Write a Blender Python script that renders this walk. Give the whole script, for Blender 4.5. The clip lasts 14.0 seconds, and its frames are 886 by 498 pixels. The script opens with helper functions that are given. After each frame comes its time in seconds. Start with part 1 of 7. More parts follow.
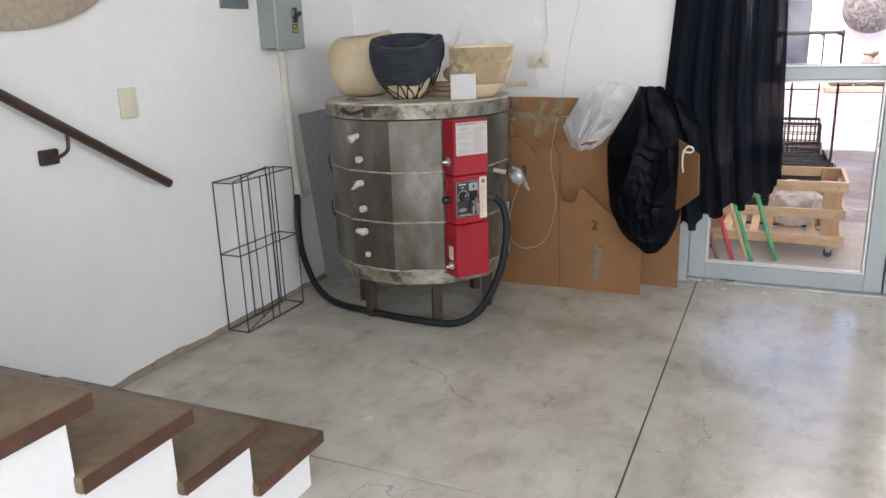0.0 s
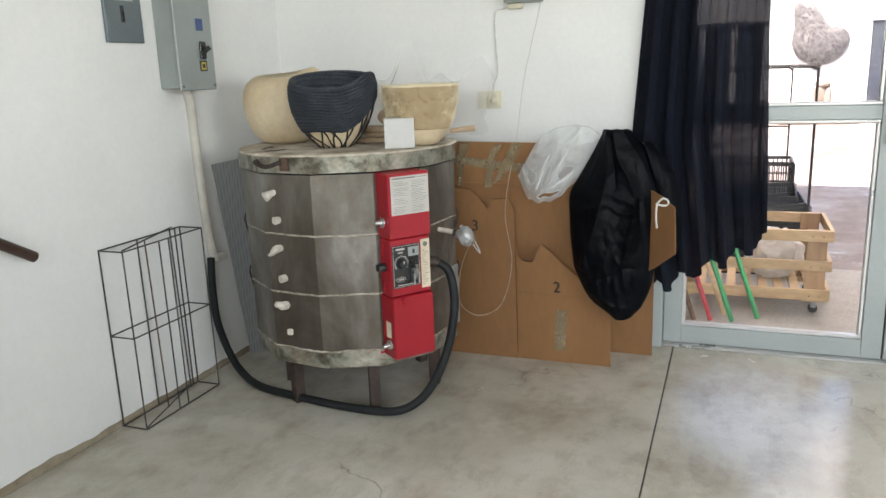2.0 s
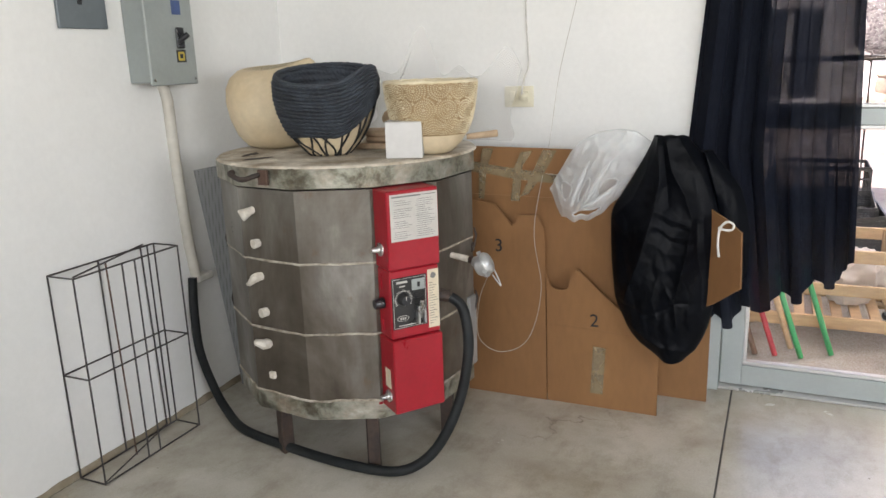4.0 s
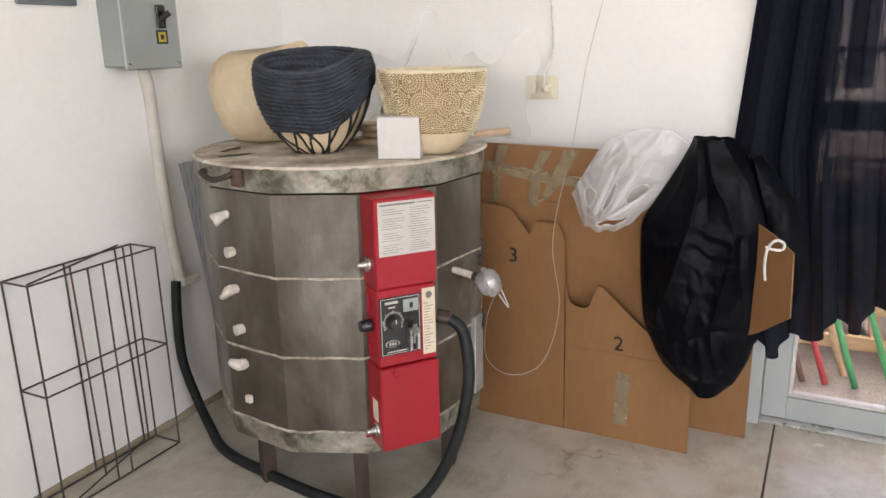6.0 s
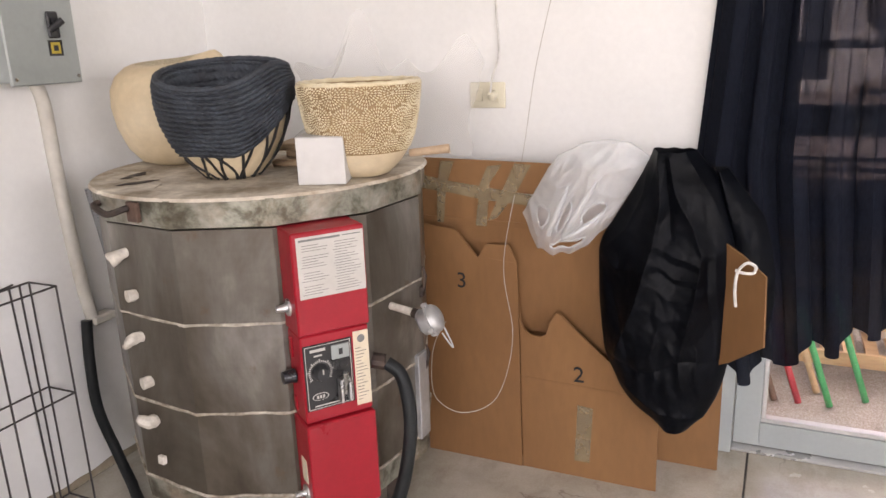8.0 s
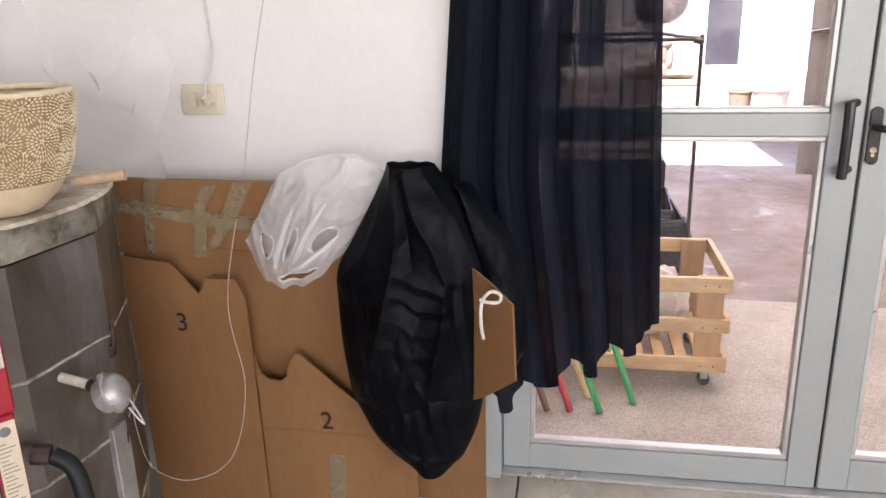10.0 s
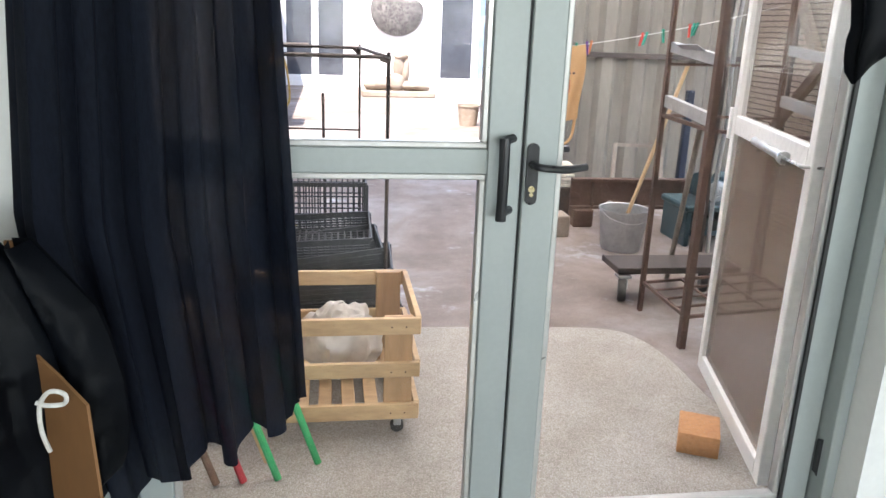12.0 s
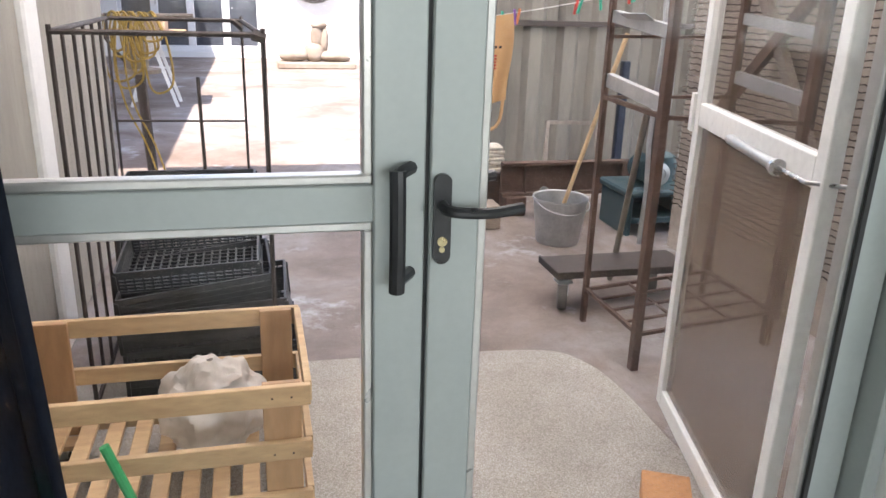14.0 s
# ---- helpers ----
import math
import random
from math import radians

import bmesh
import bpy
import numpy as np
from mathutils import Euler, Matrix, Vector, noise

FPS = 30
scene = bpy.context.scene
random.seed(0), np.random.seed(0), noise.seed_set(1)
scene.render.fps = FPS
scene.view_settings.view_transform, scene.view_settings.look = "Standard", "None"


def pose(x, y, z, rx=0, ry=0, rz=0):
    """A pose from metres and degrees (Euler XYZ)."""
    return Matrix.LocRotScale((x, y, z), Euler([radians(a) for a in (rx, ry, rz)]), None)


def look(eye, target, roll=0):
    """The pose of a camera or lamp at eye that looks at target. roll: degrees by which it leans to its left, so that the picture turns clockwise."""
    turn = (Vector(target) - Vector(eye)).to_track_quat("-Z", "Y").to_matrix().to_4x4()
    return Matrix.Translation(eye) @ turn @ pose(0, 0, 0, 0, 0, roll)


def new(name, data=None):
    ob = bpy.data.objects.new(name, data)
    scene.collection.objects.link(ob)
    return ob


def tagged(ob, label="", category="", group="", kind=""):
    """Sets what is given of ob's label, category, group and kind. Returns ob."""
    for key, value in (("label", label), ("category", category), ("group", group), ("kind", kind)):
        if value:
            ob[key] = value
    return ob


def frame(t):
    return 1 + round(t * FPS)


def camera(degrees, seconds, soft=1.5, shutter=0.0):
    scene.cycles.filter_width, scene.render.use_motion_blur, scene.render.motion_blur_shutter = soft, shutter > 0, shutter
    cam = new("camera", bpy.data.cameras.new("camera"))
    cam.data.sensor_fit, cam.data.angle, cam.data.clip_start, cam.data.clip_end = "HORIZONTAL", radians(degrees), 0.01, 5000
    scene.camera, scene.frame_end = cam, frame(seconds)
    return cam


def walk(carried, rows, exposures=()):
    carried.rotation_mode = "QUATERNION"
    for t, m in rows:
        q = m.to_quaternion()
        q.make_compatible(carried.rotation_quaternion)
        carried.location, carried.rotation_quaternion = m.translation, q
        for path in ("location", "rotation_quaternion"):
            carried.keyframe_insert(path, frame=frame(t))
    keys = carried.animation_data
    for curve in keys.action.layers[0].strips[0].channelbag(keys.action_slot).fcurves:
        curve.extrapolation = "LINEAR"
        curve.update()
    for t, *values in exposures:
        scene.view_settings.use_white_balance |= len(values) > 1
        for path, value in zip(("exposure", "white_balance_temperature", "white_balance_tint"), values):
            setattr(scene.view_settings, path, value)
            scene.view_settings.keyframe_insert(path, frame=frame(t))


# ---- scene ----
cam = camera(60.5, 14.0)
PATH = [
    (0, (0.127, 0.163, 1.361), (-0.666, 1.919, 0.825), -1.8),
    (0.5, (0.176, 0.341, 1.371), (-0.613, 2.12, 0.907), -0.3),
    (1, (0.144, 0.482, 1.373), (-0.635, 2.266, 0.914), -0.1),
    (1.5, (0.033, 0.626, 1.375), (-0.693, 2.435, 0.924), -1.3),
    (2, (-0.016, 0.732, 1.374), (-0.718, 2.548, 0.915), -2.1),
    (2.5, (0.001, 0.88, 1.377), (-0.727, 2.683, 0.91), -1.3),
    (3, (0.035, 1.038, 1.385), (-0.759, 2.807, 0.897), 0.0),
    (3.5, (-0.037, 1.149, 1.375), (-0.839, 2.91, 0.868), -0.5),
    (4, (-0.131, 1.273, 1.389), (-0.925, 3.043, 0.902), -1.9),
    (6.5, (-0.189, 1.701, 1.394), (-1.078, 3.412, 0.863), -1.0),
    (7, (-0.284, 1.777, 1.407), (-1.133, 3.51, 0.881), -1.6),
    (9.5, (-0.079, 2.155, 1.418), (-0.723, 3.958, 0.838), -0.6),
    (10, (-0.098, 2.293, 1.432), (-0.431, 4.177, 0.848), -1.4),
    (10.5, (-0.109, 2.41, 1.438), (-0.158, 4.326, 0.867), -2.7),
    (11, (-0.007, 2.496, 1.444), (0.205, 4.396, 0.854), -2.2),
    (11.5, (0.122, 2.597, 1.451), (0.421, 4.488, 0.873), 0.6),
    (12, (0.193, 2.674, 1.448), (0.488, 4.57, 0.883), 2.2),
    (12.5, (0.195, 2.823, 1.444), (0.534, 4.707, 0.864), 1.1),
    (13, (0.172, 2.997, 1.452), (0.594, 4.846, 0.817), -0.4),
    (13.5, (0.259, 3.147, 1.445), (0.74, 4.969, 0.776), 0.2),
    (14, (0.397, 3.308, 1.456), (0.861, 5.146, 0.818), 1.8),
]
EXPOSURES = [(0.0, 2.06, 6600, 24), (1.5, 2.15, 6700, 18), (3.0, 2.22, 6800, 17), (4.0, 2.27, 6900, 22), (6.5, 2.41, 7200, 29), (9.5, 2.50, 7300, 35), (10.1, 2.28, 7000, 29),
             (10.7, 2.12, 6400, 12), (11.4, 2.16, 6400, 14), (12.5, 2.19, 6550, 14), (13.4, 2.10, 6600, 14), (14.0, 1.96, 6600, 16)]
walk(cam, [(t, look(eye, target, roll)) for t, eye, target, roll in PATH], EXPOSURES)

# ---- world, sun and large lights ----
world = bpy.data.worlds.new("sky")
scene.world = world
world.use_nodes = True
wn = world.node_tree
sky = wn.nodes.new("ShaderNodeTexSky")
sky.sky_type = "NISHITA"
sky.sun_disc = False
sky.sun_elevation = radians(60)
sky.sun_rotation = radians(210)
wn.nodes["Background"].inputs["Strength"].default_value = 0.12
wn.links.new(sky.outputs["Color"], wn.nodes["Background"].inputs["Color"])

sun = new("sun", bpy.data.lights.new("sun", "SUN"))
sun.data.energy = 4.5
sun.data.angle = radians(0.6)
sun.data.color = (1.0, 0.95, 0.88)
sun.matrix_world = look((-4, -6, 12), (-4 + 0.25, -6 + 0.433, 12 - 0.866))


def fill_light(name, eye, target, sx, sz, watts, colour):
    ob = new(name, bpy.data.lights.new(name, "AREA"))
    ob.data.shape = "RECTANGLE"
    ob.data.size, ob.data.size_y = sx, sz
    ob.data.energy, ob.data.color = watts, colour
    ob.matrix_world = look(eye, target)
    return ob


# soft fill lamps in assumed, unseen window openings behind and beside the walker
fill_light("rear_fill_light", (1.0, -3.92, 1.95), (1.0, 0, 1.7), 3.0, 1.5, 38, (0.90, 1.0, 0.99))
fill_light("side_fill_light", (4.12, 0.2, 1.9), (0, 0.2, 1.7), 2.6, 1.5, 28, (0.90, 1.0, 0.99))


# ---- materials ----
def nodes_of(name):
    m = bpy.data.materials.new(name)
    m.use_nodes = True
    nt = m.node_tree
    return m, nt, nt.nodes["Principled BSDF"]


def noise_tex(nt, scale, detail=4.0, rough=0.55, stretch=(1, 1, 1), distort=0.0):
    tc = nt.nodes.new("ShaderNodeTexCoord")
    mp = nt.nodes.new("ShaderNodeMapping")
    mp.inputs["Scale"].default_value = stretch
    n = nt.nodes.new("ShaderNodeTexNoise")
    n.inputs["Scale"].default_value = scale
    n.inputs["Detail"].default_value = detail
    n.inputs["Roughness"].default_value = rough
    n.inputs["Distortion"].default_value = distort
    nt.links.new(tc.outputs["Object"], mp.inputs["Vector"])
    nt.links.new(mp.outputs["Vector"], n.inputs["Vector"])
    return n.outputs["Fac"]


def ramp(nt, fac, stops):
    r = nt.nodes.new("ShaderNodeValToRGB")
    el = r.color_ramp.elements
    while len(el) < len(stops):
        el.new(0.5)
    for e, (p, c) in zip(el, stops):
        e.position = p
        e.color = (*c, 1) if len(c) == 3 else c
    nt.links.new(fac, r.inputs["Fac"])
    return r.outputs["Color"]


def mix(nt, fac, a, b, mode="MIX"):
    m = nt.nodes.new("ShaderNodeMix")
    m.data_type = "RGBA"
    m.blend_type = mode
    for sock, v in ((m.inputs["Factor"], fac), (m.inputs["A"], a), (m.inputs["B"], b)):
        if isinstance(v, (int, float)):
            sock.default_value = v
        elif isinstance(v, tuple):
            sock.default_value = (*v, 1)
        else:
            nt.links.new(v, sock)
    return m.outputs["Result"]


def bump(nt, bsdf, height, strength=0.2, distance=0.002):
    b = nt.nodes.new("ShaderNodeBump")
    b.inputs["Strength"].default_value = strength
    b.inputs["Distance"].default_value = distance
    nt.links.new(height, b.inputs["Height"])
    nt.links.new(b.outputs["Normal"], bsdf.inputs["Normal"])


def random_of(nt):
    return nt.nodes.new("ShaderNodeObjectInfo").outputs["Random"]


def surface(name, dark, light, scale=8, rough=0.6, metal=0.0, fine=60, fine_amount=0.25, bump_s=0.15,
            stretch=(1, 1, 1), rough_var=0.12, vary=0.0, spec=0.5, dist=0.002):
    """Two scales of variation between two colours, with fine relief."""
    m, nt, b = nodes_of(name)
    big = noise_tex(nt, scale, 5, 0.6, stretch)
    small = noise_tex(nt, fine, 4, 0.6, stretch)
    c = ramp(nt, big, [(0.3, dark), (0.7, light)])
    g = ramp(nt, small, [(0.3, (1 - fine_amount,) * 3), (0.7, (1.0,) * 3)])
    c = mix(nt, 1.0, c, g, "MULTIPLY")
    if vary:
        v = ramp(nt, random_of(nt), [(0.0, (1 - vary,) * 3), (1.0, (1.0,) * 3)])
        c = mix(nt, 1.0, c, v, "MULTIPLY")
    nt.links.new(c, b.inputs["Base Color"])
    rr = ramp(nt, big, [(0.3, (max(0.02, rough - rough_var),) * 3), (0.7, (min(1, rough + rough_var),) * 3)])
    nt.links.new(rr, b.inputs["Roughness"])
    b.inputs["Metallic"].default_value = metal
    b.inputs["Specular IOR Level"].default_value = spec
    bump(nt, b, small, bump_s, dist)
    return m


def glassy(name, colour=(1, 1, 1), rough=0.0):
    """A thin clear pane: it lets light straight through and mirrors a little."""
    m, nt, b = nodes_of(name)
    tr = nt.nodes.new("ShaderNodeBsdfTransparent")
    tr.inputs["Color"].default_value = (*colour, 1)
    gl = nt.nodes.new("ShaderNodeBsdfGlossy")
    gl.inputs["Roughness"].default_value = rough
    fr = nt.nodes.new("ShaderNodeFresnel")
    fr.inputs["IOR"].default_value = 1.16
    mx = nt.nodes.new("ShaderNodeMixShader")
    nt.links.new(fr.outputs["Fac"], mx.inputs["Fac"])
    nt.links.new(tr.outputs["BSDF"], mx.inputs[1])
    nt.links.new(gl.outputs["BSDF"], mx.inputs[2])
    nt.links.new(mx.outputs["Shader"], nt.nodes["Material Output"].inputs["Surface"])
    return m


def sheer(name, dark, light, clear, scale=30, rough=0.7, translucent=0.3, stretch=(1, 1, 1)):
    """Cloth, film or netting that lets part of the light straight through."""
    m, nt, b = nodes_of(name)
    n = noise_tex(nt, scale, 5, 0.6, stretch)
    c = ramp(nt, n, [(0.3, dark), (0.7, light)])
    nt.links.new(c, b.inputs["Base Color"])
    b.inputs["Roughness"].default_value = rough
    b.inputs["Specular IOR Level"].default_value = 0.12 if rough > 0.65 else 0.5
    bump(nt, b, n, 0.25, 0.003)
    tl = nt.nodes.new("ShaderNodeBsdfTranslucent")
    nt.links.new(c, tl.inputs["Color"])
    tr = nt.nodes.new("ShaderNodeBsdfTransparent")
    m1 = nt.nodes.new("ShaderNodeMixShader")
    m1.inputs["Fac"].default_value = translucent
    nt.links.new(b.outputs["BSDF"], m1.inputs[1])
    nt.links.new(tl.outputs["BSDF"], m1.inputs[2])
    m2 = nt.nodes.new("ShaderNodeMixShader")
    m2.inputs["Fac"].default_value = clear
    nt.links.new(m1.outputs["Shader"], m2.inputs[1])
    nt.links.new(tr.outputs["BSDF"], m2.inputs[2])
    nt.links.new(m2.outputs["Shader"], nt.nodes["Material Output"].inputs["Surface"])
    return m


def concrete_floor():
    m, nt, b = nodes_of("polished_concrete")
    clouds = noise_tex(nt, 1.3, 6, 0.6, (1, 1, 1), 0.25)
    mid = noise_tex(nt, 3.6, 7, 0.64, (1, 1, 1), 0.1)
    scuff = noise_tex(nt, 9, 8, 0.72, (1, 0.5, 1), 0.1)
    grit = noise_tex(nt, 160, 3, 0.6)
    c = ramp(nt, clouds, [(0.28, (0.38, 0.345, 0.285)), (0.45, (0.50, 0.475, 0.415)), (0.58, (0.585, 0.565, 0.51)), (0.75, (0.64, 0.625, 0.58))])
    c = mix(nt, 0.55, c, ramp(nt, mid, [(0.30, (0.60, 0.55, 0.47)), (0.52, (0.94, 0.92, 0.88)), (0.75, (1, 1, 1))]), "MULTIPLY")
    c = mix(nt, 0.30, c, ramp(nt, scuff, [(0.36, (0.52, 0.47, 0.40)), (0.50, (1, 1, 1))]), "MULTIPLY")
    c = mix(nt, 0.30, c, ramp(nt, grit, [(0.35, (0.72, 0.71, 0.70)), (0.6, (1, 1, 1))]), "MULTIPLY")
    tc = nt.nodes.new("ShaderNodeTexCoord")

    def cracks(scale, warp_s, amount, width, lo):
        warp = nt.nodes.new("ShaderNodeTexNoise")
        warp.inputs["Scale"].default_value = warp_s
        warp.inputs["Detail"].default_value = 7
        nt.links.new(tc.outputs["Object"], warp.inputs["Vector"])
        add = nt.nodes.new("ShaderNodeVectorMath")
        add.operation = "MULTIPLY_ADD"
        add.inputs[1].default_value = (amount, amount, 0)
        nt.links.new(warp.outputs["Color"], add.inputs[0])
        nt.links.new(tc.outputs["Object"], add.inputs[2])
        vor = nt.nodes.new("ShaderNodeTexVoronoi")
        vor.feature = "DISTANCE_TO_EDGE"
        vor.inputs["Scale"].default_value = scale
        nt.links.new(add.outputs["Vector"], vor.inputs["Vector"])
        line = ramp(nt, vor.outputs["Distance"], [(0.0, (1, 1, 1)), (width, (0, 0, 0))])
        where = ramp(nt, noise_tex(nt, 1.4, 3), [(lo, (0, 0, 0)), (lo + 0.05, (0.8, 0.8, 0.8))])
        return mix(nt, 1.0, line, where, "MULTIPLY")

    c = mix(nt, cracks(1.1, 2.2, 0.9, 0.0045, 0.52), c, (0.24, 0.21, 0.175))
    c = mix(nt, cracks(4.5, 5.0, 0.35, 0.014, 0.66), c, (0.20, 0.17, 0.135))
    # dark specks and drips
    sp = nt.nodes.new("ShaderNodeTexVoronoi")
    sp.inputs["Scale"].default_value = 4.0
    nt.links.new(tc.outputs["Object"], sp.inputs["Vector"])
    c = mix(nt, ramp(nt, sp.outputs["Distance"], [(0.010, (0.75, 0.75, 0.75)), (0.022, (0, 0, 0))]), c, (0.11, 0.09, 0.075))
    nt.links.new(c, b.inputs["Base Color"])
    nt.links.new(ramp(nt, mid, [(0.3, (0.11,) * 3), (0.7, (0.28,) * 3)]), b.inputs["Roughness"])
    b.inputs["Specular IOR Level"].default_value = 0.6
    bump(nt, b, mid, 0.03, 0.004)
    return m


def apron_concrete():
    m, nt, b = nodes_of("exposed_aggregate")
    tc = nt.nodes.new("ShaderNodeTexCoord")
    v = nt.nodes.new("ShaderNodeTexVoronoi")
    v.inputs["Scale"].default_value = 230
    nt.links.new(tc.outputs["Object"], v.inputs["Vector"])
    stones = ramp(nt, v.outputs["Color"], [(0.1, (0.37, 0.335, 0.29)), (0.5, (0.47, 0.44, 0.40)), (0.9, (0.58, 0.555, 0.515))])
    edge = ramp(nt, v.outputs["Distance"], [(0.2, (1, 1, 1)), (0.75, (0.72, 0.70, 0.67))])
    c = mix(nt, 0.8, stones, edge, "MULTIPLY")
    c = mix(nt, 0.6, c, ramp(nt, noise_tex(nt, 2.6, 7, 0.65), [(0.32, (0.62, 0.57, 0.52)), (0.62, (1, 1, 1))]), "MULTIPLY")
    nt.links.new(c, b.inputs["Base Color"])
    b.inputs["Roughness"].default_value = 0.85
    inv = ramp(nt, v.outputs["Distance"], [(0.0, (1, 1, 1)), (0.8, (0, 0, 0))])
    bump(nt, b, inv, 0.6, 0.004)
    return m


def yard_ground():
    m, nt, b = nodes_of("worn_yard_concrete")
    big = noise_tex(nt, 0.55, 7, 0.65, (1, 1, 1), 0.5)
    mid = noise_tex(nt, 4, 6, 0.65)
    grit = noise_tex(nt, 110, 3, 0.7)
    c = ramp(nt, big, [(0.3, (0.155, 0.108, 0.082)), (0.48, (0.25, 0.20, 0.172)), (0.70, (0.40, 0.375, 0.375))])
    c = mix(nt, 0.6, c, ramp(nt, mid, [(0.32, (0.55, 0.50, 0.47)), (0.62, (1, 1, 1))]), "MULTIPLY")
    c = mix(nt, 0.4, c, ramp(nt, grit, [(0.35, (0.6, 0.6, 0.6)), (0.6, (1, 1, 1))]), "MULTIPLY")
    white = ramp(nt, noise_tex(nt, 1.7, 7, 0.7), [(0.58, (0, 0, 0)), (0.70, (0.6, 0.6, 0.6))])
    c = mix(nt, white, c, (0.62, 0.64, 0.68))
    nt.links.new(c, b.inputs["Base Color"])
    nt.links.new(ramp(nt, big, [(0.3, (0.75,) * 3), (0.7, (0.45,) * 3)]), b.inputs["Roughness"])
    bump(nt, b, grit, 0.3, 0.002)
    return m


def kiln_steel():
    m, nt, b = nodes_of("heat_stained_steel")
    brushed = noise_tex(nt, 22, 5, 0.6, (1, 1, 0.10), 0.2)
    stain = noise_tex(nt, 3.0, 6, 0.62, (1, 1, 0.6), 0.4)
    scratch = noise_tex(nt, 90, 2, 0.5, (0.06, 0.06, 1.0))
    c = ramp(nt, stain, [(0.30, (0.050, 0.036, 0.025)), (0.44, (0.096, 0.080, 0.062)), (0.58, (0.150, 0.136, 0.117)), (0.74, (0.29, 0.275, 0.25))])
    c = mix(nt, 0.45, c, ramp(nt, brushed, [(0.3, (0.58, 0.55, 0.50)), (0.7, (1, 1, 1))]), "MULTIPLY")
    c = mix(nt, 0.10, c, ramp(nt, scratch, [(0.5, (1, 1, 1)), (0.8, (0.55, 0.53, 0.5))]), "MULTIPLY")
    spots = noise_tex(nt, 13, 4, 0.6, (1, 1, 0.8), 0.2)
    c = mix(nt, ramp(nt, spots, [(0.66, (0, 0, 0)), (0.74, (0.6, 0.6, 0.6))]), c, (0.11, 0.066, 0.036))
    nt.links.new(c, b.inputs["Base Color"])
    b.inputs["Metallic"].default_value = 0.45
    nt.links.new(ramp(nt, stain, [(0.3, (0.50,) * 3), (0.7, (0.33,) * 3)]), b.inputs["Roughness"])
    bump(nt, b, noise_tex(nt, 4, 2, 0.5), 0.16, 0.012)
    return m


def lid_band():
    m, nt, b = nodes_of("tarnished_lid_band")
    n = noise_tex(nt, 9, 7, 0.66, (1, 1, 1.2), 0.25)
    n2 = noise_tex(nt, 16, 6, 0.65)
    c = ramp(nt, n, [(0.30, (0.060, 0.042, 0.026)), (0.42, (0.13, 0.125, 0.095)), (0.50, (0.25, 0.25, 0.205)), (0.60, (0.36, 0.335, 0.285)), (0.74, (0.55, 0.52, 0.46))])
    c = mix(nt, 0.6, c, ramp(nt, n2, [(0.35, (0.6, 0.45, 0.33)), (0.55, (1, 1, 1))]), "MULTIPLY")
    nt.links.new(c, b.inputs["Base Color"])
    b.inputs["Metallic"].default_value = 0.55
    nt.links.new(ramp(nt, n2, [(0.3, (0.6,) * 3), (0.7, (0.35,) * 3)]), b.inputs["Roughness"])
    bump(nt, b, n2, 0.25, 0.004)
    return m


def woven(name, dark, light, scale, rings=True):
    """Rows of small raised stitches laid in rosettes or in courses."""
    m, nt, b = nodes_of(name)
    tc = nt.nodes.new("ShaderNodeTexCoord")
    v = nt.nodes.new("ShaderNodeTexVoronoi")
    v.inputs["Scale"].default_value = scale if rings else scale * 4
    nt.links.new(tc.outputs["Object"], v.inputs["Vector"])
    sn = nt.nodes.new("ShaderNodeMath")
    sn.operation = "SINE"
    mu = nt.nodes.new("ShaderNodeMath")
    mu.operation = "MULTIPLY"
    mu.inputs[1].default_value = 46.0 if rings else 12.0
    nt.links.new(v.outputs["Distance"], mu.inputs[0])
    nt.links.new(mu.outputs[0], sn.inputs[0])
    n = noise_tex(nt, scale * 22, 2, 0.5)
    h = mix(nt, 0.4, ramp(nt, sn.outputs[0], [(0.0, (0, 0, 0)), (0.6, (1, 1, 1))]), ramp(nt, n, [(0.4, (0, 0, 0)), (0.6, (1, 1, 1))]))
    nt.links.new(ramp(nt, h, [(0.2, dark), (0.65, light)]), b.inputs["Base Color"])
    b.inputs["Roughness"].default_value = 0.75
    bump(nt, b, h, 0.8, 0.004)
    return m


def perforated_sheet():
    m, nt, b = nodes_of("perforated_grey_sheet")
    tc = nt.nodes.new("ShaderNodeTexCoord")
    v = nt.nodes.new("ShaderNodeTexVoronoi")
    v.inputs["Scale"].default_value = 95
    v.inputs["Randomness"].default_value = 0.0
    nt.links.new(tc.outputs["Object"], v.inputs["Vector"])
    c = ramp(nt, v.outputs["Distance"], [(0.26, (0.15, 0.155, 0.16)), (0.40, (0.29, 0.30, 0.305))])
    nt.links.new(c, b.inputs["Base Color"])
    b.inputs["Roughness"].default_value = 0.5
    b.inputs["Metallic"].default_value = 0.3
    return m


WALL = surface("white_wall_paint", (0.74, 0.745, 0.73), (0.82, 0.82, 0.805), 1.3, 0.7, 0, 45, 0.04, 0.12)
CEIL = surface("ceiling_paint", (0.76, 0.76, 0.75), (0.82, 0.82, 0.81), 1.0, 0.8, 0, 40, 0.04)
DIRT = sheer("brown_wall_dirt", (0.34, 0.27, 0.18), (0.52, 0.45, 0.34), 0.45, 12, 0.9, 0.0)
FLOOR = concrete_floor()
GAP = surface("dark_joint_filler", (0.05, 0.048, 0.045), (0.09, 0.085, 0.08), 20, 0.9)
APRON = apron_concrete()
YARD = yard_ground()
TREAD = surface("brown_stair_tread", (0.135, 0.075, 0.040), (0.29, 0.215, 0.130), 3.4, 0.36, 0, 30, 0.35, 0.15, vary=0.25)
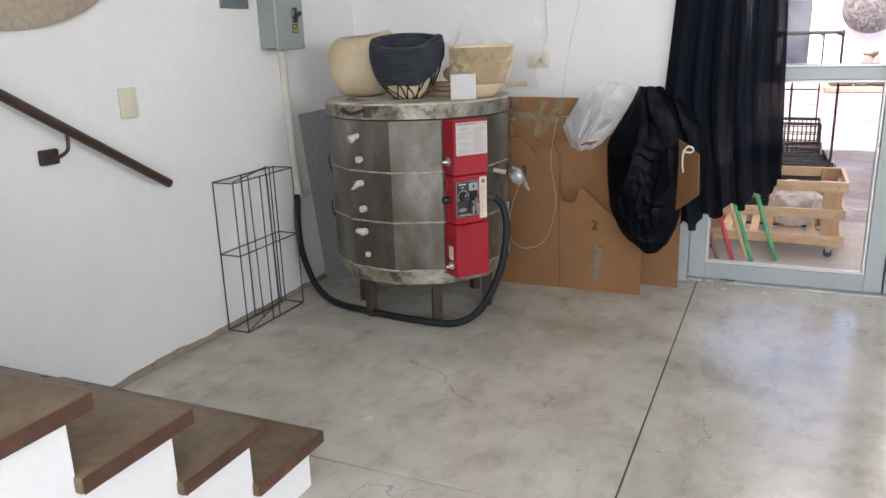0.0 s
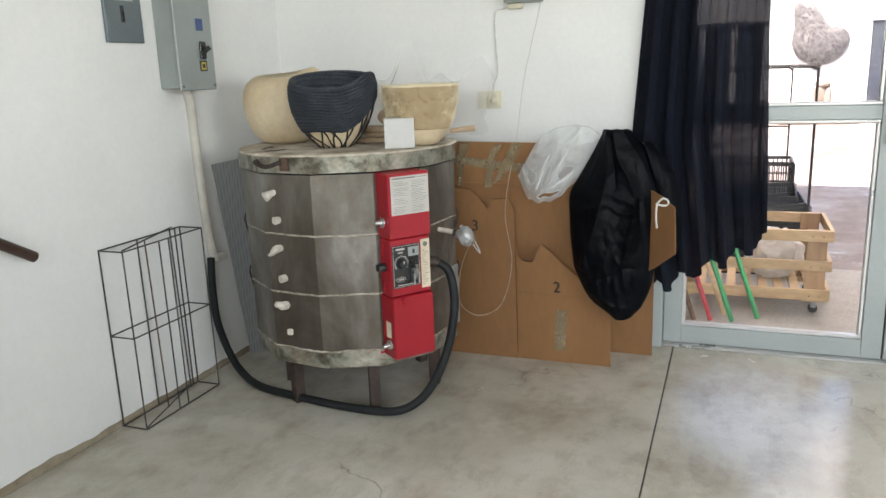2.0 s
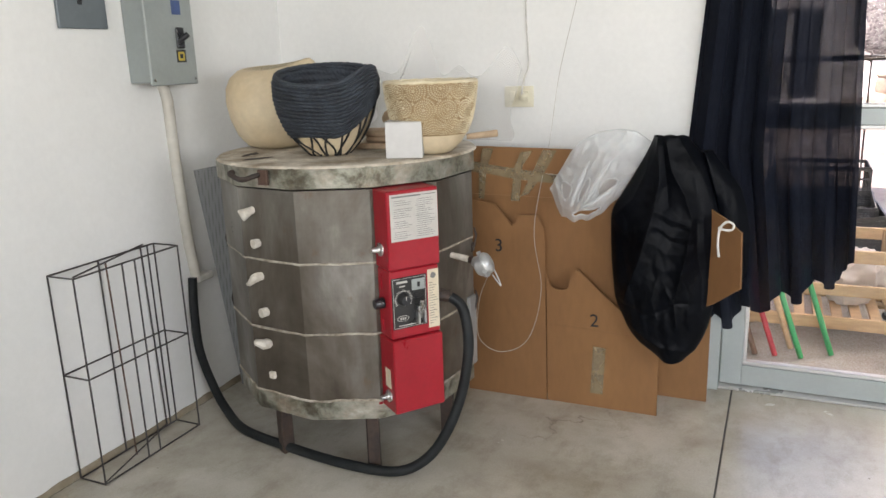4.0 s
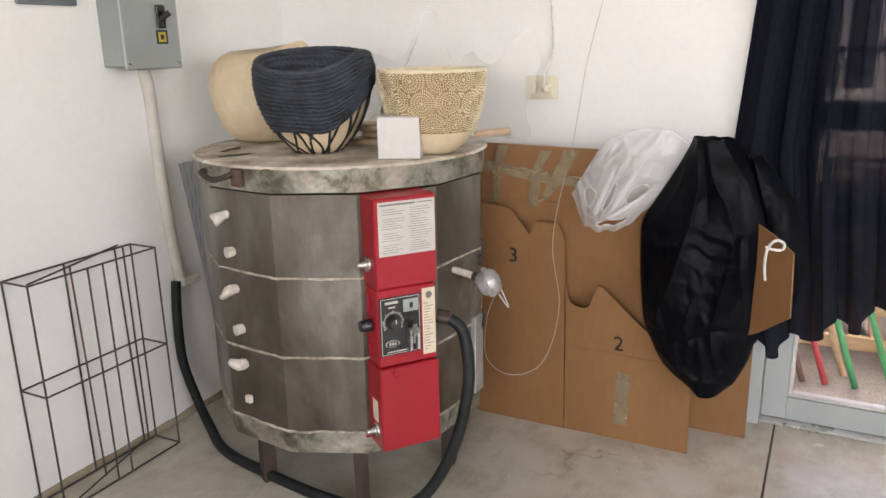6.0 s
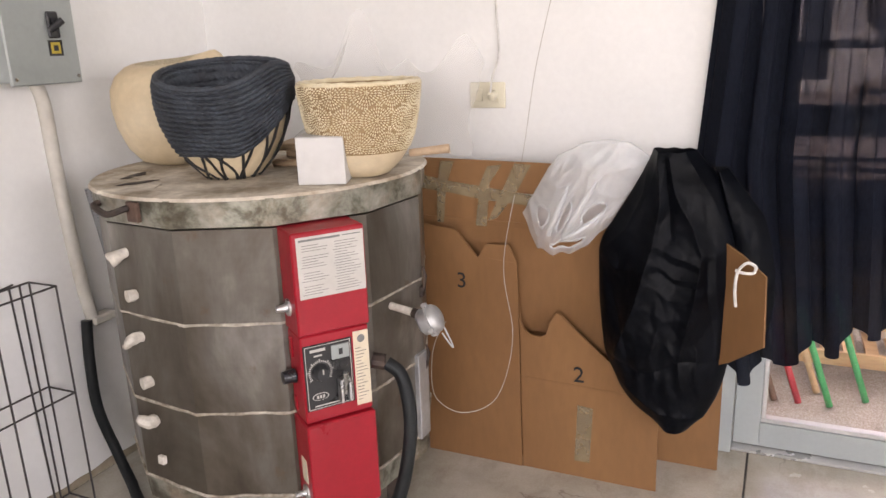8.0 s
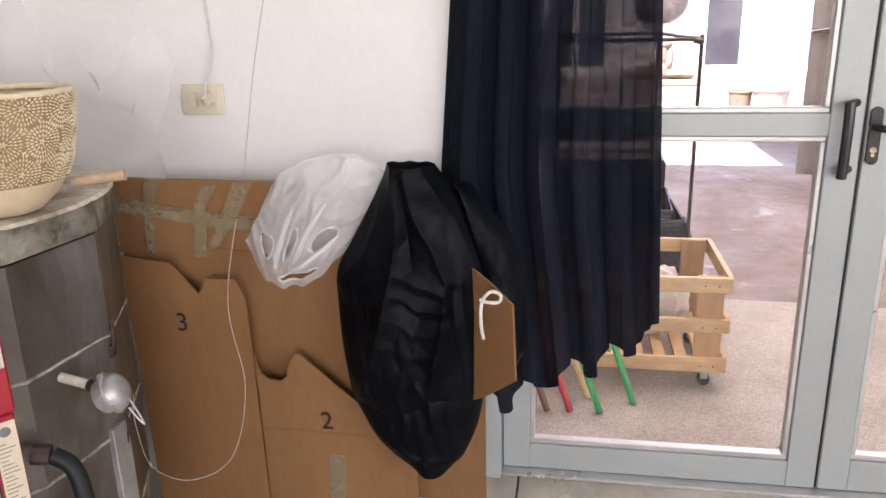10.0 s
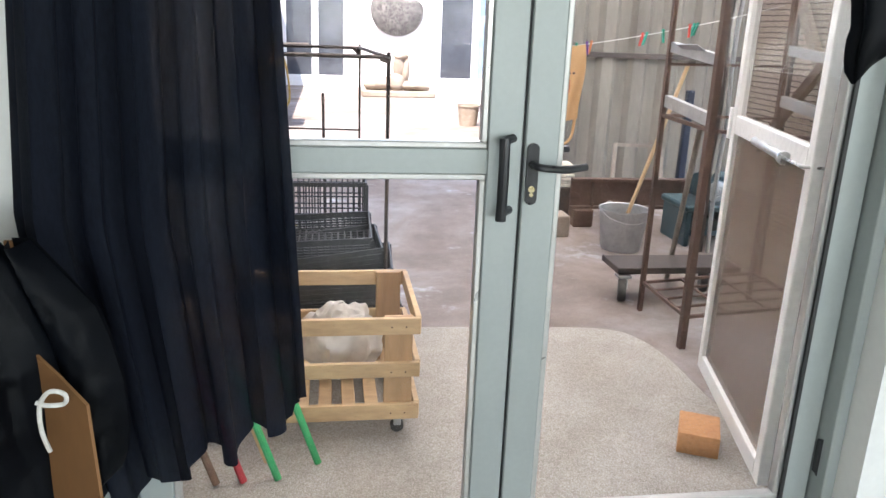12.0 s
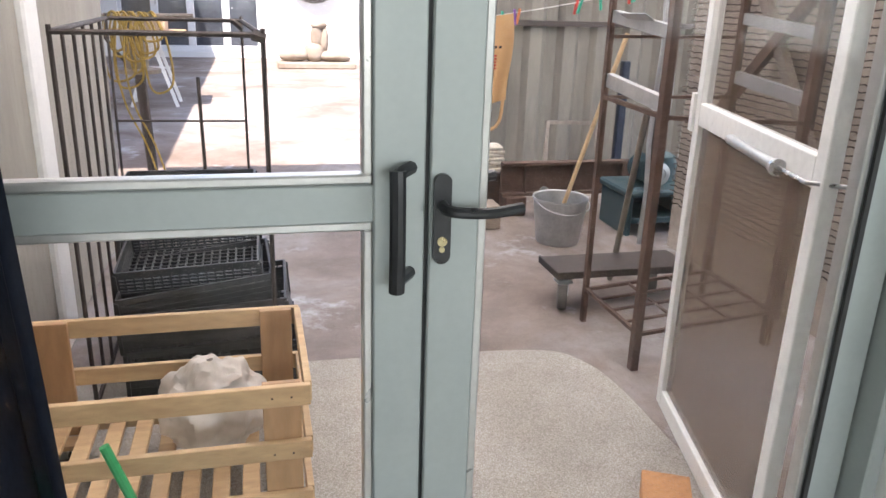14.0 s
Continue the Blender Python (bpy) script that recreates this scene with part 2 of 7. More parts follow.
TREADS = surface("dark_tread_edge", (0.065, 0.026, 0.016), (0.15, 0.07, 0.042), 9, 0.45, 0, 40, 0.35, 0.2)
ALU = surface("painted_aluminium", (0.345, 0.378, 0.374), (0.385, 0.422, 0.415), 3, 0.42, 0.15, 60, 0.05, 0.04)
ALU_IN = surface("aluminium_bead", (0.50, 0.50, 0.49), (0.62, 0.61, 0.60), 4, 0.35, 0.5, 60, 0.1, 0.04)
GASKET = surface("black_rubber", (0.015, 0.015, 0.016), (0.03, 0.03, 0.032), 20, 0.6)
BLACKP = surface("black_plastic", (0.012, 0.013, 0.016), (0.025, 0.026, 0.03), 15, 0.35)
BRASS = surface("brass_cylinder", (0.45, 0.38, 0.22), (0.6, 0.52, 0.32), 40, 0.35, 0.9)
GLASS = glassy("clear_glass")
STEEL = kiln_steel()
LIDB = lid_band()
LIDT = surface("stained_firebrick", (0.30, 0.23, 0.155), (0.82, 0.76, 0.65), 9, 0.85, 0, 40, 0.3, 0.4, dist=0.004)
SEAM = surface("cracked_cement_seam", (0.18, 0.14, 0.095), (0.66, 0.61, 0.52), 22, 0.7, 0.2, 80, 0.3, 0.4)
RED = surface("red_enamel", (0.29, 0.006, 0.014), (0.37, 0.010, 0.022), 6, 0.36, 0, 70, 0.12, 0.06)
PANEL = surface("black_control_panel", (0.012, 0.012, 0.013), (0.03, 0.03, 0.03), 10, 0.35)
PAPER = surface("faded_paper_label", (0.44, 0.425, 0.39), (0.52, 0.50, 0.465), 12, 0.6, 0, 80, 0.06, 0.03)
INK = surface("grey_print", (0.15, 0.15, 0.148), (0.21, 0.21, 0.205), 20, 0.7)
TAPEP = surface("yellowed_label", (0.60, 0.52, 0.38), (0.68, 0.60, 0.46), 12, 0.6, 0, 60, 0.1)
CHROME = surface("dull_chrome", (0.45, 0.45, 0.45), (0.62, 0.62, 0.62), 30, 0.3, 0.9)
CERAM = surface("white_ceramic", (0.50, 0.455, 0.385), (0.68, 0.64, 0.57), 30, 0.55)
LEGST = surface("rusty_dark_steel", (0.035, 0.03, 0.028), (0.10, 0.065, 0.05), 14, 0.65, 0.4, 60, 0.3)
HOSE = surface("black_hose", (0.010, 0.012, 0.013), (0.022, 0.025, 0.026), 12, 0.55, spec=0.25)
CLAY = surface("pale_gourd", (0.58, 0.45, 0.28), (0.72, 0.61, 0.43), 4, 0.6, 0, 40, 0.12, 0.12)
COIL = surface("dark_blue_cord", (0.016, 0.021, 0.030), (0.060, 0.074, 0.094), 18, 0.75, 0, 160, 0.55, 0.6)
BASKET = surface("patterned_basket", (0.27, 0.175, 0.085), (0.38, 0.265, 0.145), 14, 0.8, 0, 90, 0.25, 0.3)
BASKETIN = woven("pale_basket_inside", (0.42, 0.32, 0.18), (0.78, 0.70, 0.52), 26)
BEAD = surface("straw_stitch", (0.58, 0.48, 0.30), (0.78, 0.70, 0.52), 30, 0.65, 0, 80, 0.1)
TERRA = surface("tan_clay", (0.42, 0.29, 0.18), (0.55, 0.41, 0.28), 6, 0.7)
CARTON = surface("white_carton", (0.50, 0.495, 0.48), (0.58, 0.575, 0.56), 9, 0.6, 0, 60, 0.04)
CARD = surface("brown_cardboard", (0.220, 0.101, 0.036), (0.284, 0.140, 0.054), 2.0, 0.75, 0, 50, 0.10, 0.08, (1, 1, 0.3), vary=0.1)
TAPE = sheer("clear_packing_tape", (0.25, 0.185, 0.11), (0.38, 0.30, 0.19), 0.40, 14, 0.10, 0.0)
INKB = surface("black_marker", (0.012, 0.012, 0.012), (0.02, 0.02, 0.02), 20, 0.7)
NYLON = surface("black_nylon", (0.0014, 0.0019, 0.0033), (0.0030, 0.0042, 0.0070), 9, 0.50, 0, 240, 0.3, 0.2, spec=0.10)
THINW = surface("pale_thin_wire", (0.40, 0.37, 0.33), (0.52, 0.49, 0.44), 40, 0.7)
CORD = surface("white_cord", (0.66, 0.64, 0.60), (0.76, 0.74, 0.70), 40, 0.8)
FILM = sheer("white_carrier_bag", (0.74, 0.77, 0.78), (0.88, 0.90, 0.91), 0.52, 14, 0.3, 0.25)
CLEARF = sheer("clear_plastic_sheet", (0.72, 0.72, 0.71), (0.90, 0.90, 0.89), 0.74, 10, 0.2, 0.4)
CURTAIN = sheer("black_curtain_cloth", (0.0040, 0.0056, 0.0110), (0.0076, 0.0103, 0.0192), 0.022, 160, 0.8, 0.15, (1, 1, 0.3))
GREYBOX = surface("grey_enamel", (0.27, 0.30, 0.29), (0.32, 0.35, 0.34), 6, 0.45, 0.1, 60, 0.06)
GREYDK = surface("dark_grey_enamel", (0.12, 0.145, 0.16), (0.16, 0.185, 0.20), 6, 0.45, 0.1, 60, 0.06)
CREAM = surface("cream_plastic", (0.66, 0.62, 0.48), (0.72, 0.68, 0.54), 10, 0.4, 0, 60, 0.04)
PLASTER = surface("painted_pipe", (0.50, 0.47, 0.41), (0.66, 0.64, 0.58), 6, 0.7, 0, 30, 0.12, 0.3)
WIRE = surface("thin_wire", (0.06, 0.055, 0.055), (0.10, 0.09, 0.085), 30, 0.5, 0.4)
RAIL = surface("dark_brown_rail", (0.045, 0.022, 0.016), (0.075, 0.04, 0.03), 10, 0.38, 0.1)
PERF = perforated_sheet()
FELT = surface("tan_wall_hanging", (0.40, 0.33, 0.25), (0.48, 0.41, 0.32), 5, 0.85)
PINE = surface("pine_board", (0.52, 0.33, 0.17), (0.68, 0.48, 0.27), 5, 0.6, 0, 40, 0.22, 0.15, (0.25, 1, 1), vary=0.18)
PINEX = surface("plywood_post", (0.42, 0.24, 0.12), (0.52, 0.32, 0.17), 6, 0.6, 0, 40, 0.2, 0.15, (1, 1, 0.2), vary=0.15)
PCRATE = surface("black_crate_plastic", (0.03, 0.03, 0.032), (0.085, 0.085, 0.088), 6, 0.5, 0, 40, 0.3, 0.1, vary=0.3)
IRON = surface("dark_iron", (0.06, 0.05, 0.046), (0.13, 0.105, 0.095), 9, 0.6, 0.5, 60, 0.3)
RUST = surface("rusty_angle_iron", (0.085, 0.045, 0.032), (0.19, 0.12, 0.09), 7, 0.7, 0.3, 60, 0.35, 0.25)
ZINC = surface("galvanised_sheet", (0.36, 0.37, 0.37), (0.52, 0.53, 0.53), 10, 0.45, 0.6, 60, 0.15)
CORRUG = surface("weathered_corrugated_sheet", (0.16, 0.143, 0.12), (0.31, 0.288, 0.245), 2.2, 0.6, 0.2, 30, 0.15, 0.15, (1, 1, 0.25), vary=0.15)
WOODST = surface("broomstick_wood", (0.50, 0.34, 0.18), (0.62, 0.45, 0.27), 10, 0.6, 0, 60, 0.2)
WHITEM = surface("white_enamelled_frame", (0.78, 0.775, 0.75), (0.87, 0.865, 0.84), 7, 0.5, 0, 50, 0.10, 0.08)
SCREEN = sheer("brown_insect_screen", (0.20, 0.145, 0.105), (0.28, 0.21, 0.16), 0.50, 60, 0.8, 0.3)
SCREEN2 = sheer("fine_insect_screen", (0.13, 0.095, 0.07), (0.18, 0.135, 0.10), 0.84, 60, 0.8, 0.15)
LATH = surface("brown_lath_wall", (0.40, 0.335, 0.28), (0.56, 0.49, 0.425), 3, 0.85, 0, 30, 0.25, 0.3)
LATHW = surface("rusty_lath_wire", (0.045, 0.030, 0.023), (0.10, 0.07, 0.052), 8, 0.8, 0.1)
BRICK = surface("orange_brick", (0.48, 0.22, 0.09), (0.60, 0.31, 0.14), 9, 0.8, 0, 60, 0.2, 0.35)
FACADE = surface("white_facade", (0.72, 0.70, 0.67), (0.82, 0.80, 0.77), 0.8, 0.85, 0, 20, 0.06)
PVC = surface("white_window_frame", (0.74, 0.74, 0.74), (0.8, 0.8, 0.8), 3, 0.4)
# opaque near-black colour stands in for the unlit rooms behind the far panes
DARKG = surface("dark_pane_unlit_room", (0.035, 0.04, 0.05), (0.09, 0.10, 0.12), 1.2, 0.08, 0, 10, 0.2, 0.0)
BLIND = surface("pale_blue_blind_glass", (0.16, 0.26, 0.37), (0.24, 0.35, 0.46), 2.0, 0.15, 0, 10, 0.1, 0.0)
CREAMW = surface("streaked_cream_plaster", (0.27, 0.245, 0.205), (0.43, 0.40, 0.35), 1.6, 0.85, 0, 22, 0.14, 0.25, (1, 1, 0.22))
CARVED = surface("carved_warm_stone", (0.22, 0.165, 0.12), (0.36, 0.30, 0.245), 4, 0.85, 0, 30, 0.25, 0.4)
GREYWD = surface("weathered_board", (0.24, 0.20, 0.165), (0.34, 0.29, 0.245), 5, 0.75, 0, 40, 0.25, 0.2, (1, 1, 0.3))
STONE = surface("white_sculpture_stone", (0.50, 0.44, 0.38), (0.70, 0.66, 0.60), 5, 0.8)
WICKER = woven("woven_shell", (0.012, 0.009, 0.008), (0.20, 0.180, 0.172), 4, False)
TEAL = surface("teal_machine_paint", (0.02, 0.05, 0.06), (0.04, 0.082, 0.092), 8, 0.5, 0.1, 50, 0.25)
BLUEP = surface("blue_drum", (0.006, 0.012, 0.030), (0.010, 0.02, 0.046), 4, 0.5)
GREENP = surface("green_paint", (0.03, 0.30, 0.10), (0.05, 0.38, 0.14), 8, 0.45, 0, 50, 0.15)
REDP = surface("red_pole_paint", (0.45, 0.04, 0.05), (0.55, 0.07, 0.08), 8, 0.5)
BROWNP = surface("brown_pole_wood", (0.16, 0.09, 0.06), (0.24, 0.15, 0.10), 8, 0.6)
ROPE = surface("yellow_rope", (0.30, 0.19, 0.035), (0.46, 0.32, 0.085), 30, 0.8)
CLOTH = surface("orange_cotton", (0.58, 0.34, 0.15), (0.68, 0.43, 0.22), 5, 0.85, 0, 120, 0.15, 0.3)
SACK = sheer("white_plastic_sack", (0.58, 0.52, 0.46), (0.74, 0.69, 0.63), 0.12, 9, 0.45, 0.3)
PEGS = [surface("peg_" + n, c, tuple(min(1, v * 1.2) for v in c), 20, 0.5) for n, c in
        (("green", (0.02, 0.35, 0.22)), ("red", (0.55, 0.06, 0.04)), ("purple", (0.2, 0.08, 0.35)), ("orange", (0.6, 0.2, 0.08)))]
LETTER = surface("red_print", (0.5, 0.03, 0.03), (0.55, 0.05, 0.05), 10, 0.8)
YELLOW = surface("yellow_sticker", (0.5, 0.38, 0.05), (0.55, 0.42, 0.07), 10, 0.5)
BLUES = surface("blue_sticker", (0.04, 0.08, 0.22), (0.06, 0.11, 0.28), 10, 0.5)
TYRE = surface("grey_rubber", (0.06, 0.055, 0.05), (0.13, 0.12, 0.11), 10, 0.8)
ROOFS = sheer("translucent_roof_sheet", (0.86, 0.85, 0.825), (0.92, 0.91, 0.89), 0.0, 3, 0.6, 0.93)


# ---- building helpers ----
def finish(bm, me):
    bmesh.ops.recalc_face_normals(bm, faces=bm.faces)
    for f in bm.faces:
        f.smooth = True
    for e in bm.edges:
        e.smooth = len(e.link_faces) == 2 and e.calc_face_angle(0) < 0.6
    bm.to_mesh(me)
    bm.free()


def part(name, bm, material, parent=None, label="", world=True):
    """Links a bmesh as one mesh object, under a thing or a part."""
    me = bpy.data.meshes.new(name)
    finish(bm, me)
    me.materials.append(material)
    ob = new(name, me)
    if parent is not None:
        ob.parent = parent
        if world:
            top = Matrix.Identity(4)
            p = parent
            while p is not None:
                top = p.matrix_basis.inverted() if p.parent is None else top
                p = p.parent
            if parent.parent is None:
                ob.matrix_parent_inverse = top
    if label:
        ob["label"] = label
    return ob


def thing(name, loc, label, category, group="", kind="", rz=0.0):
    ob = new(name)
    ob.empty_display_size = 0.1
    ob.matrix_basis = pose(*loc, 0, 0, rz)
    return tagged(ob, label, category, group, kind)


def solo(name, bm, material, label, category, group="", kind=""):
    return tagged(part(name, bm, material), label, category, group, kind)


def box(bm, a, b, bev=0.0, m=None, seg=1):
    vs = [bm.verts.new((x, y, z)) for x in (a[0], b[0]) for y in (a[1], b[1]) for z in (a[2], b[2])]
    fs = [bm.faces.new([vs[i] for i in q]) for q in ((0, 1, 3, 2), (4, 6, 7, 5), (0, 4, 5, 1), (2, 3, 7, 6), (0, 2, 6, 4), (1, 5, 7, 3))]
    if bev:
        r = bmesh.ops.bevel(bm, geom=list({e for f in fs for e in f.edges}), offset=bev, segments=seg, affect="EDGES", profile=0.5)
        vs = list({v for f in r["faces"] for v in f.verts} | {v for v in vs if v.is_valid})
    if m is not None:
        bmesh.ops.transform(bm, matrix=m, verts=vs)
    return bm


def B(a, b, bev=0.0, m=None, seg=1):
    return box(bmesh.new(), a, b, bev, m, seg)


def tube(bm, pts, r, n=8, closed=False):
    pts = [Vector(p) for p in pts]
    k = len(pts)
    rs = r if isinstance(r, (list, tuple)) else [r] * k
    rings, side = [], None
    for i, p in enumerate(pts):
        d = (pts[(i + 1) % k] - pts[i - 1]) if closed else (pts[min(i + 1, k - 1)] - pts[max(i - 1, 0)])
        d = d.normalized() if d.length > 1e-9 else Vector((0, 0, 1))
        if side is None:
            side = d.orthogonal().normalized()
        side = (side - d * side.dot(d))
        side = side.normalized() if side.length > 1e-6 else d.orthogonal().normalized()
        up = d.cross(side)
        rings.append([bm.verts.new(p + rs[i] * (math.cos(2 * math.pi * j / n) * side + math.sin(2 * math.pi * j / n) * up)) for j in range(n)])
    for i in range(k if closed else k - 1):
        a, b = rings[i], rings[(i + 1) % k]
        for j in range(n):
            bm.faces.new((a[j], a[(j + 1) % n], b[(j + 1) % n], b[j]))
    if not closed:
        bm.faces.new(rings[0][::-1])
        bm.faces.new(rings[-1])
    return bm


def T(pts, r, n=8, closed=False):
    return tube(bmesh.new(), pts, r, n, closed)


def spline(pts, steps=8):
    """A smooth line through the points."""
    pts = [Vector(p) for p in pts]
    out = []
    for i in range(len(pts) - 1):
        a, b, c, d = pts[max(i - 1, 0)], pts[i], pts[i + 1], pts[min(i + 2, len(pts) - 1)]
        for s in range(steps):
            t = s / steps
            out.append(0.5 * ((2 * b) + (c - a) * t + (2 * a - 5 * b + 4 * c - d) * t * t + (3 * b - a - 3 * c + d) * t ** 3))
    return out + [pts[-1]]


def lathe(bm, prof, n=32, c=(0, 0, 0), phase=0.0, warp=None):
    """Turns a profile of (radius, height) round the upright axis; closed where the radius is 0."""
    rings = []
    for r, z in prof:
        if r < 1e-6:
            rings.append([bm.verts.new((c[0], c[1], c[2] + z))])
        else:
            ring = []
            for j in range(n):
                a = phase + 2 * math.pi * j / n
                p = Vector((r * math.cos(a), r * math.sin(a), z))
                if warp:
                    p = warp(p, a)
                ring.append(bm.verts.new(p + Vector(c)))
            rings.append(ring)
    for a, b in zip(rings, rings[1:]):
        for j in range(n):
            k = (j + 1) % n
            q = [a[j % len(a)], a[k % len(a)], b[k % len(b)], b[j % len(b)]]
            q = [v for i, v in enumerate(q) if v not in q[:i]]
            if len(q) > 2:
                bm.faces.new(q)
    for ring in (rings[0], rings[-1]):
        if len(ring) > 1:
            bm.faces.new(ring)
    return bm


def L(prof, n=32, c=(0, 0, 0), phase=0.0, warp=None):
    return lathe(bmesh.new(), prof, n, c, phase, warp)


def prism(outline, m, thick):
    """A flat board with the given outline in its own x and y, placed by m."""
    bm = bmesh.new()
    lo = [bm.verts.new((x, y, 0)) for x, y in outline]
    hi = [bm.verts.new((x, y, thick)) for x, y in outline]
    bm.faces.new(lo[::-1])
    bm.faces.new(hi)
    k = len(outline)
    for i in range(k):
        bm.faces.new((lo[i], lo[(i + 1) % k], hi[(i + 1) % k], hi[i]))
    bmesh.ops.transform(bm, matrix=m, verts=bm.verts)
    return bm


UP_XZ = Matrix(((1, 0, 0, 0), (0, 0, 1, 0), (0, 1, 0, 0), (0, 0, 0, 1)))  # x, y of a board become x, z


def grid(fn, nu, nv, thick=0.0, keep=None):
    """A sheet from fn(u, v) with u, v in 0..1; thick gives it a second skin behind it."""
    bm = bmesh.new()
    vs = [[bm.verts.new(fn(i / nu, j / nv)) for j in range(nv + 1)] for i in range(nu + 1)]
    for i in range(nu):
        for j in range(nv):
            if keep is None or keep((i + 0.5) / nu, (j + 0.5) / nv):
                bm.faces.new((vs[i][j], vs[i + 1][j], vs[i + 1][j + 1], vs[i][j + 1]))
    bmesh.ops.delete(bm, geom=[v for v in bm.verts if not v.link_faces], context="VERTS")
    if thick:
        bmesh.ops.recalc_face_normals(bm, faces=bm.faces)
        bmesh.ops.solidify(bm, geom=list(bm.faces), thickness=thick)
    return bm


def text_mesh(body, size, m, thick=0.0006):
    cu = bpy.data.curves.new("text", "FONT")
    cu.body, cu.size, cu.extrude = body, size, thick
    cu.align_x, cu.align_y = "CENTER", "CENTER"
    tmp = bpy.data.objects.new("text", cu)
    scene.collection.objects.link(tmp)
    me = tmp.to_mesh()
    bm = bmesh.new()
    bm.from_mesh(me)
    tmp.to_mesh_clear()
    bpy.data.objects.remove(tmp)
    bpy.data.curves.remove(cu)
    bmesh.ops.transform(bm, matrix=m, verts=bm.verts)
    return bm


def wob(p, s, a, seed=0.0):
    return a * noise.noise(Vector((p[0] * s + seed, p[1] * s + seed * 1.7, p[2] * s - seed)))


# ---- large structure ----
XW, YB, YD = -2.30, 4.33, 4.48          # left wall, back wall, inner face of the glass door
RIGHT, REAR, TOP = 4.2, -4.0, 3.0
APZ, GRZ = 0.0, -0.05                   # apron and yard levels


def wall(name, boxes, label, material=WALL):
    bm = bmesh.new()
    for a, b in boxes:
        box(bm, a, b)
    return solo(name, bm, material, label, "wall", kind="structure")


wall("wall_west", [((XW - 0.15, REAR - 0.15, 0), (XW, YB + 0.2, TOP))], "white painted plaster wall beside the stairs")
wall("wall_north", [((XW, YB, 0), (-0.37, YB + 0.2, TOP)), ((1.65, YB, 0), (RIGHT, YB + 0.2, TOP)), ((-0.37, YB, 2.2), (1.65, YB + 0.2, TOP))],
     "white painted plaster wall round the glass doors")
# out of view; the window openings are assumed, made to hold the fill lamps
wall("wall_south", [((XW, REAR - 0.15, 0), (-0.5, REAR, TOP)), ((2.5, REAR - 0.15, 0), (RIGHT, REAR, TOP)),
                    ((-0.5, REAR - 0.15, 0), (2.5, REAR, 1.15)), ((-0.5, REAR - 0.15, 2.75), (2.5, REAR, TOP))], "white plaster wall with an assumed, unseen window opening")
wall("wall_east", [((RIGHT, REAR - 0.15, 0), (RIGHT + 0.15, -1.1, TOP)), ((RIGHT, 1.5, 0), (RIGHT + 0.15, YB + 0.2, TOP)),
                   ((RIGHT, -1.1, 0), (RIGHT + 0.15, 1.5, 1.1)), ((RIGHT, -1.1, 2.7), (RIGHT + 0.15, 1.5, TOP))], "white plaster wall with an assumed, unseen window opening")
solo("ceiling", B((XW - 0.15, REAR - 0.15, TOP), (RIGHT + 0.15, YB + 0.2, TOP + 0.15)), CEIL, "plain white painted ceiling", "ceiling", kind="structure")
floor = solo("floor", B((XW, REAR, -0.2), (RIGHT, YB + 0.2, -0.006)), GAP, "grey polished concrete floor slabs with straight joints", "floor", kind="structure")
for i, (x0, x1) in enumerate(((XW, -0.250), (-0.244, 2.4), (2.406, RIGHT))):
    for j, (y0, y1) in enumerate(((REAR, -0.6), (-0.594, 2.075), (2.081, YB + 0.2))):
        part("slab", B((x0, y0, -0.1), (x1, y1, 0), 0.002), FLOOR, floor)


# dirt along the foot of the wall
def dirt_fn(u, v):
    y = 2.02 + 2.28 * u
    return (XW + 0.0015, y, 0.001 + (0.030 + 0.022 * noise.noise(Vector((y * 2.2, 0, 3))) + 0.010 * noise.noise(Vector((y * 11, 0, 5)))) * v)
part("dirt_stain", grid(dirt_fn, 120, 2, 0.0008), DIRT, bpy.data.objects["wall_west"], "brown dirt along the foot of the wall")

# stairs along the left wall, going up away from the door
stairs = thing("stairs", (-1.7, 1.9, 0), "staircase with brown treads and a white plastered side", "stairs", kind="structure")
RISE, GOING = 0.17, 0.27
sidepts = [(1.90, 0)]
for i in range(1, 13):
    y = 1.955 - GOING * (i - 1)
    sidepts += [(y - 0.03, RISE * (i - 1)), (y - 0.03, RISE * i - 0.04)]
sidepts += [(1.955 - GOING * 12, RISE * 12 - 0.04), (1.955 - GOING * 12, 0)]
side = prism(sidepts, Matrix(((0, 0, 1, XW + 0.002), (1, 0, 0, 0), (0, 1, 0, 0), (0, 0, 0, 1))), -1.157 - XW)
part("stair_body", side, WALL, stairs, "white plastered stair side and risers")
for i in range(1, 13):
    y = 1.985 - GOING * (i - 1)
    part("tread_edge", B((-1.135, y - 0.330, RISE * i - 0.039), (-1.132, y - 0.004, RISE * i - 0.002)), TREADS, stairs, "dark red-brown tread edge")
    part("tread", B((XW + 0.003, y - 0.335, RISE * i - 0.04), (-1.135, y, RISE * i), 0.006, seg=2), TREAD, stairs, "brown polished tread with a worn edge")

# handrail
rail = thing("handrail", (XW, 2.6, 0.8), "dark brown round metal handrail on the white wall", "handrail")
def rail_at(y): return (XW + 0.075, y, 0.803 + (2.585 - y) * 0.607)
part("rail", T([rail_at(2.585), rail_at(2.2), rail_at(1.2), rail_at(0.0), rail_at(-0.8)], 0.019, 14), RAIL, rail)
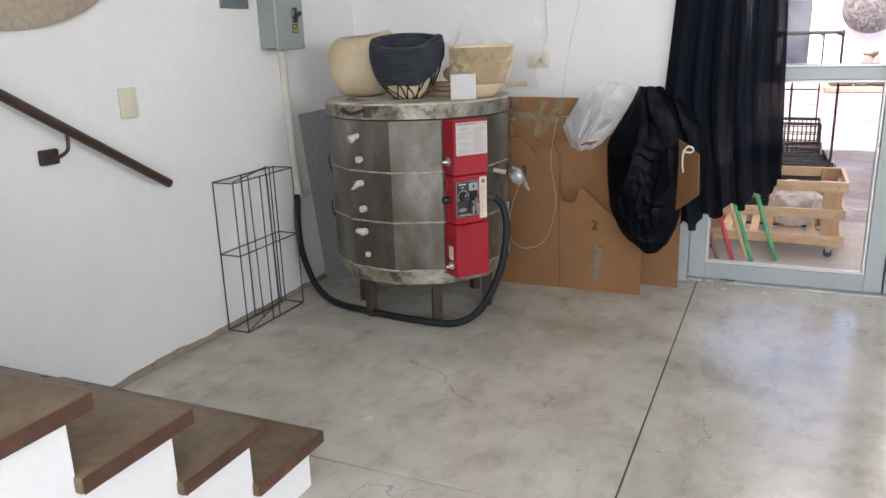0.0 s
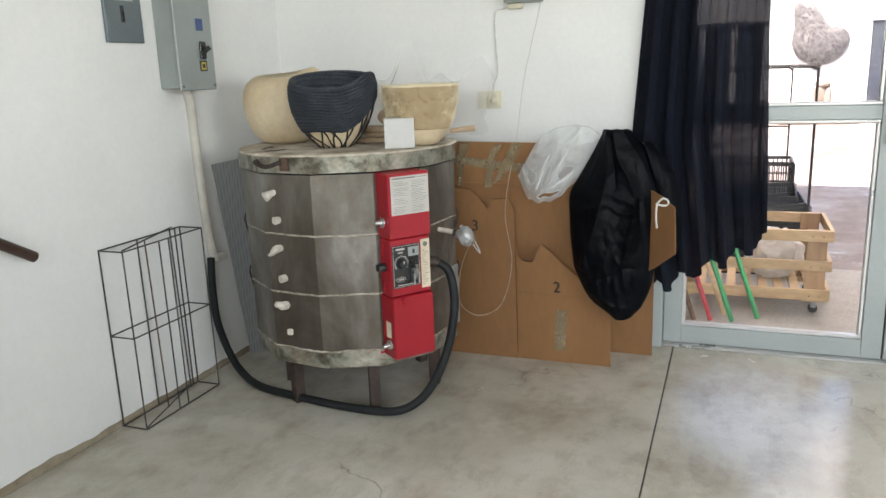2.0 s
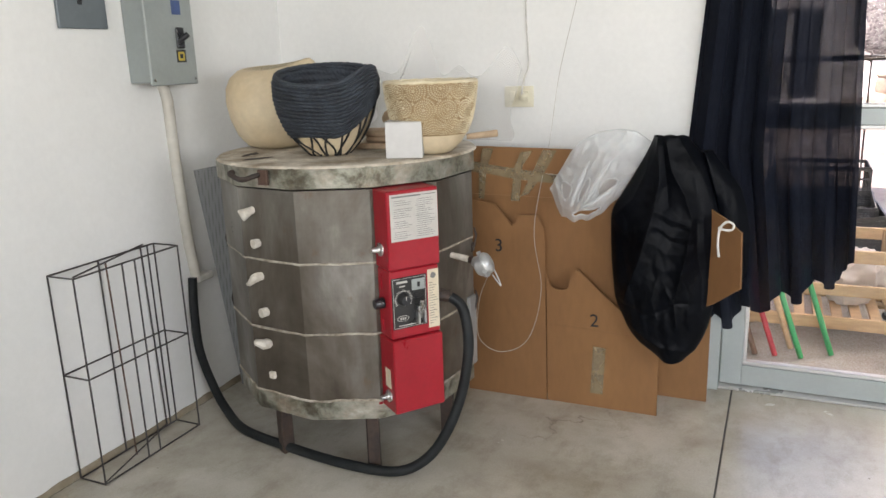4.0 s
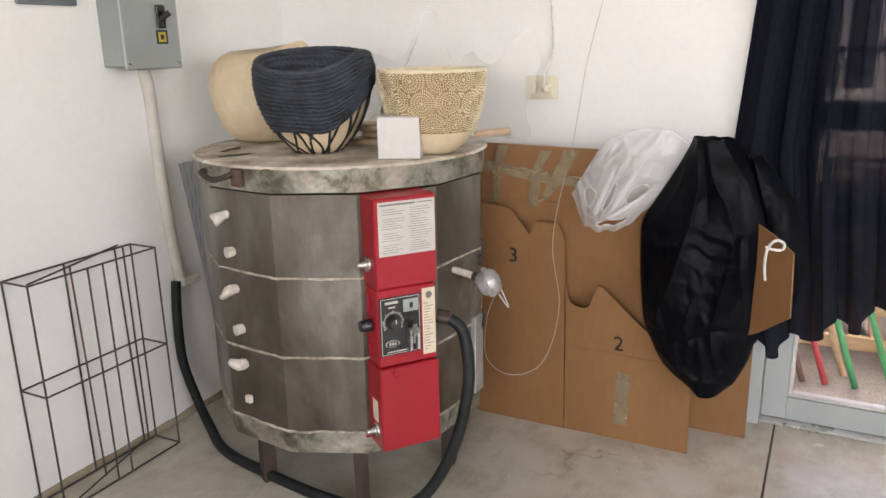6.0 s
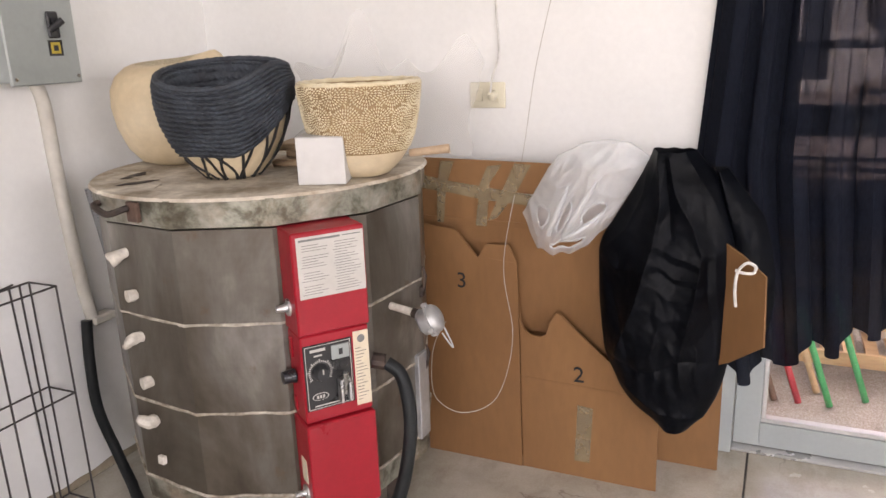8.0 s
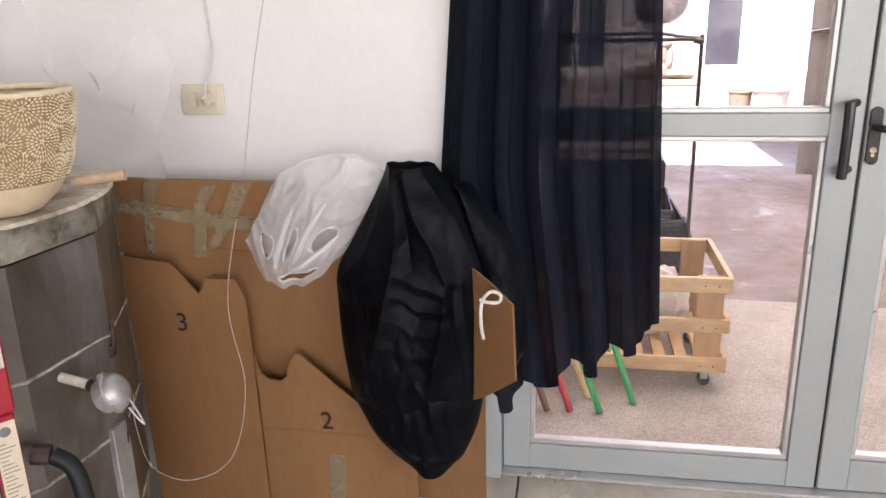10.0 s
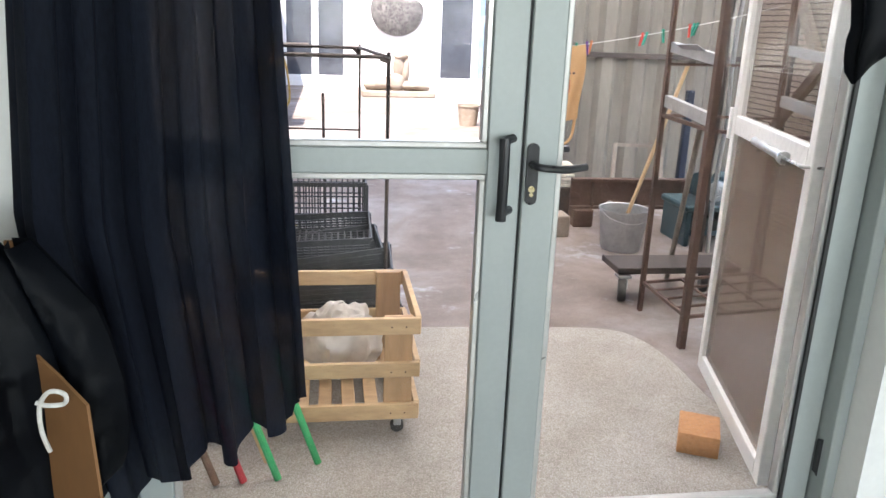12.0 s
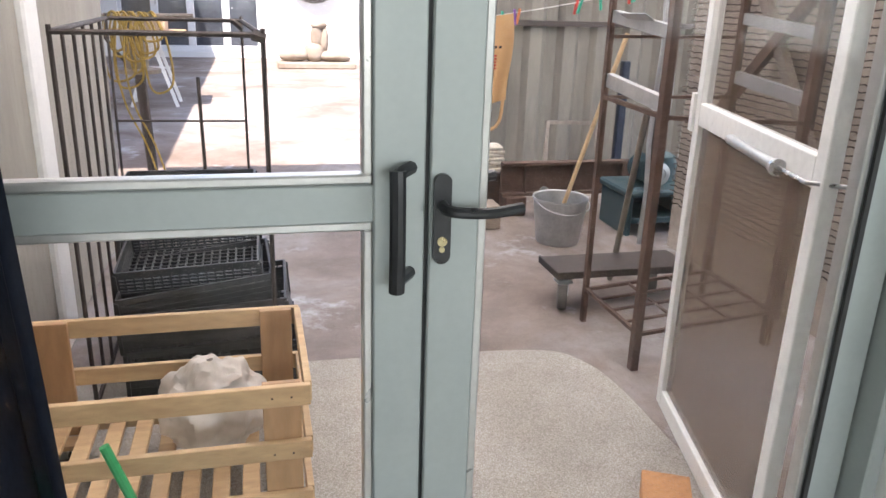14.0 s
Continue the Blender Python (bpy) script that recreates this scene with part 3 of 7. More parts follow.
for y in (2.12, 0.9, -0.3):
    x, yy, z = rail_at(y)
    br = part("bracket", T(spline([(x, y, z - 0.015), (x, y - 0.005, z - 0.07), (x - 0.025, y - 0.02, z - 0.095), (XW + 0.02, y - 0.03, z - 0.1)], 6), 0.007), RAIL, rail)
    part("wall_plate", B((XW, y - 0.075, z - 0.125), (XW + 0.022, y - 0.0, z - 0.07), 0.004), LEGST, rail)


# ---- glass double door ----
def leaf(name, x0, x1, mid, label):
    d = thing(name, ((x0 + x1) / 2, YD, 0), label, "door", kind="structure")
    y0, y1 = YD, YD + 0.05
    sw = 0.085
    part("door_stile", B((x0, y0, 0.012), (x0 + sw, y1, 2.12), 0.003), ALU, d)
    part("door_stile", B((x1 - sw, y0, 0.012), (x1, y1, 2.12), 0.003), ALU, d)
    low = 0.10 if mid else 0.116
    rails = [(0.012, low), (2.03, 2.12)] + ([(1.100, 1.162)] if mid else [])
    for z0, z1 in rails:
        part("door_rail", B((x0 + sw, y0 + 0.001, z0), (x1 - sw, y1 - 0.001, z1), 0.002), ALU, d)
    spans = [(low, 1.100), (1.162, 2.03)] if mid else [(low, 2.03)]
    a, b = x0 + sw, x1 - sw
    for z0, z1 in spans:
        for p, q in (((a, z0), (b, z0 + 0.016)), ((a, z1 - 0.016), (b, z1)), ((a, z0 + 0.016), (a + 0.016, z1 - 0.016)), ((b - 0.016, z0 + 0.016), (b, z1 - 0.016))):
            part("glazing_bead", B((p[0], y0 + 0.008, p[1]), (q[0], y1 - 0.008, q[1]), 0.003), ALU_IN, d)
        for yy in (y0 + 0.021,):
            g = part("pane", B((a + 0.014, yy, z0 + 0.014), (b - 0.014, yy + 0.005, z1 - 0.014)), GLASS, d, "clear glass pane")
            g.visible_shadow = False
    return d


door_l = leaf("door_1", -0.300, 0.660, True, "closed grey aluminium glass door leaf with a crossbar")
door_r = leaf("door_2", 0.668, 1.609, False, "closed grey aluminium glass door leaf with a lever")
part("gasket", B((0.660, YD + 0.012, 0.012), (0.668, YD + 0.04, 2.12)), GASKET, door_r)
part("gasket", B((1.520, YD - 0.004, 0.116), (1.531, YD + 0.004, 2.03)), GASKET, door_r)
part("gasket", B((1.609, YD + 0.012, 0.012), (1.614, YD + 0.04, 2.12)), GASKET, door_r)
fr = thing("door_frame", (0.64, YD, 0), "grey aluminium frame of the double door", "door frame", kind="structure")
part("jamb", B((-0.37, YB + 0.09, 0), (-0.303, YB + 0.2, 2.2), 0.003), ALU, fr)
part("jamb", B((1.614, YB + 0.09, 0), (1.65, YB + 0.2, 2.2), 0.003), ALU, fr)
part("head", B((-0.303, YB + 0.09, 2.125), (1.614, YB + 0.2, 2.2), 0.003), ALU, fr)
part("threshold", B((-0.303, YB + 0.11, 0), (1.614, YB + 0.21, 0.010), 0.003), ALU_IN, fr)

# pull handle, lever and hinges
hx = 0.606
part("pull_handle", tube(tube(T(spline([(hx, YD - 0.045, 0.995), (hx, YD - 0.05, 1.05), (hx, YD - 0.05, 1.14), (hx, YD - 0.045, 1.195)], 5), 0.0135, 10),
     [(hx, YD - 0.045, 1.185), (hx + 0.005, YD - 0.04, 1.190), (hx + 0.03, YD - 0.001, 1.190)], 0.011, 8), [(hx, YD - 0.045, 1.012), (hx + 0.03, YD - 0.001, 1.012)], 0.011, 8),
     BLACKP, door_l, "black plastic pull handle")
px = 0.688
lv = part("lever_plate", prism([(0.015 * math.cos(a) , (0.062 if math.sin(a) > 0 else -0.062) + 0.015 * math.sin(a)) for a in [2 * math.pi * k / 20 for k in range(20)]],
     Matrix(((1, 0, 0, px), (0, 0, -1, YD), (0, 1, 0, 1.103), (0, 0, 0, 1))), 0.011), BLACKP, door_r, "black lever plate")
part("lever", T(spline([(px, YD - 0.008, 1.128), (px, YD - 0.04, 1.128), (px + 0.02, YD - 0.052, 1.126), (px + 0.07, YD - 0.053, 1.124), (px + 0.125, YD - 0.047, 1.130)], 6), 0.0095, 10), BLACKP, door_r, "black lever handle")
part("lock_cylinder", tube(T([(px, YD - 0.010, 1.066), (px, YD - 0.0135, 1.066)], 0.0085, 14), [(px, YD - 0.010, 1.052), (px, YD - 0.013, 1.052)], 0.005, 10), BRASS, door_r, "brass lock cylinder")
part("outer_lever", T([(px + 0.02, YD + 0.06, 1.15), (px + 0.12, YD + 0.10, 1.15)], 0.01, 8), BLACKP, door_r)
for x, z, d in ((-0.318, 0.28, door_l), (-0.318, 1.86, door_l), (1.622, 0.27, door_r), (1.622, 1.86, door_r)):
    part("hinge", tube(B((x - 0.014, YD - 0.022, z - 0.055), (x + 0.014, YD - 0.002, z + 0.055), 0.004), [(x, YD - 0.02, z - 0.06), (x, YD - 0.02, z + 0.06)], 0.010, 10), BLACKP, d, "black hinge")

# ---- outside: ground, shade roof, far buildings ----
def sheet_ground():
    bm = bmesh.new()
    vs = [bm.verts.new(p) for p in ((-60, YB + 0.2, GRZ), (60, YB + 0.2, GRZ), (60, 90, GRZ), (-60, 90, GRZ))]
    bm.faces.new(vs)
    return bm
solo("ground", sheet_ground(), YARD, "worn reddish grey concrete yard with pale patches", "ground", kind="structure")
edge = spline([(-0.45, 6.20, 0), (0.4, 6.18, 0), (1.1, 6.15, 0), (1.56, 6.10, 0), (1.70, 5.96, 0), (1.75, 5.71, 0), (1.755, 5.3, 0), (1.80, 5.0, 0), (1.80, YB + 0.21, 0)], 6)
outline = [(-0.45, YB + 0.21)] + [(p.x, p.y) for p in edge]
solo("apron", prism(outline, Matrix.Translation((0, 0, GRZ - 0.02)), APZ - GRZ + 0.02), APRON, "pale exposed aggregate concrete apron at the door", "pavement", kind="structure")

# roof out of view, set by the shade edge; translucent to brighten that shade
roof = thing("shade_roof", (1.5, 6.3, 3.1), "unseen corrugated roof, assumed from the shade on the near yard", "roof", kind="structure")
def corrugated(x0, x1, z0, z1, pitch=0.15, depth=0.028, y=0.0):
    bm = bmesh.new()
    pts, x = [], x0
    while x < x1:
        for f, d in ((0.0, 0), (0.34, 0), (0.5, depth), (0.84, depth), (1.0, 0)):
            if x + f * pitch <= x1 + 1e-6 and (not pts or x + f * pitch > pts[-1][0] + 1e-6):
                pts.append((x + f * pitch, d))
        x += pitch
    lo = [bm.verts.new((px_, y - d, z0)) for px_, d in pts]
    hi = [bm.verts.new((px_, y - d, z1)) for px_, d in pts]
    for i in range(len(pts) - 1):
        bm.faces.new((lo[i], lo[i + 1], hi[i + 1], hi[i]))
    bmesh.ops.recalc_face_normals(bm, faces=bm.faces)
    bmesh.ops.solidify(bm, geom=list(bm.faces), thickness=0.002)
    return bm
rb = corrugated(-1.33, 6.5, 0, 4.35, 0.2, 0.03)
bmesh.ops.transform(rb, matrix=Matrix(((1, 0, 0, 0), (0, 0, 1, YB - 0.15), (0, -1, 0, 3.2), (0, 0, 0, 1))), verts=rb.verts)
part("roof_sheet", rb, ROOFS, roof, "translucent white roofing sheet")
# unseen extra sheet, added to keep the fence in shade
part("roof_sheet", B((1.0, 8.54, 3.19), (6.5, 10.4, 3.2)), ROOFS, roof)
# unseen opaque strip, added to shade the left of the yard
part("roof_sheet", B((-4.2, 8.54, 3.18), (-1.33, 21.4, 3.22)), CORRUG, roof)

wall("wall_outer_west", [((-0.75, YB + 0.2, GRZ), (-0.45, 6.55, 3.2)), ((-0.75, 6.75, GRZ), (-0.45, 8.3, 3.2))], "cream plastered wall beside the yard door", CREAMW)
solo("trim", B((-0.76, 6.55, GRZ), (-0.42, 6.75, 3.2), 0.01), WHITEM, "white painted post in the outer wall", "post", kind="structure")
wall("wall_yard_west", [((-4.4, 8.0, GRZ), (-4.2, 21.4, 3.2))], "white wall along the shaded side of the yard", FACADE)


def facade():
    f = thing("studio_building", (1.5, 21.4, GRZ), "white single storey building with glazed double doors across the yard", "building", kind="structure")
    Y = 21.4
    spans = [(-3.6, -2.35), (0.62, 2.80), (5.55, 12.0)]
    for x0, x1 in spans:
        part("wall", B((x0, Y, GRZ), (x1, Y + 0.25, 3.6)), FACADE, f)
    part("wall", B((-8, Y, GRZ), (-3.6, Y + 0.25, 3.6)), FACADE, f)
    for x0, x1 in ((-2.35, 0.62), (2.80, 5.55)):
        part("wall", B((x0, Y, 2.25), (x1, Y + 0.25, 3.6)), FACADE, f)
        part("step", B((x0, Y + 0.0, GRZ), (x1, Y + 0.25, 0.06)), FACADE, f)
        # added room back, coloured dark in place of the room's shade
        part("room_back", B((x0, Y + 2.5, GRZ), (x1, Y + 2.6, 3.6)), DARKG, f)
    part("roof", B((-8, Y - 0.12, 3.6), (12, Y + 3.0, 3.8)), FACADE, f)
    for x0, x1, n in ((-2.35, 0.62, 4), (2.80, 5.55, 3)):
        w = part("window", B((x0, Y + 0.08, 0.06), (x1, Y + 0.14, 0.20), 0.01), PVC, f, "white framed glazed doors")
        part("frame", B((x0, Y + 0.08, 2.13), (x1, Y + 0.14, 2.25), 0.01), PVC, w)
        step = (x1 - x0) / n
        for k in range(n + 1):
            cx = x0 + step * k
            hw = 0.08
            a, b = max(x0, cx - hw), min(x1, cx + hw)
            part("frame", B((a, Y + 0.075, 0.20), (b, Y + 0.145, 2.13), 0.008), PVC, w)
        for k in range(n):
            blind = n == 3 and k > 0
            part("pane", B((x0 + step * k + 0.07, Y + 0.10, 0.19), (x0 + step * (k + 1) - 0.07, Y + 0.115, 2.14)), BLIND if blind else DARKG, w, "glass with a pale blue blind behind it" if blind else "reflecting glass, coloured dark for the unlit room behind")
        part("handle", B((x0 + step * 1 + 0.02, Y + 0.03, 1.05), (x0 + step * 1 + 0.05, Y + 0.075, 1.2), 0.005), CHROME, w)
    return f
facade()

# woven shells on the far wall
def shell(cx, cz, s):
    bm = bmesh.new()
    n, rings = 40, 12
    def outline(a):
        horn = max(0.0, math.cos(a - radians(118))) ** 14 * 0.75
        bite = max(0.0, math.cos(a - radians(62))) ** 6 * 0.42
        return 0.60 * (1 + horn - bite)
    c = bm.verts.new((cx, 21.4 - 0.30 * s, cz))
    prev = None
    for k in range(1, rings + 1):
        t = k / rings
        ring = []
        for j in range(n):
            a = 2 * math.pi * j / n
            r = outline(a) * t * s
            yy = 21.395 - 0.30 * s * math.sqrt(max(0, 1 - t * t)) - 0.012 * (k % 2)
            ring.append(bm.verts.new((cx + r * math.cos(a) * 1.05, yy, cz + r * math.sin(a))))
        for j in range(n):
            if prev is None:
                bm.faces.new((c, ring[j], ring[(j + 1) % n]))
            else:
                bm.faces.new((prev[j], ring[j], ring[(j + 1) % n], prev[(j + 1) % n]))
        prev = ring
    bm.faces.new(prev)
    return bm
solo("wall_sculpture", shell(1.80, 1.75, 1.0), WICKER, "woven grey and brown shell sculpture on the white wall", "sculpture")

# plinth with a pale carving
pl = solo("plinth", B((0.88, 18.9, GRZ), (2.42, 19.7, 0.07), 0.02), CARVED, "low pale stone plinth in the yard", "plinth")
bm = bmesh.new()
for c, r in (((1.25, 19.3, 0.20), (0.34, 0.22, 0.14)), ((1.62, 19.3, 0.24), (0.22, 0.2, 0.2)), ((1.98, 19.3, 0.17), (0.38, 0.2, 0.11)), ((1.68, 19.32, 0.55), (0.13, 0.12, 0.26)), ((1.82, 19.3, 0.45), (0.09, 0.1, 0.3)), ((1.72, 19.3, 0.78), (0.17, 0.1, 0.08))):
    q = bmesh.ops.create_icosphere(bm, subdivisions=3, radius=1.0, matrix=Matrix.LocRotScale(c, Euler((0, 0.25 * (c[0] - 1.6), 0)), Vector(r)))
    for v in q["verts"]:
        v.co += v.co.normalized() * wob(v.co, 6, 0.04, 3)
solo("statue", bm, CARVED, "pale carved stone sculpture resting on a low plinth", "sculpture")

def tub(x, y, r, h, material, label):
    solo("tub", L([(0, 0), (r * 0.8, 0), (r, h), (r * 1.06, h), (r * 1.06, h - 0.02), (r * 0.97, h - 0.01), (r * 0.78, 0.02), (0, 0.02)], 28, (x, y, GRZ)), material, label, "tub")
tub(2.35, 14.5, 0.17, 0.32, CARVED, "pale clay tub standing in the sunny yard")
tub(2.74, 14.3, 0.26, 0.36, STONE, "wide white basin standing in the sunny yard")

# corrugated fence at the right
fence = thing("fence", (4.2, 9.75, GRZ), "weathered corrugated metal fence with a steel rail", "fence", kind="structure")
for x0 in (1.95, 2.88, 3.81, 4.74, 5.67):
    part("sheet", corrugated(x0, x0 + 0.9305, GRZ, 3.0, 0.31, 0.052, 9.75 + 0.004 * random.random()), CORRUG, fence)
part("rail", B((1.95, 9.68, 1.215), (6.4, 9.715, 1.26)), IRON, fence)
part("rail", B((1.95, 9.68, 2.3), (6.4, 9.715, 2.35)), IRON, fence)

# lath wall at the right with its wavy wires
lath = thing("wall_lath", (2.95, 6.0, GRZ), "brown wall covered with rows of wavy lath wire", "wall", kind="structure")
part("backing", B((2.95, YB + 0.2, GRZ), (3.1, 7.5, 3.2)), LATH, lath)
bm = bmesh.new()
for k in range(84):
    z = 0.25 + 0.034 * k
    pts = [(2.925 + 0.008 * math.sin(y * 70 + k), 4.62 + 2.88 * i / 150, z + 0.007 * abs(math.sin((4.62 + 2.88 * i / 150) * 38 + (k % 2) * 0.8)) + wob((0, i * 0.1, k), 1, 0.007)) for i, y in ((i, 0.02 * i) for i in range(151))]
    tube(bm, pts, 0.0040, 3)
tagged(part("lath_wire", bm, LATHW, lath, "rows of wavy rusty wire"), kind="stuff")
for y in (5.3, 6.33, 6.95):
    part("lath_post", T([(2.905, y, GRZ), (2.905, y, 2.6)], 0.013, 4), IRON, lath)
part("brace", T([(2.885, 7.0, 1.76), (2.885, 6.18, 0.68)], 0.034, 4), GREYWD, lath, "weathered diagonal board")
part("brace", T([(2.86, 6.28, 1.62), (2.86, 7.12, 0.77)], 0.034, 4), RUST, lath, "dark diagonal board")


# ---- the kiln ----
KX, KY, TH = -1.555, 3.645, radians(-37)
kiln = thing("kiln", (KX, KY, 0), "old twelve-sided steel pottery kiln with red control boxes", "kiln")
PH = TH + radians(15)


def drum(r, z0, z1, n=12, lip=0.0):
    return L([(0, z0), (r, z0), (r + lip, z0 + 0.002), (r + lip, z1 - 0.002), (r, z1), (0, z1)], n, (KX, KY, 0), PH)


for z0, z1, r in ((0.305, 0.532, 0.450), (0.540, 0.768, 0.452), (0.776, 1.006, 0.454)):
    ring_ob = part("kiln_ring", drum(r, z0, z1), STEEL, kiln, "brushed steel ring, heat stained")
    for poly in ring_ob.data.polygons:
        poly.use_smooth = False
FACET = math.cos(radians(15))


def seam_warp(p, a):
    k = FACET / math.cos(((a - PH) % radians(30)) - radians(15))
    return Vector((p.x * k, p.y * k, p.z + 0.004 * noise.noise(Vector((a * 9, p.z * 7, 0))) + 0.0025 * noise.noise(Vector((a * 40, p.z * 50, 4)))))


for z in (0.304, 0.536, 0.772):
    bm = bmesh.new()
    lathe(bm, [(0.44, z - 0.0052), (0.4535, z - 0.0034), (0.4552, z), (0.4535, z + 0.0034), (0.44, z + 0.0052)], 180, (KX, KY, 0), PH, seam_warp)
    part("seam", bm, SEAM, kiln, "rough pale cement seam")
part("base_slab", drum(0.447, 0.235, 0.300), LIDB, kiln, "tarnished base band")
lid = part("lid", drum(0.461, 1.012, 1.078, 12, 0.002), LIDB, kiln, "tarnished stained steel lid band")
top = L([(0.461, 1.076), (0.455, 1.083), (0.35, 1.0845), (0.2, 1.085), (0, 1.085)], 48, (KX, KY, 0), PH)
part("lid_top", top, LIDT, lid, "stained pale firebrick top")


def radial(a, r, z):
    return Vector((KX + r * math.cos(a), KY + r * math.sin(a), z))


def panel_frame(a, r, off, z):
    """x along the facet, y outwards, z up, at a facet's face."""
    n = Vector((math.cos(a), math.sin(a), 0))
    t = Vector((-math.sin(a), math.cos(a), 0))
    o = Vector((KX, KY, 0)) + n * r + t * off + Vector((0, 0, z))
    return Matrix(((t.x, n.x, 0, o.x), (t.y, n.y, 0, o.y), (0, 0, 1, o.z), (0, 0, 0, 1)))


# lid handle
HM = panel_frame(radians(-99), 0.453, -0.045, 1.045)
part("lid_handle", T([HM @ Vector(p) for p in spline([(-0.06, 0, 0.012), (-0.055, 0.018, 0.008), (0, 0.024, -0.006), (0.055, 0.018, 0.008), (0.06, 0, 0.012)], 6)], 0.0085), LEGST, lid, "dull rusty lid handle")
part("handle_plate", B((0.055, -0.004, -0.022), (0.095, 0.008, 0.026), 0.002, HM), RUST, lid)
# plugs of the peepholes: hollow tubes, hooks and one small block
for kind, a, z in (("cup", -105, 0.936), ("tube", -103.5, 0.828), ("hook", -104, 0.704), ("tube", -102.5, 0.594), ("lump", -103.5, 0.482), ("block", -101.5, 0.372)):
    M = panel_frame(radians(a), 0.436, 0, z)
    V = lambda *p: M @ Vector(p)
    if kind == "cup":
        bm = T([V(0, 0, 0), V(-0.003, 0.018, -0.004), V(-0.010, 0.038, -0.012), V(-0.013, 0.045, -0.015), V(-0.011, 0.040, -0.013), V(-0.004, 0.022, -0.006)], [0.012, 0.013, 0.019, 0.018, 0.013, 0.009], 14)
    elif kind == "tube":
        bm = T([V(0, 0, 0), V(0, 0.014, 0), V(-0.002, 0.026, 0), V(-0.002, 0.027, 0), V(-0.001, 0.016, 0)], [0.015, 0.016, 0.016, 0.011, 0.010], 7)
    elif kind == "hook":
        bm = T(spline([V(0.002, 0, 0.010), V(0.001, 0.020, 0.012), V(-0.006, 0.032, 0.004), V(-0.020, 0.036, -0.010), V(-0.034, 0.034, -0.014)], 4), [0.014] * 4 + [0.015, 0.016, 0.016, 0.015] + [0.014, 0.012, 0.011, 0.009] + [0.008, 0.007, 0.006, 0.006, 0.004], 10)
    elif kind == "lump":
        bm = T(spline([V(0.004, 0, 0), V(0.002, 0.022, 0.002), V(-0.014, 0.030, 0.006), V(-0.034, 0.026, 0.002)], 4), [0.015, 0.017, 0.018, 0.018, 0.018, 0.017, 0.016, 0.015, 0.014, 0.013, 0.012, 0.010, 0.006], 9)
    else:
        bm = B((-0.013, 0, -0.012), (0.011, 0.014, 0.012), 0.003, M)
    for v in bm.verts:
        v.co += Vector((wob(v.co, 70, 0.002, 1), wob(v.co, 70, 0.002, 2), wob(v.co, 70, 0.002, 3)))
    part("peephole_plug", bm, CERAM, kiln, "off-white ceramic peephole plug")
M = panel_frame(radians(-103), 0.4375, 0.022, 0)
part("drip_mark", T([M @ Vector((0, 0, 0.905)), M @ Vector((0, 0, 1.0))], 0.0012, 5), INKB, kiln)
# upright cover strip on a rear facet
SM = panel_frame(radians(-2), 0.437, 0.055, 0)
part("cover_strip", B((-0.028, 0, 0.300), (0.028, 0.016, 0.560), 0.002, SM), ZINC, kiln, "upright dull sheet metal cover strip")
# side clips
for z in (0.538, 0.77):
    a = radians(-152)
    M = panel_frame(a, 0.445, 0, z)
    part("clip", tube(B((-0.012, 0, -0.05), (0.012, 0.012, -0.02), 0.002, M), [M @ Vector(p) for p in ((-0.006, 0.012, -0.035), (-0.006, 0.02, 0.01), (0.0, 0.014, 0.035), (0.006, 0.02, 0.01), (0.006, 0.012, -0.035))], 0.003, 6), LEGST, kiln)
    M = panel_frame(radians(8), 0.445, 0, z)
    part("clip", tube(B((-0.012, 0, -0.05), (0.012, 0.012, -0.02), 0.002, M), [M @ Vector(p) for p in ((-0.006, 0.012, -0.035), (-0.006, 0.02, 0.01), (0.0, 0.014, 0.035), (0.006, 0.02, 0.01), (0.006, 0.012, -0.035))], 0.003, 6), LEGST, kiln)

# faint pencil strokes on a side facet
for k in range(3):
    M = panel_frame(radians(-126), 0.4375, 0.0, 0.865 - 0.016 * k)
    part("mark", T([M @ Vector(p) for p in spline([(-0.03, 0, 0), (-0.01, 0, 0.006), (0.01, 0, -0.004), (0.035, 0, 0.004)], 4)], 0.0012, 5), INKB, kiln)
# red boxes
RM = panel_frame(TH, 0.425, -0.018, 0)
W2, DU, DM, DL = 0.089, 0.106, 0.096, 0.108   # half width, depths of the three boxes
upper = part("switch_box", B((-W2, 0, 0.762), (W2, DU, 1.008), 0.004, RM), RED, kiln, "red enamelled switch box")
middle = part("control_box", B((-W2 + 0.004, 0, 0.535), (W2 - 0.002, DM, 0.758), 0.004, RM), RED, kiln, "red control box with a black panel")
lower = part("lower_box", B((-W2, 0, 0.285), (W2, DL, 0.533), 0.004, RM), RED, kiln, "red enamelled lower box")
part("flange", B((-W2 - 0.014, 0, 0.285), (-W2, 0.008, 0.995), 0.002, RM), RED, kiln, "red mounting flange")
part("flange", B((W2, 0, 0.285), (W2 + 0.012, 0.010, 0.995), 0.002, RM), RED, kiln)
part("label", B((-W2 + 0.012, DU, 0.852), (W2 - 0.004, DU + 0.0012, 0.997), 0, RM), PAPER, upper, "printed paper instruction label")
bm = bmesh.new()
for col in range(2):
    x0 = -W2 + 0.020 + col * 0.078
    for r in range(19):
        if r in (4, 9, 15) and col == 0:
            continue
        ln = 0.034 + 0.034 * random.random()
        box(bm, (x0 + (0.004 if r % 5 else 0), DU + 0.0012, 0.861 + r * 0.0064), (x0 + ln, DU + 0.0016, 0.8622 + r * 0.0064), 0, RM)
box(bm, (-W2 + 0.018, DU + 0.0012, 0.9865), (0.028, DU + 0.0016, 0.9915), 0, RM)
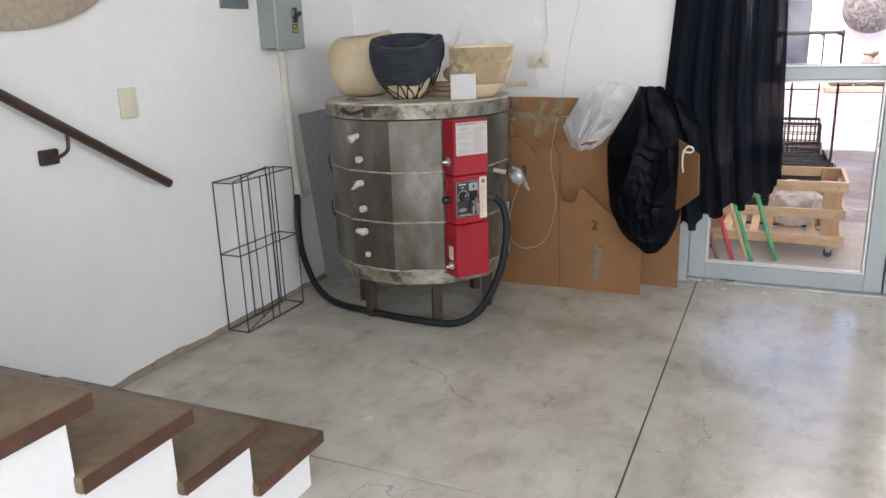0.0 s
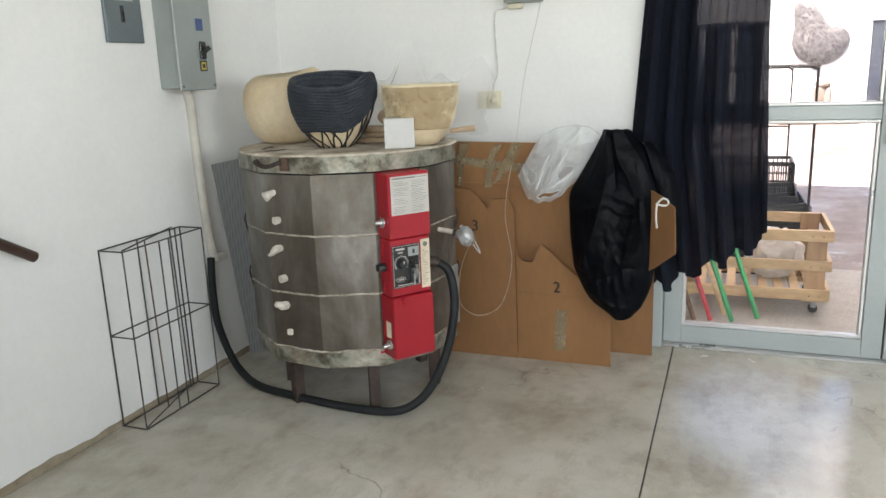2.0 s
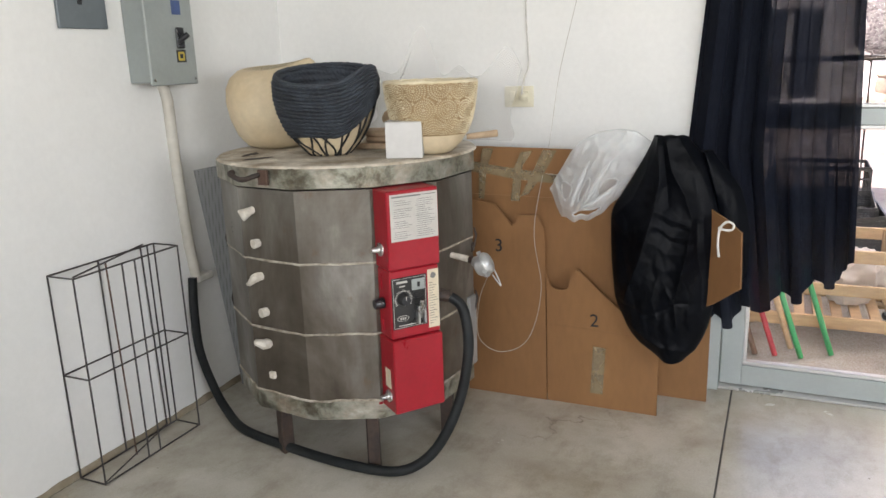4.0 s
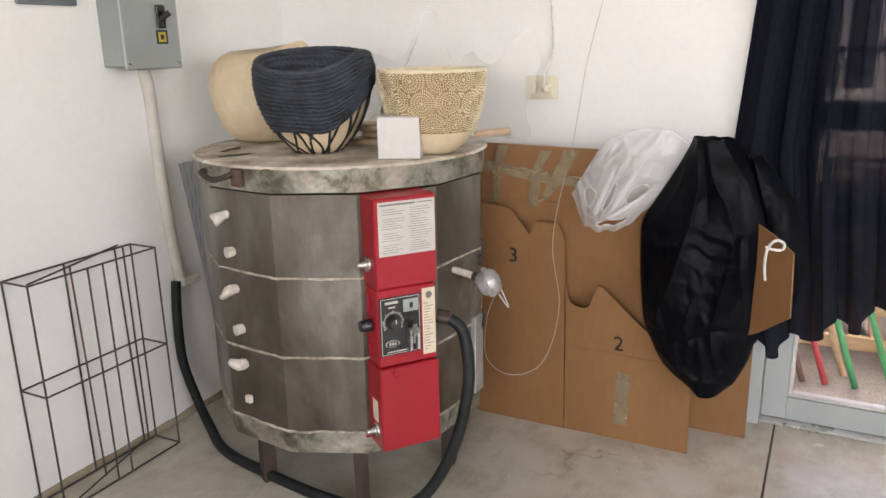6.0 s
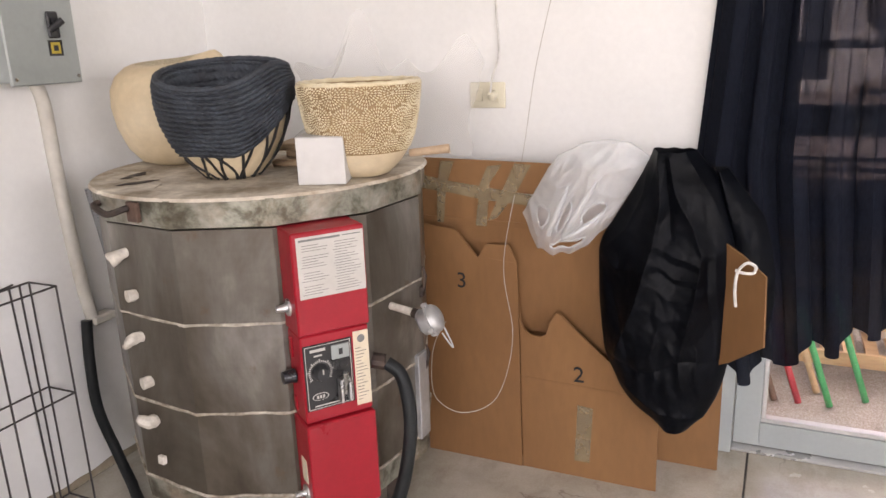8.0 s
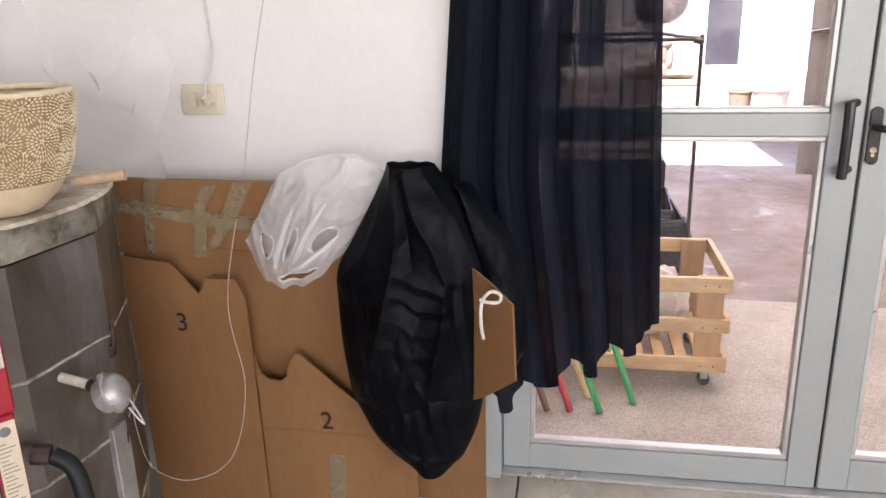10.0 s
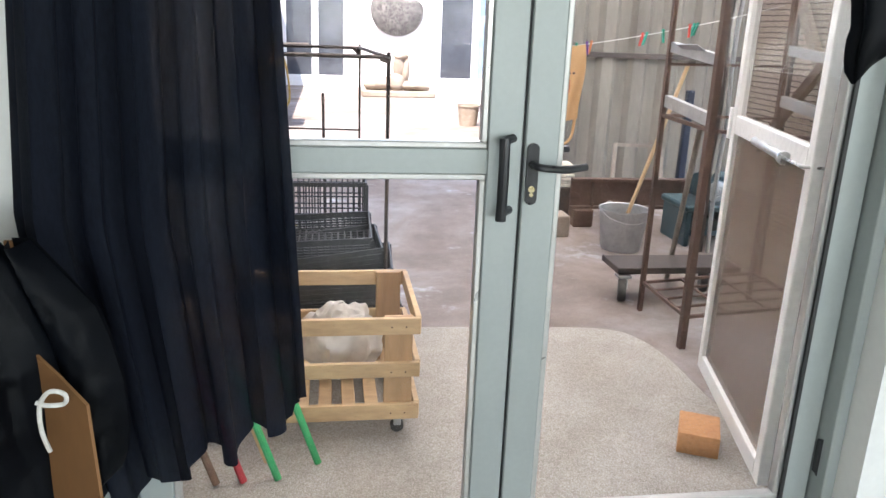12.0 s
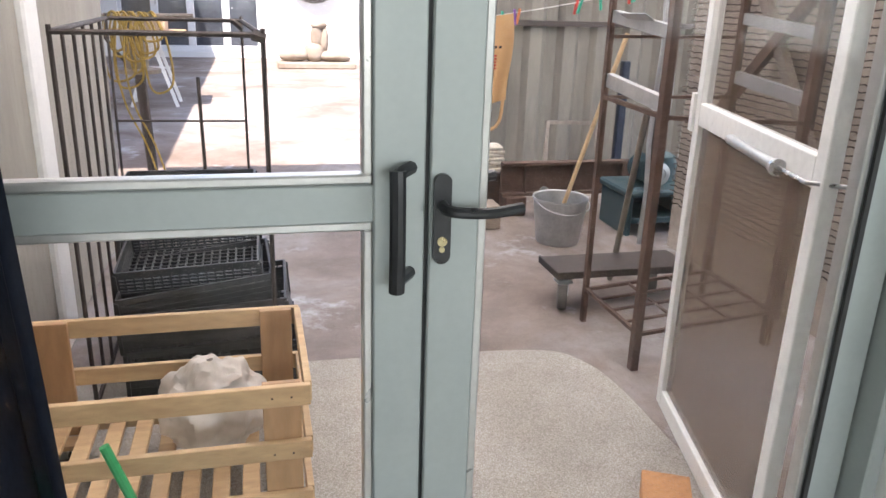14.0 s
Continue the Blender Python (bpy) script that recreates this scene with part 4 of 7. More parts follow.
box(bm, (0.034, DU + 0.0012, 0.988), (0.078, DU + 0.0016, 0.9905), 0, RM)
part("print", bm, INK, upper)
part("control_panel", B((-0.081, DM, 0.568), (0.041, DM + 0.0025, 0.735), 0.001, RM), PANEL, middle, "black control panel with a dial")
F0 = DM + 0.0025
M0 = RM @ Matrix.Translation((-0.042, F0, 0.664))
bm = bmesh.new()
for k in range(25):
    a = radians(-35 + k * 250 / 24)
    box(bm, (-0.0012, 0, 0.025), (0.0012, 0.0005, 0.033 if k % 4 == 0 else 0.030), 0, M0 @ Matrix.Rotation(a - radians(90), 4, "Y"))
for x0, x1, z0, z1 in ((-0.077, 0.037, 0.5715, 0.573), (-0.077, 0.037, 0.730, 0.7315), (-0.077, -0.0755, 0.573, 0.730), (0.0355, 0.037, 0.573, 0.730),
                       (-0.064, -0.026, 0.716, 0.723), (-0.055, -0.035, 0.704, 0.708), (-0.062, 0.004, 0.577, 0.580)):
    box(bm, (x0, F0, z0), (x1, F0 + 0.0005, z1), 0, RM)
part("markings", bm, PAPER, middle, "white scale and border lines")
part("dial", T([RM @ Vector((-0.042, F0 + d, 0.664)) for d in (0, 0.010, 0.022)], [0.021, 0.020, 0.015], 18), BLACKP, middle, "black dial knob")
part("dial_pointer", B((-0.0435, F0 + 0.022, 0.666), (-0.0405, F0 + 0.0228, 0.678), 0, RM), PAPER, middle)
badge = lambda r: [(r * math.cos(2 * math.pi * k / 24), r * 0.45 * math.sin(2 * math.pi * k / 24)) for k in range(24)]
BM_ = RM @ Matrix(((1, 0, 0, -0.046), (0, 0, 1, F0), (0, 1, 0, 0.602), (0, 0, 0, 1)))
part("badge", prism(badge(0.021), BM_, 0.0010), PAPER, middle, "oval maker's badge")
part("badge_field", prism(badge(0.0185), BM_ @ Matrix.Translation((0, 0, 0.001)), 0.0004), PANEL, middle)
bm = bmesh.new()
for k in range(3):
    box(bm, (-0.056 + 0.0075 * k, F0 + 0.0014, 0.598), (-0.051 + 0.0075 * k, F0 + 0.0019, 0.606), 0, RM)
part("badge_mark", bm, PAPER, middle)
part("timer_plate", B((-0.012, F0, 0.688), (0.033, F0 + 0.003, 0.724), 0.001, RM), GREYBOX, middle, "small grey metal plate")
part("timer_slot", B((0.006, F0 + 0.003, 0.698), (0.016, F0 + 0.005, 0.714), 0.001, RM), BLACKP, middle)
bm = B((-0.002, F0, 0.580), (0.005, F0 + 0.022, 0.638), 0.001, RM)
box(bm, (0.019, F0, 0.580), (0.026, F0 + 0.022, 0.638), 0.001, RM)
box(bm, (-0.002, F0, 0.622), (0.026, F0 + 0.020, 0.640), 0.001, RM)
tube(bm, [RM @ Vector((0.012, F0 + 0.012, 0.600)), RM @ Vector((0.012, F0 + 0.024, 0.636)), RM @ Vector((0.010, F0 + 0.026, 0.660))], [0.005, 0.006, 0.0075], 8)
part("sitter_lever", bm, CHROME, middle, "grey metal trip lever")
part("side_label", B((0.046, DM, 0.552), (0.085, DM + 0.0006, 0.745), 0, RM), TAPEP, middle, "yellowed label strip")
bm = bmesh.new()
for r in range(17):
    box(bm, (0.050, DM + 0.0006, 0.566 + r * 0.0084), (0.050 + 0.012 + 0.018 * random.random(), DM + 0.0010, 0.5677 + r * 0.0084), 0, RM)
tube(bm, [RM @ Vector((0.066, DM + 0.0006, 0.725)), RM @ Vector((0.066, DM + 0.0010, 0.725))], 0.010, 14)
part("print", bm, INK, middle)
for z, parent, d in ((0.822, upper, 0.050), (0.648, middle, 0.048), (0.335, lower, 0.060)):
    p = [RM @ Vector((-W2 - e, d, z)) for e in (0, 0.005, 0.006, 0.012, 0.030)]
    part("side_knob", T(p, [0.022, 0.021, 0.012, 0.009, 0.007] if z != 0.648 else [0.018, 0.018, 0.017, 0.017, 0.015], 16), CHROME if z != 0.648 else BLACKP, parent, "side switch knob")
part("worn_sticker", B((-W2 - 0.001, 0.040, 0.365), (-W2 + 0.001, 0.078, 0.43), 0, RM), TAPEP, lower, "torn sticker")
for z0, z1 in ((0.690, 0.742), (0.552, 0.588)):
    part("vent_emboss", B((-W2 - 0.0005, 0.022, z0), (-W2 + 0.0055, 0.040, z1), 0.002, RM), RED, middle, "pressed vent slot")

# stand
for a in (-120, -55, 10, 60, 140, -165):
    c = radial(radians(a), 0.335, 0)
    part("leg", B((-0.022, -0.022, 0), (0.022, 0.022, 0.236), 0.003, Matrix.Translation(c) @ Matrix.Rotation(radians(a), 4, "Z")), LEGST, kiln, "rusty dark steel leg")
part("stand_ring", L([(0.30, 0.205), (0.38, 0.205), (0.38, 0.234), (0.30, 0.234)], 12, (KX, KY, 0), PH), LEGST, kiln)
# thermocouple with its connection head
pm = panel_frame(radians(-8), 0.44, -0.03, 0.735)
probe = part("thermocouple", T([pm @ Vector(p) for p in ((0, 0, 0.008), (0, 0.075, 0.0))], 0.0105, 12), CERAM, kiln, "white ceramic thermocouple tube")
part("collar", T([pm @ Vector(p) for p in ((0, 0.07, 0.0), (0, 0.10, -0.004))], 0.013, 12), LEGST, probe)
hd = bmesh.new()
HA = pm @ Matrix.Translation((0.0, 0.125, -0.010)) @ Matrix.Rotation(radians(-62), 4, "X") @ Matrix.Rotation(radians(18), 4, "Y")
lathe(hd, [(0, -0.030), (0.026, -0.030), (0.033, -0.024), (0.035, -0.004), (0.041, -0.003), (0.042, 0.003), (0.038, 0.005), (0.037, 0.014), (0.030, 0.023), (0.018, 0.028), (0, 0.029)], 24)
for k in range(3):
    a = 2.1 * k + 0.4
    lathe(hd, [(0, -0.006), (0.007, -0.006), (0.007, 0.007), (0, 0.008)], 8, (0.040 * math.cos(a), 0.040 * math.sin(a), 0))
bmesh.ops.transform(hd, matrix=HA, verts=hd.verts)
tube(hd, [pm @ Vector((0, 0.086, -0.004)), pm @ Vector((0, 0.112, -0.008))], [0.017, 0.021], 12)
tube(hd, [pm @ Vector((0.004, 0.128, -0.030)), pm @ Vector((0.006, 0.132, -0.052))], [0.013, 0.011], 8)
part("head", hd, ZINC, probe, "cast aluminium connection head")
ch = [pm @ Vector((0.01, 0.15, -0.045)) + Vector((0.03 * math.sin(t * math.pi), 0, -0.05 * math.sin(t * math.pi) + 0.03 * t)) for t in [k / 14 for k in range(15)]]
part("bead_chain", T(ch, 0.0022, 6), ZINC, probe)

cable = thing("power_cable", (-1.6, 3.4, 0), "thick black power cable looping over the floor to the kiln", "cable")
hz = 0.022
part("hose", T(spline([(-2.272, 3.56, 0.56), (-2.265, 3.54, 0.42), (-2.245, 3.525, 0.26), (-2.205, 3.535, 0.11), (-2.12, 3.50, 0.035), (-1.95, 3.40, hz), (-1.70, 3.345, hz), (-1.46, 3.315, hz), (-1.26, 3.325, hz + 0.003),
     (-1.155, 3.36, 0.075), (-1.085, 3.385, 0.18), (-1.04, 3.41, 0.31), (-1.02, 3.43, 0.45), (-1.027, 3.44, 0.545), (-1.050, 3.45, 0.605), (-1.085, 3.445, 0.632)], 10), 0.0175, 14), HOSE, cable)
part("gland", T([(-1.118, 3.432, 0.640), (-1.088, 3.444, 0.634)], 0.021, 10), LEGST, cable, "metal cable gland")

# ---- things on the kiln ----
LZ = 1.0852


def shell_pot(c, prof, n, warp, material, name, label, category, inner=0.010):
    outer = list(prof)
    ins = [(max(r - inner, 0.0), z) for r, z in reversed(prof) if z > 0.02] + [(0, 0.02)]
    return solo(name, L([(0, 0)] + outer + ins, n, c, 0, warp), material, label, category)


def gourd_warp(p, a):
    k = max(0.0, (p.z - 0.2) / 0.12)
    lip = max(0.0, math.cos(a - radians(5))) ** 6
    return Vector((p.x * (1 + 0.02 * math.sin(2 * a)) + 0.06 * k * lip - 0.01 * k, p.y + 0.012 * k, p.z + 0.035 * k * lip + 0.012 * k * math.sin(a)))


gp = [(0.075, 0.0), (0.11, 0.012), (0.142, 0.05), (0.165, 0.11), (0.175, 0.17), (0.172, 0.22), (0.155, 0.26), (0.128, 0.285), (0.110, 0.293)]
shell_pot((-1.868, 3.66, LZ), gp, 48, gourd_warp, CLAY, "vase", "pale cream rounded pot with a pinched lip on the kiln lid", "pot")
part("mouth", L([(0.106, 0.292), (0.06, 0.286), (0, 0.282)], 48, (-1.868, 3.66, LZ), 0, gourd_warp), BASKETIN, bpy.data.objects["vase"], "stitched pattern inside the mouth")


DC = Vector((-1.525, 3.475, LZ))
bowl = thing("bowl", DC, "dark blue corded bowl over a cream base with black drips", "bowl")
bp = [(0.05, 0.0), (0.075, 0.01), (0.105, 0.045), (0.133, 0.095), (0.151, 0.145), (0.158, 0.195), (0.158, 0.225)]
part("bowl_base", L([(0, 0)] + bp + [(0.150, 0.225), (0.148, 0.195), (0.141, 0.145), (0.12, 0.095), (0.06, 0.02), (0, 0.02)], 48, DC), CLAY, bowl, "cream lower part")


TIP = radians(-8)     # the side on which the coils run together


def rim_z(a):
    return 0.268 + 0.024 * math.cos(a - radians(115)) - 0.016 * max(0, math.cos(a - radians(-75))) ** 2 + 0.028 * max(0, math.cos(a - TIP)) ** 10


def low_z(a):
    return 0.066 + 0.135 * max(0, math.cos(a - radians(38))) ** 2 + 0.004 * math.sin(3 * a)


def bowl_out(z):
    pts = ((0.0, 0.05), (0.045, 0.108), (0.095, 0.138), (0.145, 0.157), (0.195, 0.166), (0.245, 0.165), (0.285, 0.150), (0.35, 0.138))
    for (z0, r0), (z1, r1) in zip(pts, pts[1:]):
        if z <= z1:
            return r0 + (r1 - r0) * (z - z0) / (z1 - z0)
    return pts[-1][1]


def cord_shell():
    """Coils of thick knotted cord, run together at one side and rolled over the rim."""
    bm = bmesh.new()
    n, m = 200, 132
    rows = []
    for i in range(m + 1):
        v = i / m
        row = []
        for j in range(n):
            a = 2 * math.pi * j / n
            pull = 0.018 * max(0, math.cos(a - TIP)) ** 6
            knot = 0.0016 * math.sin(j * 2 * math.pi / 4 + i * 1.3)
            if v < 0.62:
                w = v / 0.62
                z = low_z(a) + (rim_z(a) - low_z(a)) * w
                r = bowl_out(z) + 0.0075 * abs(math.sin(w * math.pi * 14 + 1.1 * math.sin(a + 0.7))) ** 0.7 + 0.004 + knot + pull * w
            else:
                w = (v - 0.62) / 0.38
                z = rim_z(a) - 0.17 * w + 0.008 * math.sin(min(1, w * 4) * math.pi)
                r = (bowl_out(rim_z(a)) - 0.008 + pull * (1 - w)) * (1 - 0.30 * w) - 0.006 * abs(math.sin(w * math.pi * 10 + 1.5 * a)) ** 0.7 + knot
            row.append(bm.verts.new(DC + Vector((r * math.cos(a), r * math.sin(a), z))))
        rows.append(row)
    for a_, b_ in zip(rows, rows[1:]):
        for j in range(n):
            bm.faces.new((a_[j], a_[(j + 1) % n], b_[(j + 1) % n], b_[j]))
    bm.faces.new(rows[-1])
    return bm


part("cord_shell", cord_shell(), COIL, bowl, "dark blue coiled cord shell")
rimpts = []
for j in range(80):
    a = 2 * math.pi * j / 80
    r = bowl_out(rim_z(a)) + 0.002 + 0.018 * max(0, math.cos(a - TIP)) ** 6
    rimpts.append(DC + Vector((r * math.cos(a), r * math.sin(a), rim_z(a) + 0.003)))
part("rim", T(rimpts, [0.0085 + 0.0012 * math.sin(2.6 * j) for j in range(80)], 8, True), COIL, bowl, "rolled dark blue rim")
for k in range(26):
    a0 = 2 * math.pi * k / 26
    pts = []
    straight = 1 - 0.75 * max(0, math.cos(a0 - TIP))
    for i in range(9):
        t = i / 8
        a = a0 + ((0.62 if k % 2 else -0.5) * t + 0.12 * math.sin(k * 5 + 4 * t)) * straight
        z = (low_z(a0) + 0.012) * (1 - t) + 0.006
        r = bowl_out(z) + 0.0006 if z > 0.05 else 0.052 + 0.056 * (z / 0.05) ** 0.7 + 0.002
        pts.append(DC + Vector((r * math.cos(a), r * math.sin(a), z)))
    part("drip", T(pts, [0.0034, 0.0046, 0.0033, 0.004, 0.0032, 0.004, 0.0034, 0.0042, 0.006], 6), INKB, bowl)

bk = [(0.048, 0.0), (0.066, 0.006), (0.096, 0.034), (0.117, 0.065), (0.132, 0.10), (0.144, 0.15), (0.151, 0.20), (0.154, 0.228)]
bc = (-1.19, 3.575, LZ)
bsk = thing("basket_bowl", bc, "cream bowl covered with raised stitched rosettes", "bowl")
part("bowl_foot", L([(0, 0)] + bk[:4] + [(0.1, 0.06), (0, 0.02)], 48, bc), CLAY, bsk, "plain cream foot")
part("bowl_side", L(bk[3:] + [(0.150, 0.234), (0.140, 0.226), (0.125, 0.15), (0.10, 0.075)], 72, bc), BASKET, bsk, "stitched rosette pattern")
part("bowl_rim", T([(bc[0] + 0.148 * math.cos(k * math.pi / 36), bc[1] + 0.148 * math.sin(k * math.pi / 36), bc[2] + 0.231 + 0.0012 * math.sin(k * 1.9)) for k in range(72)], 0.0072, 8, True), BEAD, bsk, "uneven cream rim")
part("bowl_inside", L([(0.139, 0.223), (0.128, 0.16), (0.10, 0.085), (0.0, 0.07)], 48, bc), BASKETIN, bsk)


def bowl_radius(z):
    for (r0, z0), (r1, z1) in zip(bk, bk[1:]):
        if z <= z1:
            return r0 + (r1 - r0) * (z - z0) / (z1 - z0)
    return bk[-1][0]


def stitches():
    """Rosettes of small radial stitches over the side of the bowl."""
    bm = bmesh.new()
    rnd = random.Random(4)
    centres = []
    for row, z in enumerate((0.088, 0.150, 0.212)):
        count = 11 + row
        for k in range(count):
            centres.append((2 * math.pi * (k + 0.5 * (row % 2) + 0.12 * rnd.uniform(-1, 1)) / count, z + rnd.uniform(-0.008, 0.008)))

    def near(a, z):
        best = min(range(len(centres)), key=lambda i: (((a - centres[i][0] + math.pi) % (2 * math.pi) - math.pi) * 0.142) ** 2 + (z - centres[i][1]) ** 2)
        return best
    for i, (ca, cz) in enumerate(centres):
        for ring in range(7):
            rr = 0.004 + 0.0080 * ring
            n = max(5, int(2 * math.pi * rr / 0.0058))
            for j in range(n):
                b = 2 * math.pi * j / n + ring * 0.4
                a, z = ca + rr * math.cos(b) / 0.142, cz + rr * math.sin(b)
                if not 0.068 < z < 0.229 or near(a, z) != i:
                    continue
                r = bowl_radius(z)
                o = Vector((bc[0] + r * math.cos(a), bc[1] + r * math.sin(a), bc[2] + z))
                nrm = Vector((math.cos(a), math.sin(a), -0.25)).normalized()
                tan = Vector((-math.sin(a), math.cos(a), 0))
                up = nrm.cross(tan)
                along = (tan * math.cos(b) + up * math.sin(b)) * 0.0042
                across = (tan * -math.sin(b) + up * math.cos(b)) * 0.0021
                v = [bm.verts.new(o + d) for d in (along, across, -along, -across, nrm * 0.0038)]
                for p, q_ in ((0, 1), (1, 2), (2, 3), (3, 0)):
                    bm.faces.new((v[p], v[q_], v[4]))
    return bm


tagged(part("stitches", stitches(), BEAD, bsk, "raised straw-coloured stitches"), kind="stuff")
solo("clay_bar", T([(-1.10, 3.66, LZ + 0.045), (-1.00, 3.69, LZ + 0.055)], [0.010, 0.012], 10), TERRA, "small tan clay bar beside the patterned bowl", "bar")
wbm = Matrix.Translation((-1.218, 3.421, LZ)) @ Matrix.Rotation(radians(21), 4, "Z")
ctn = thing("carton", (-1.218, 3.421, LZ), "small white cardboard carton on the kiln lid", "box")
part("carton_body", B((-0.058, 0, 0), (0.058, 0.10, 0.113), 0.0015, wbm), CARTON, ctn)
part("lid_flap", B((-0.0585, -0.0006, 0.1134), (0.0582, 0.049, 0.1146), 0, wbm @ Matrix.Rotation(radians(0.8), 4, "X")), CARTON, ctn)
part("lid_flap", B((-0.0580, 0.051, 0.1134), (0.0585, 0.1004, 0.1146), 0, wbm), CARTON, ctn)
part("print", B((-0.012, 0.030, 0.1152), (0.018, 0.036, 0.1156), 0, wbm), INK, ctn)
for k, (x, y, w, d, r) in enumerate(((-1.38, 3.72, 0.30, 0.14, 8), (-1.36, 3.73, 0.27, 0.12, 3), (-1.40, 3.72, 0.24, 0.12, 14))):
    solo("clay_slab", B((-w / 2, -d / 2, 0.022 * k), (w / 2, d / 2, 0.022 * k + 0.02), 0.004, Matrix.Translation((x, y, LZ)) @ Matrix.Rotation(radians(r), 4, "Z")), TERRA,
         "flat tan clay slab in a stack on the kiln", "slab", "stack of clay slabs")
bm = bmesh.new()
bmesh.ops.create_icosphere(bm, subdivisions=3, radius=1, matrix=Matrix.LocRotScale((-1.37, 3.70, LZ + 0.105), Euler((0, 0, 0.3)), Vector((0.065, 0.05, 0.04))))
for v in bm.verts:
    v.co += Vector((0, 0, 1)) * wob(v.co, 25, 0.012, 2)
solo("clay_lump", bm, TERRA, "tan lump of clay on the stacked slabs", "clay")


def film_fn(u, v):
    x = -1.60 + 0.60 * u
    topz = 1.33 + 0.15 * math.exp(-((u - 0.32) / 0.09) ** 2) + 0.07 * math.exp(-((u - 0.93) / 0.07) ** 2) + 0.02 * math.sin(u * 23)
    z = LZ + 0.012 + (topz - LZ) * v
    y = 3.93 + 0.10 * u * 0 + 0.05 * math.sin(u * 9 + v * 4) + 0.035 * noise.noise(Vector((u * 7, v * 6, 1))) - 0.12 * (1 - v) ** 2
    return (x + 0.03 * noise.noise(Vector((v * 5, u * 5, 4))), y, z)


solo("plastic_sheet", grid(film_fn, 36, 22), CLEARF, "crumpled clear plastic sheet standing behind the pots", "plastic sheet")
for k in range(5):
    a = radians(-150 + k * 11)
    c = radial(a, 0.36 - 0.02 * (k % 3), LZ)
    M = Matrix.Translation(c + Vector((0, 0, 0.0006))) @ Matrix.Rotation(a + k, 4, "Z")
    solo("paper_flake", prism([(-0.05, -0.01), (0.0, -0.018), (0.06, -0.006), (0.05, 0.012), (-0.02, 0.016)], M, 0.0012), LEGST if k % 2 else LIDT, "brown flake peeling on the kiln lid", "flake", "flakes on the lid")

# ---- left wall ----
def plate_x(name, y0, y1, z0, z1, d, material, label, category, bev=0.004):
    return part(name, B((XW, y0, z0), (XW + d, y1, z1), bev, None, 2), material, None) if label is None else solo(name, B((XW, y0, z0), (XW + d, y1, z1), bev, None, 2), material, label, category)


sw = thing("light_switch", (XW, 2.49, 1.14), "cream plastic light switch on the white wall", "light switch")
part("plate", B((XW, 2.445, 1.085), (XW + 0.012, 2.535, 1.205), 0.005, None, 2), CREAM, sw)
part("rocker", B((XW + 0.012, 2.478, 1.13), (XW + 0.017, 2.502, 1.165), 0.002), CREAM, sw)
p1 = thing("breaker_panel", (XW, 3.2, 1.7), "flush dark grey breaker panel in the white wall", "breaker panel")
part("cover", B((XW, 3.115, 1.523), (XW + 0.014, 3.315, 1.95), 0.003), GREYDK, p1)
part("slot", B((XW + 0.0141, 3.195, 1.60), (XW + 0.018, 3.215, 1.665), 0.002), BLACKP, p1)
part("sticker", B((XW + 0.0141, 3.17, 1.683), (XW + 0.0150, 3.27, 1.76)), PAPER, p1, "printed paper sticker")
p2 = thing("switch_cabinet", (XW, 3.5, 1.33), "projecting grey steel electrical switch box on the wall", "electrical box")
part("case", B((XW, 3.392, 1.335), (XW + 0.10, 3.618, 1.95), 0.004), GREYBOX, p2)
dr = part("cover", B((XW + 0.10, 3.385, 1.325), (XW + 0.112, 3.625, 1.95), 0.004), GREYBOX, p2)
FX = XW + 0.112
part("rotary_switch", tube(B((FX, 3.525, 1.455), (FX + 0.010, 3.565, 1.53), 0.004), [(FX + 0.008, 3.53, 1.478), (FX + 0.03, 3.56, 1.505)], 0.010, 10), BLACKP, dr, "black rotary switch")
part("sticker", B((FX, 3.522, 1.405), (FX + 0.001, 3.570, 1.450)), BLACKP, dr)
part("logo", prism([(-0.016, -0.016), (0.016, -0.016), (0.016, 0.016), (-0.016, 0.016)], Matrix(((0, 0, 1, FX + 0.001), (1, 0, 0, 3.546), (0, 1, 0, 1.4275), (0, 0, 0, 1))), 0.0008), YELLOW, dr, "yellow square sticker")
part("logo", B((FX + 0.0018, 3.538, 1.4195), (FX + 0.0024, 3.554, 1.4355)), BLACKP, dr)
part("sticker", B((FX, 3.52, 1.575), (FX + 0.001, 3.565, 1.625)), BLUES, dr, "blue sticker")
for y in (3.40, 3.61):
    part("screw", T([(FX, y, 1.345), (FX + 0.004, y, 1.345)], 0.005, 8), CHROME, dr)
pipe = [(XW + 0.012, 3.535, 1.335), (XW + 0.016, 3.55, 1.26), (XW + 0.014, 3.555, 1.1), (XW + 0.018, 3.56, 0.9), (XW + 0.016, 3.575, 0.7), (XW + 0.022, 3.59, 0.55)]
solo("wall_conduit", T(spline(pipe, 6), 0.021, 12), PLASTER, "painted conduit running down the white wall", "conduit")
solo("conduit_clamp", B((XW, 3.575, 0.535), (XW + 0.05, 3.665, 0.565), 0.006), PLASTER, "plaster lump at the end of the conduit", "plaster")

wh = bmesh.new()
lathe(wh, [(0, 0.03), (0.35, 0.032), (0.5, 0.028), (0.55, 0.018), (0.54, 0.0), (0, 0.0)], 48)
bmesh.ops.transform(wh, matrix=Matrix(((0, 0, 1, XW), (1, 0, 0, 1.99), (0, 0.56, 0, 1.735), (0, 0, 0, 1))), verts=wh.verts)
solo("wall_hanging", wh, FELT, "flat oval tan panel hung on the white wall", "wall hanging")

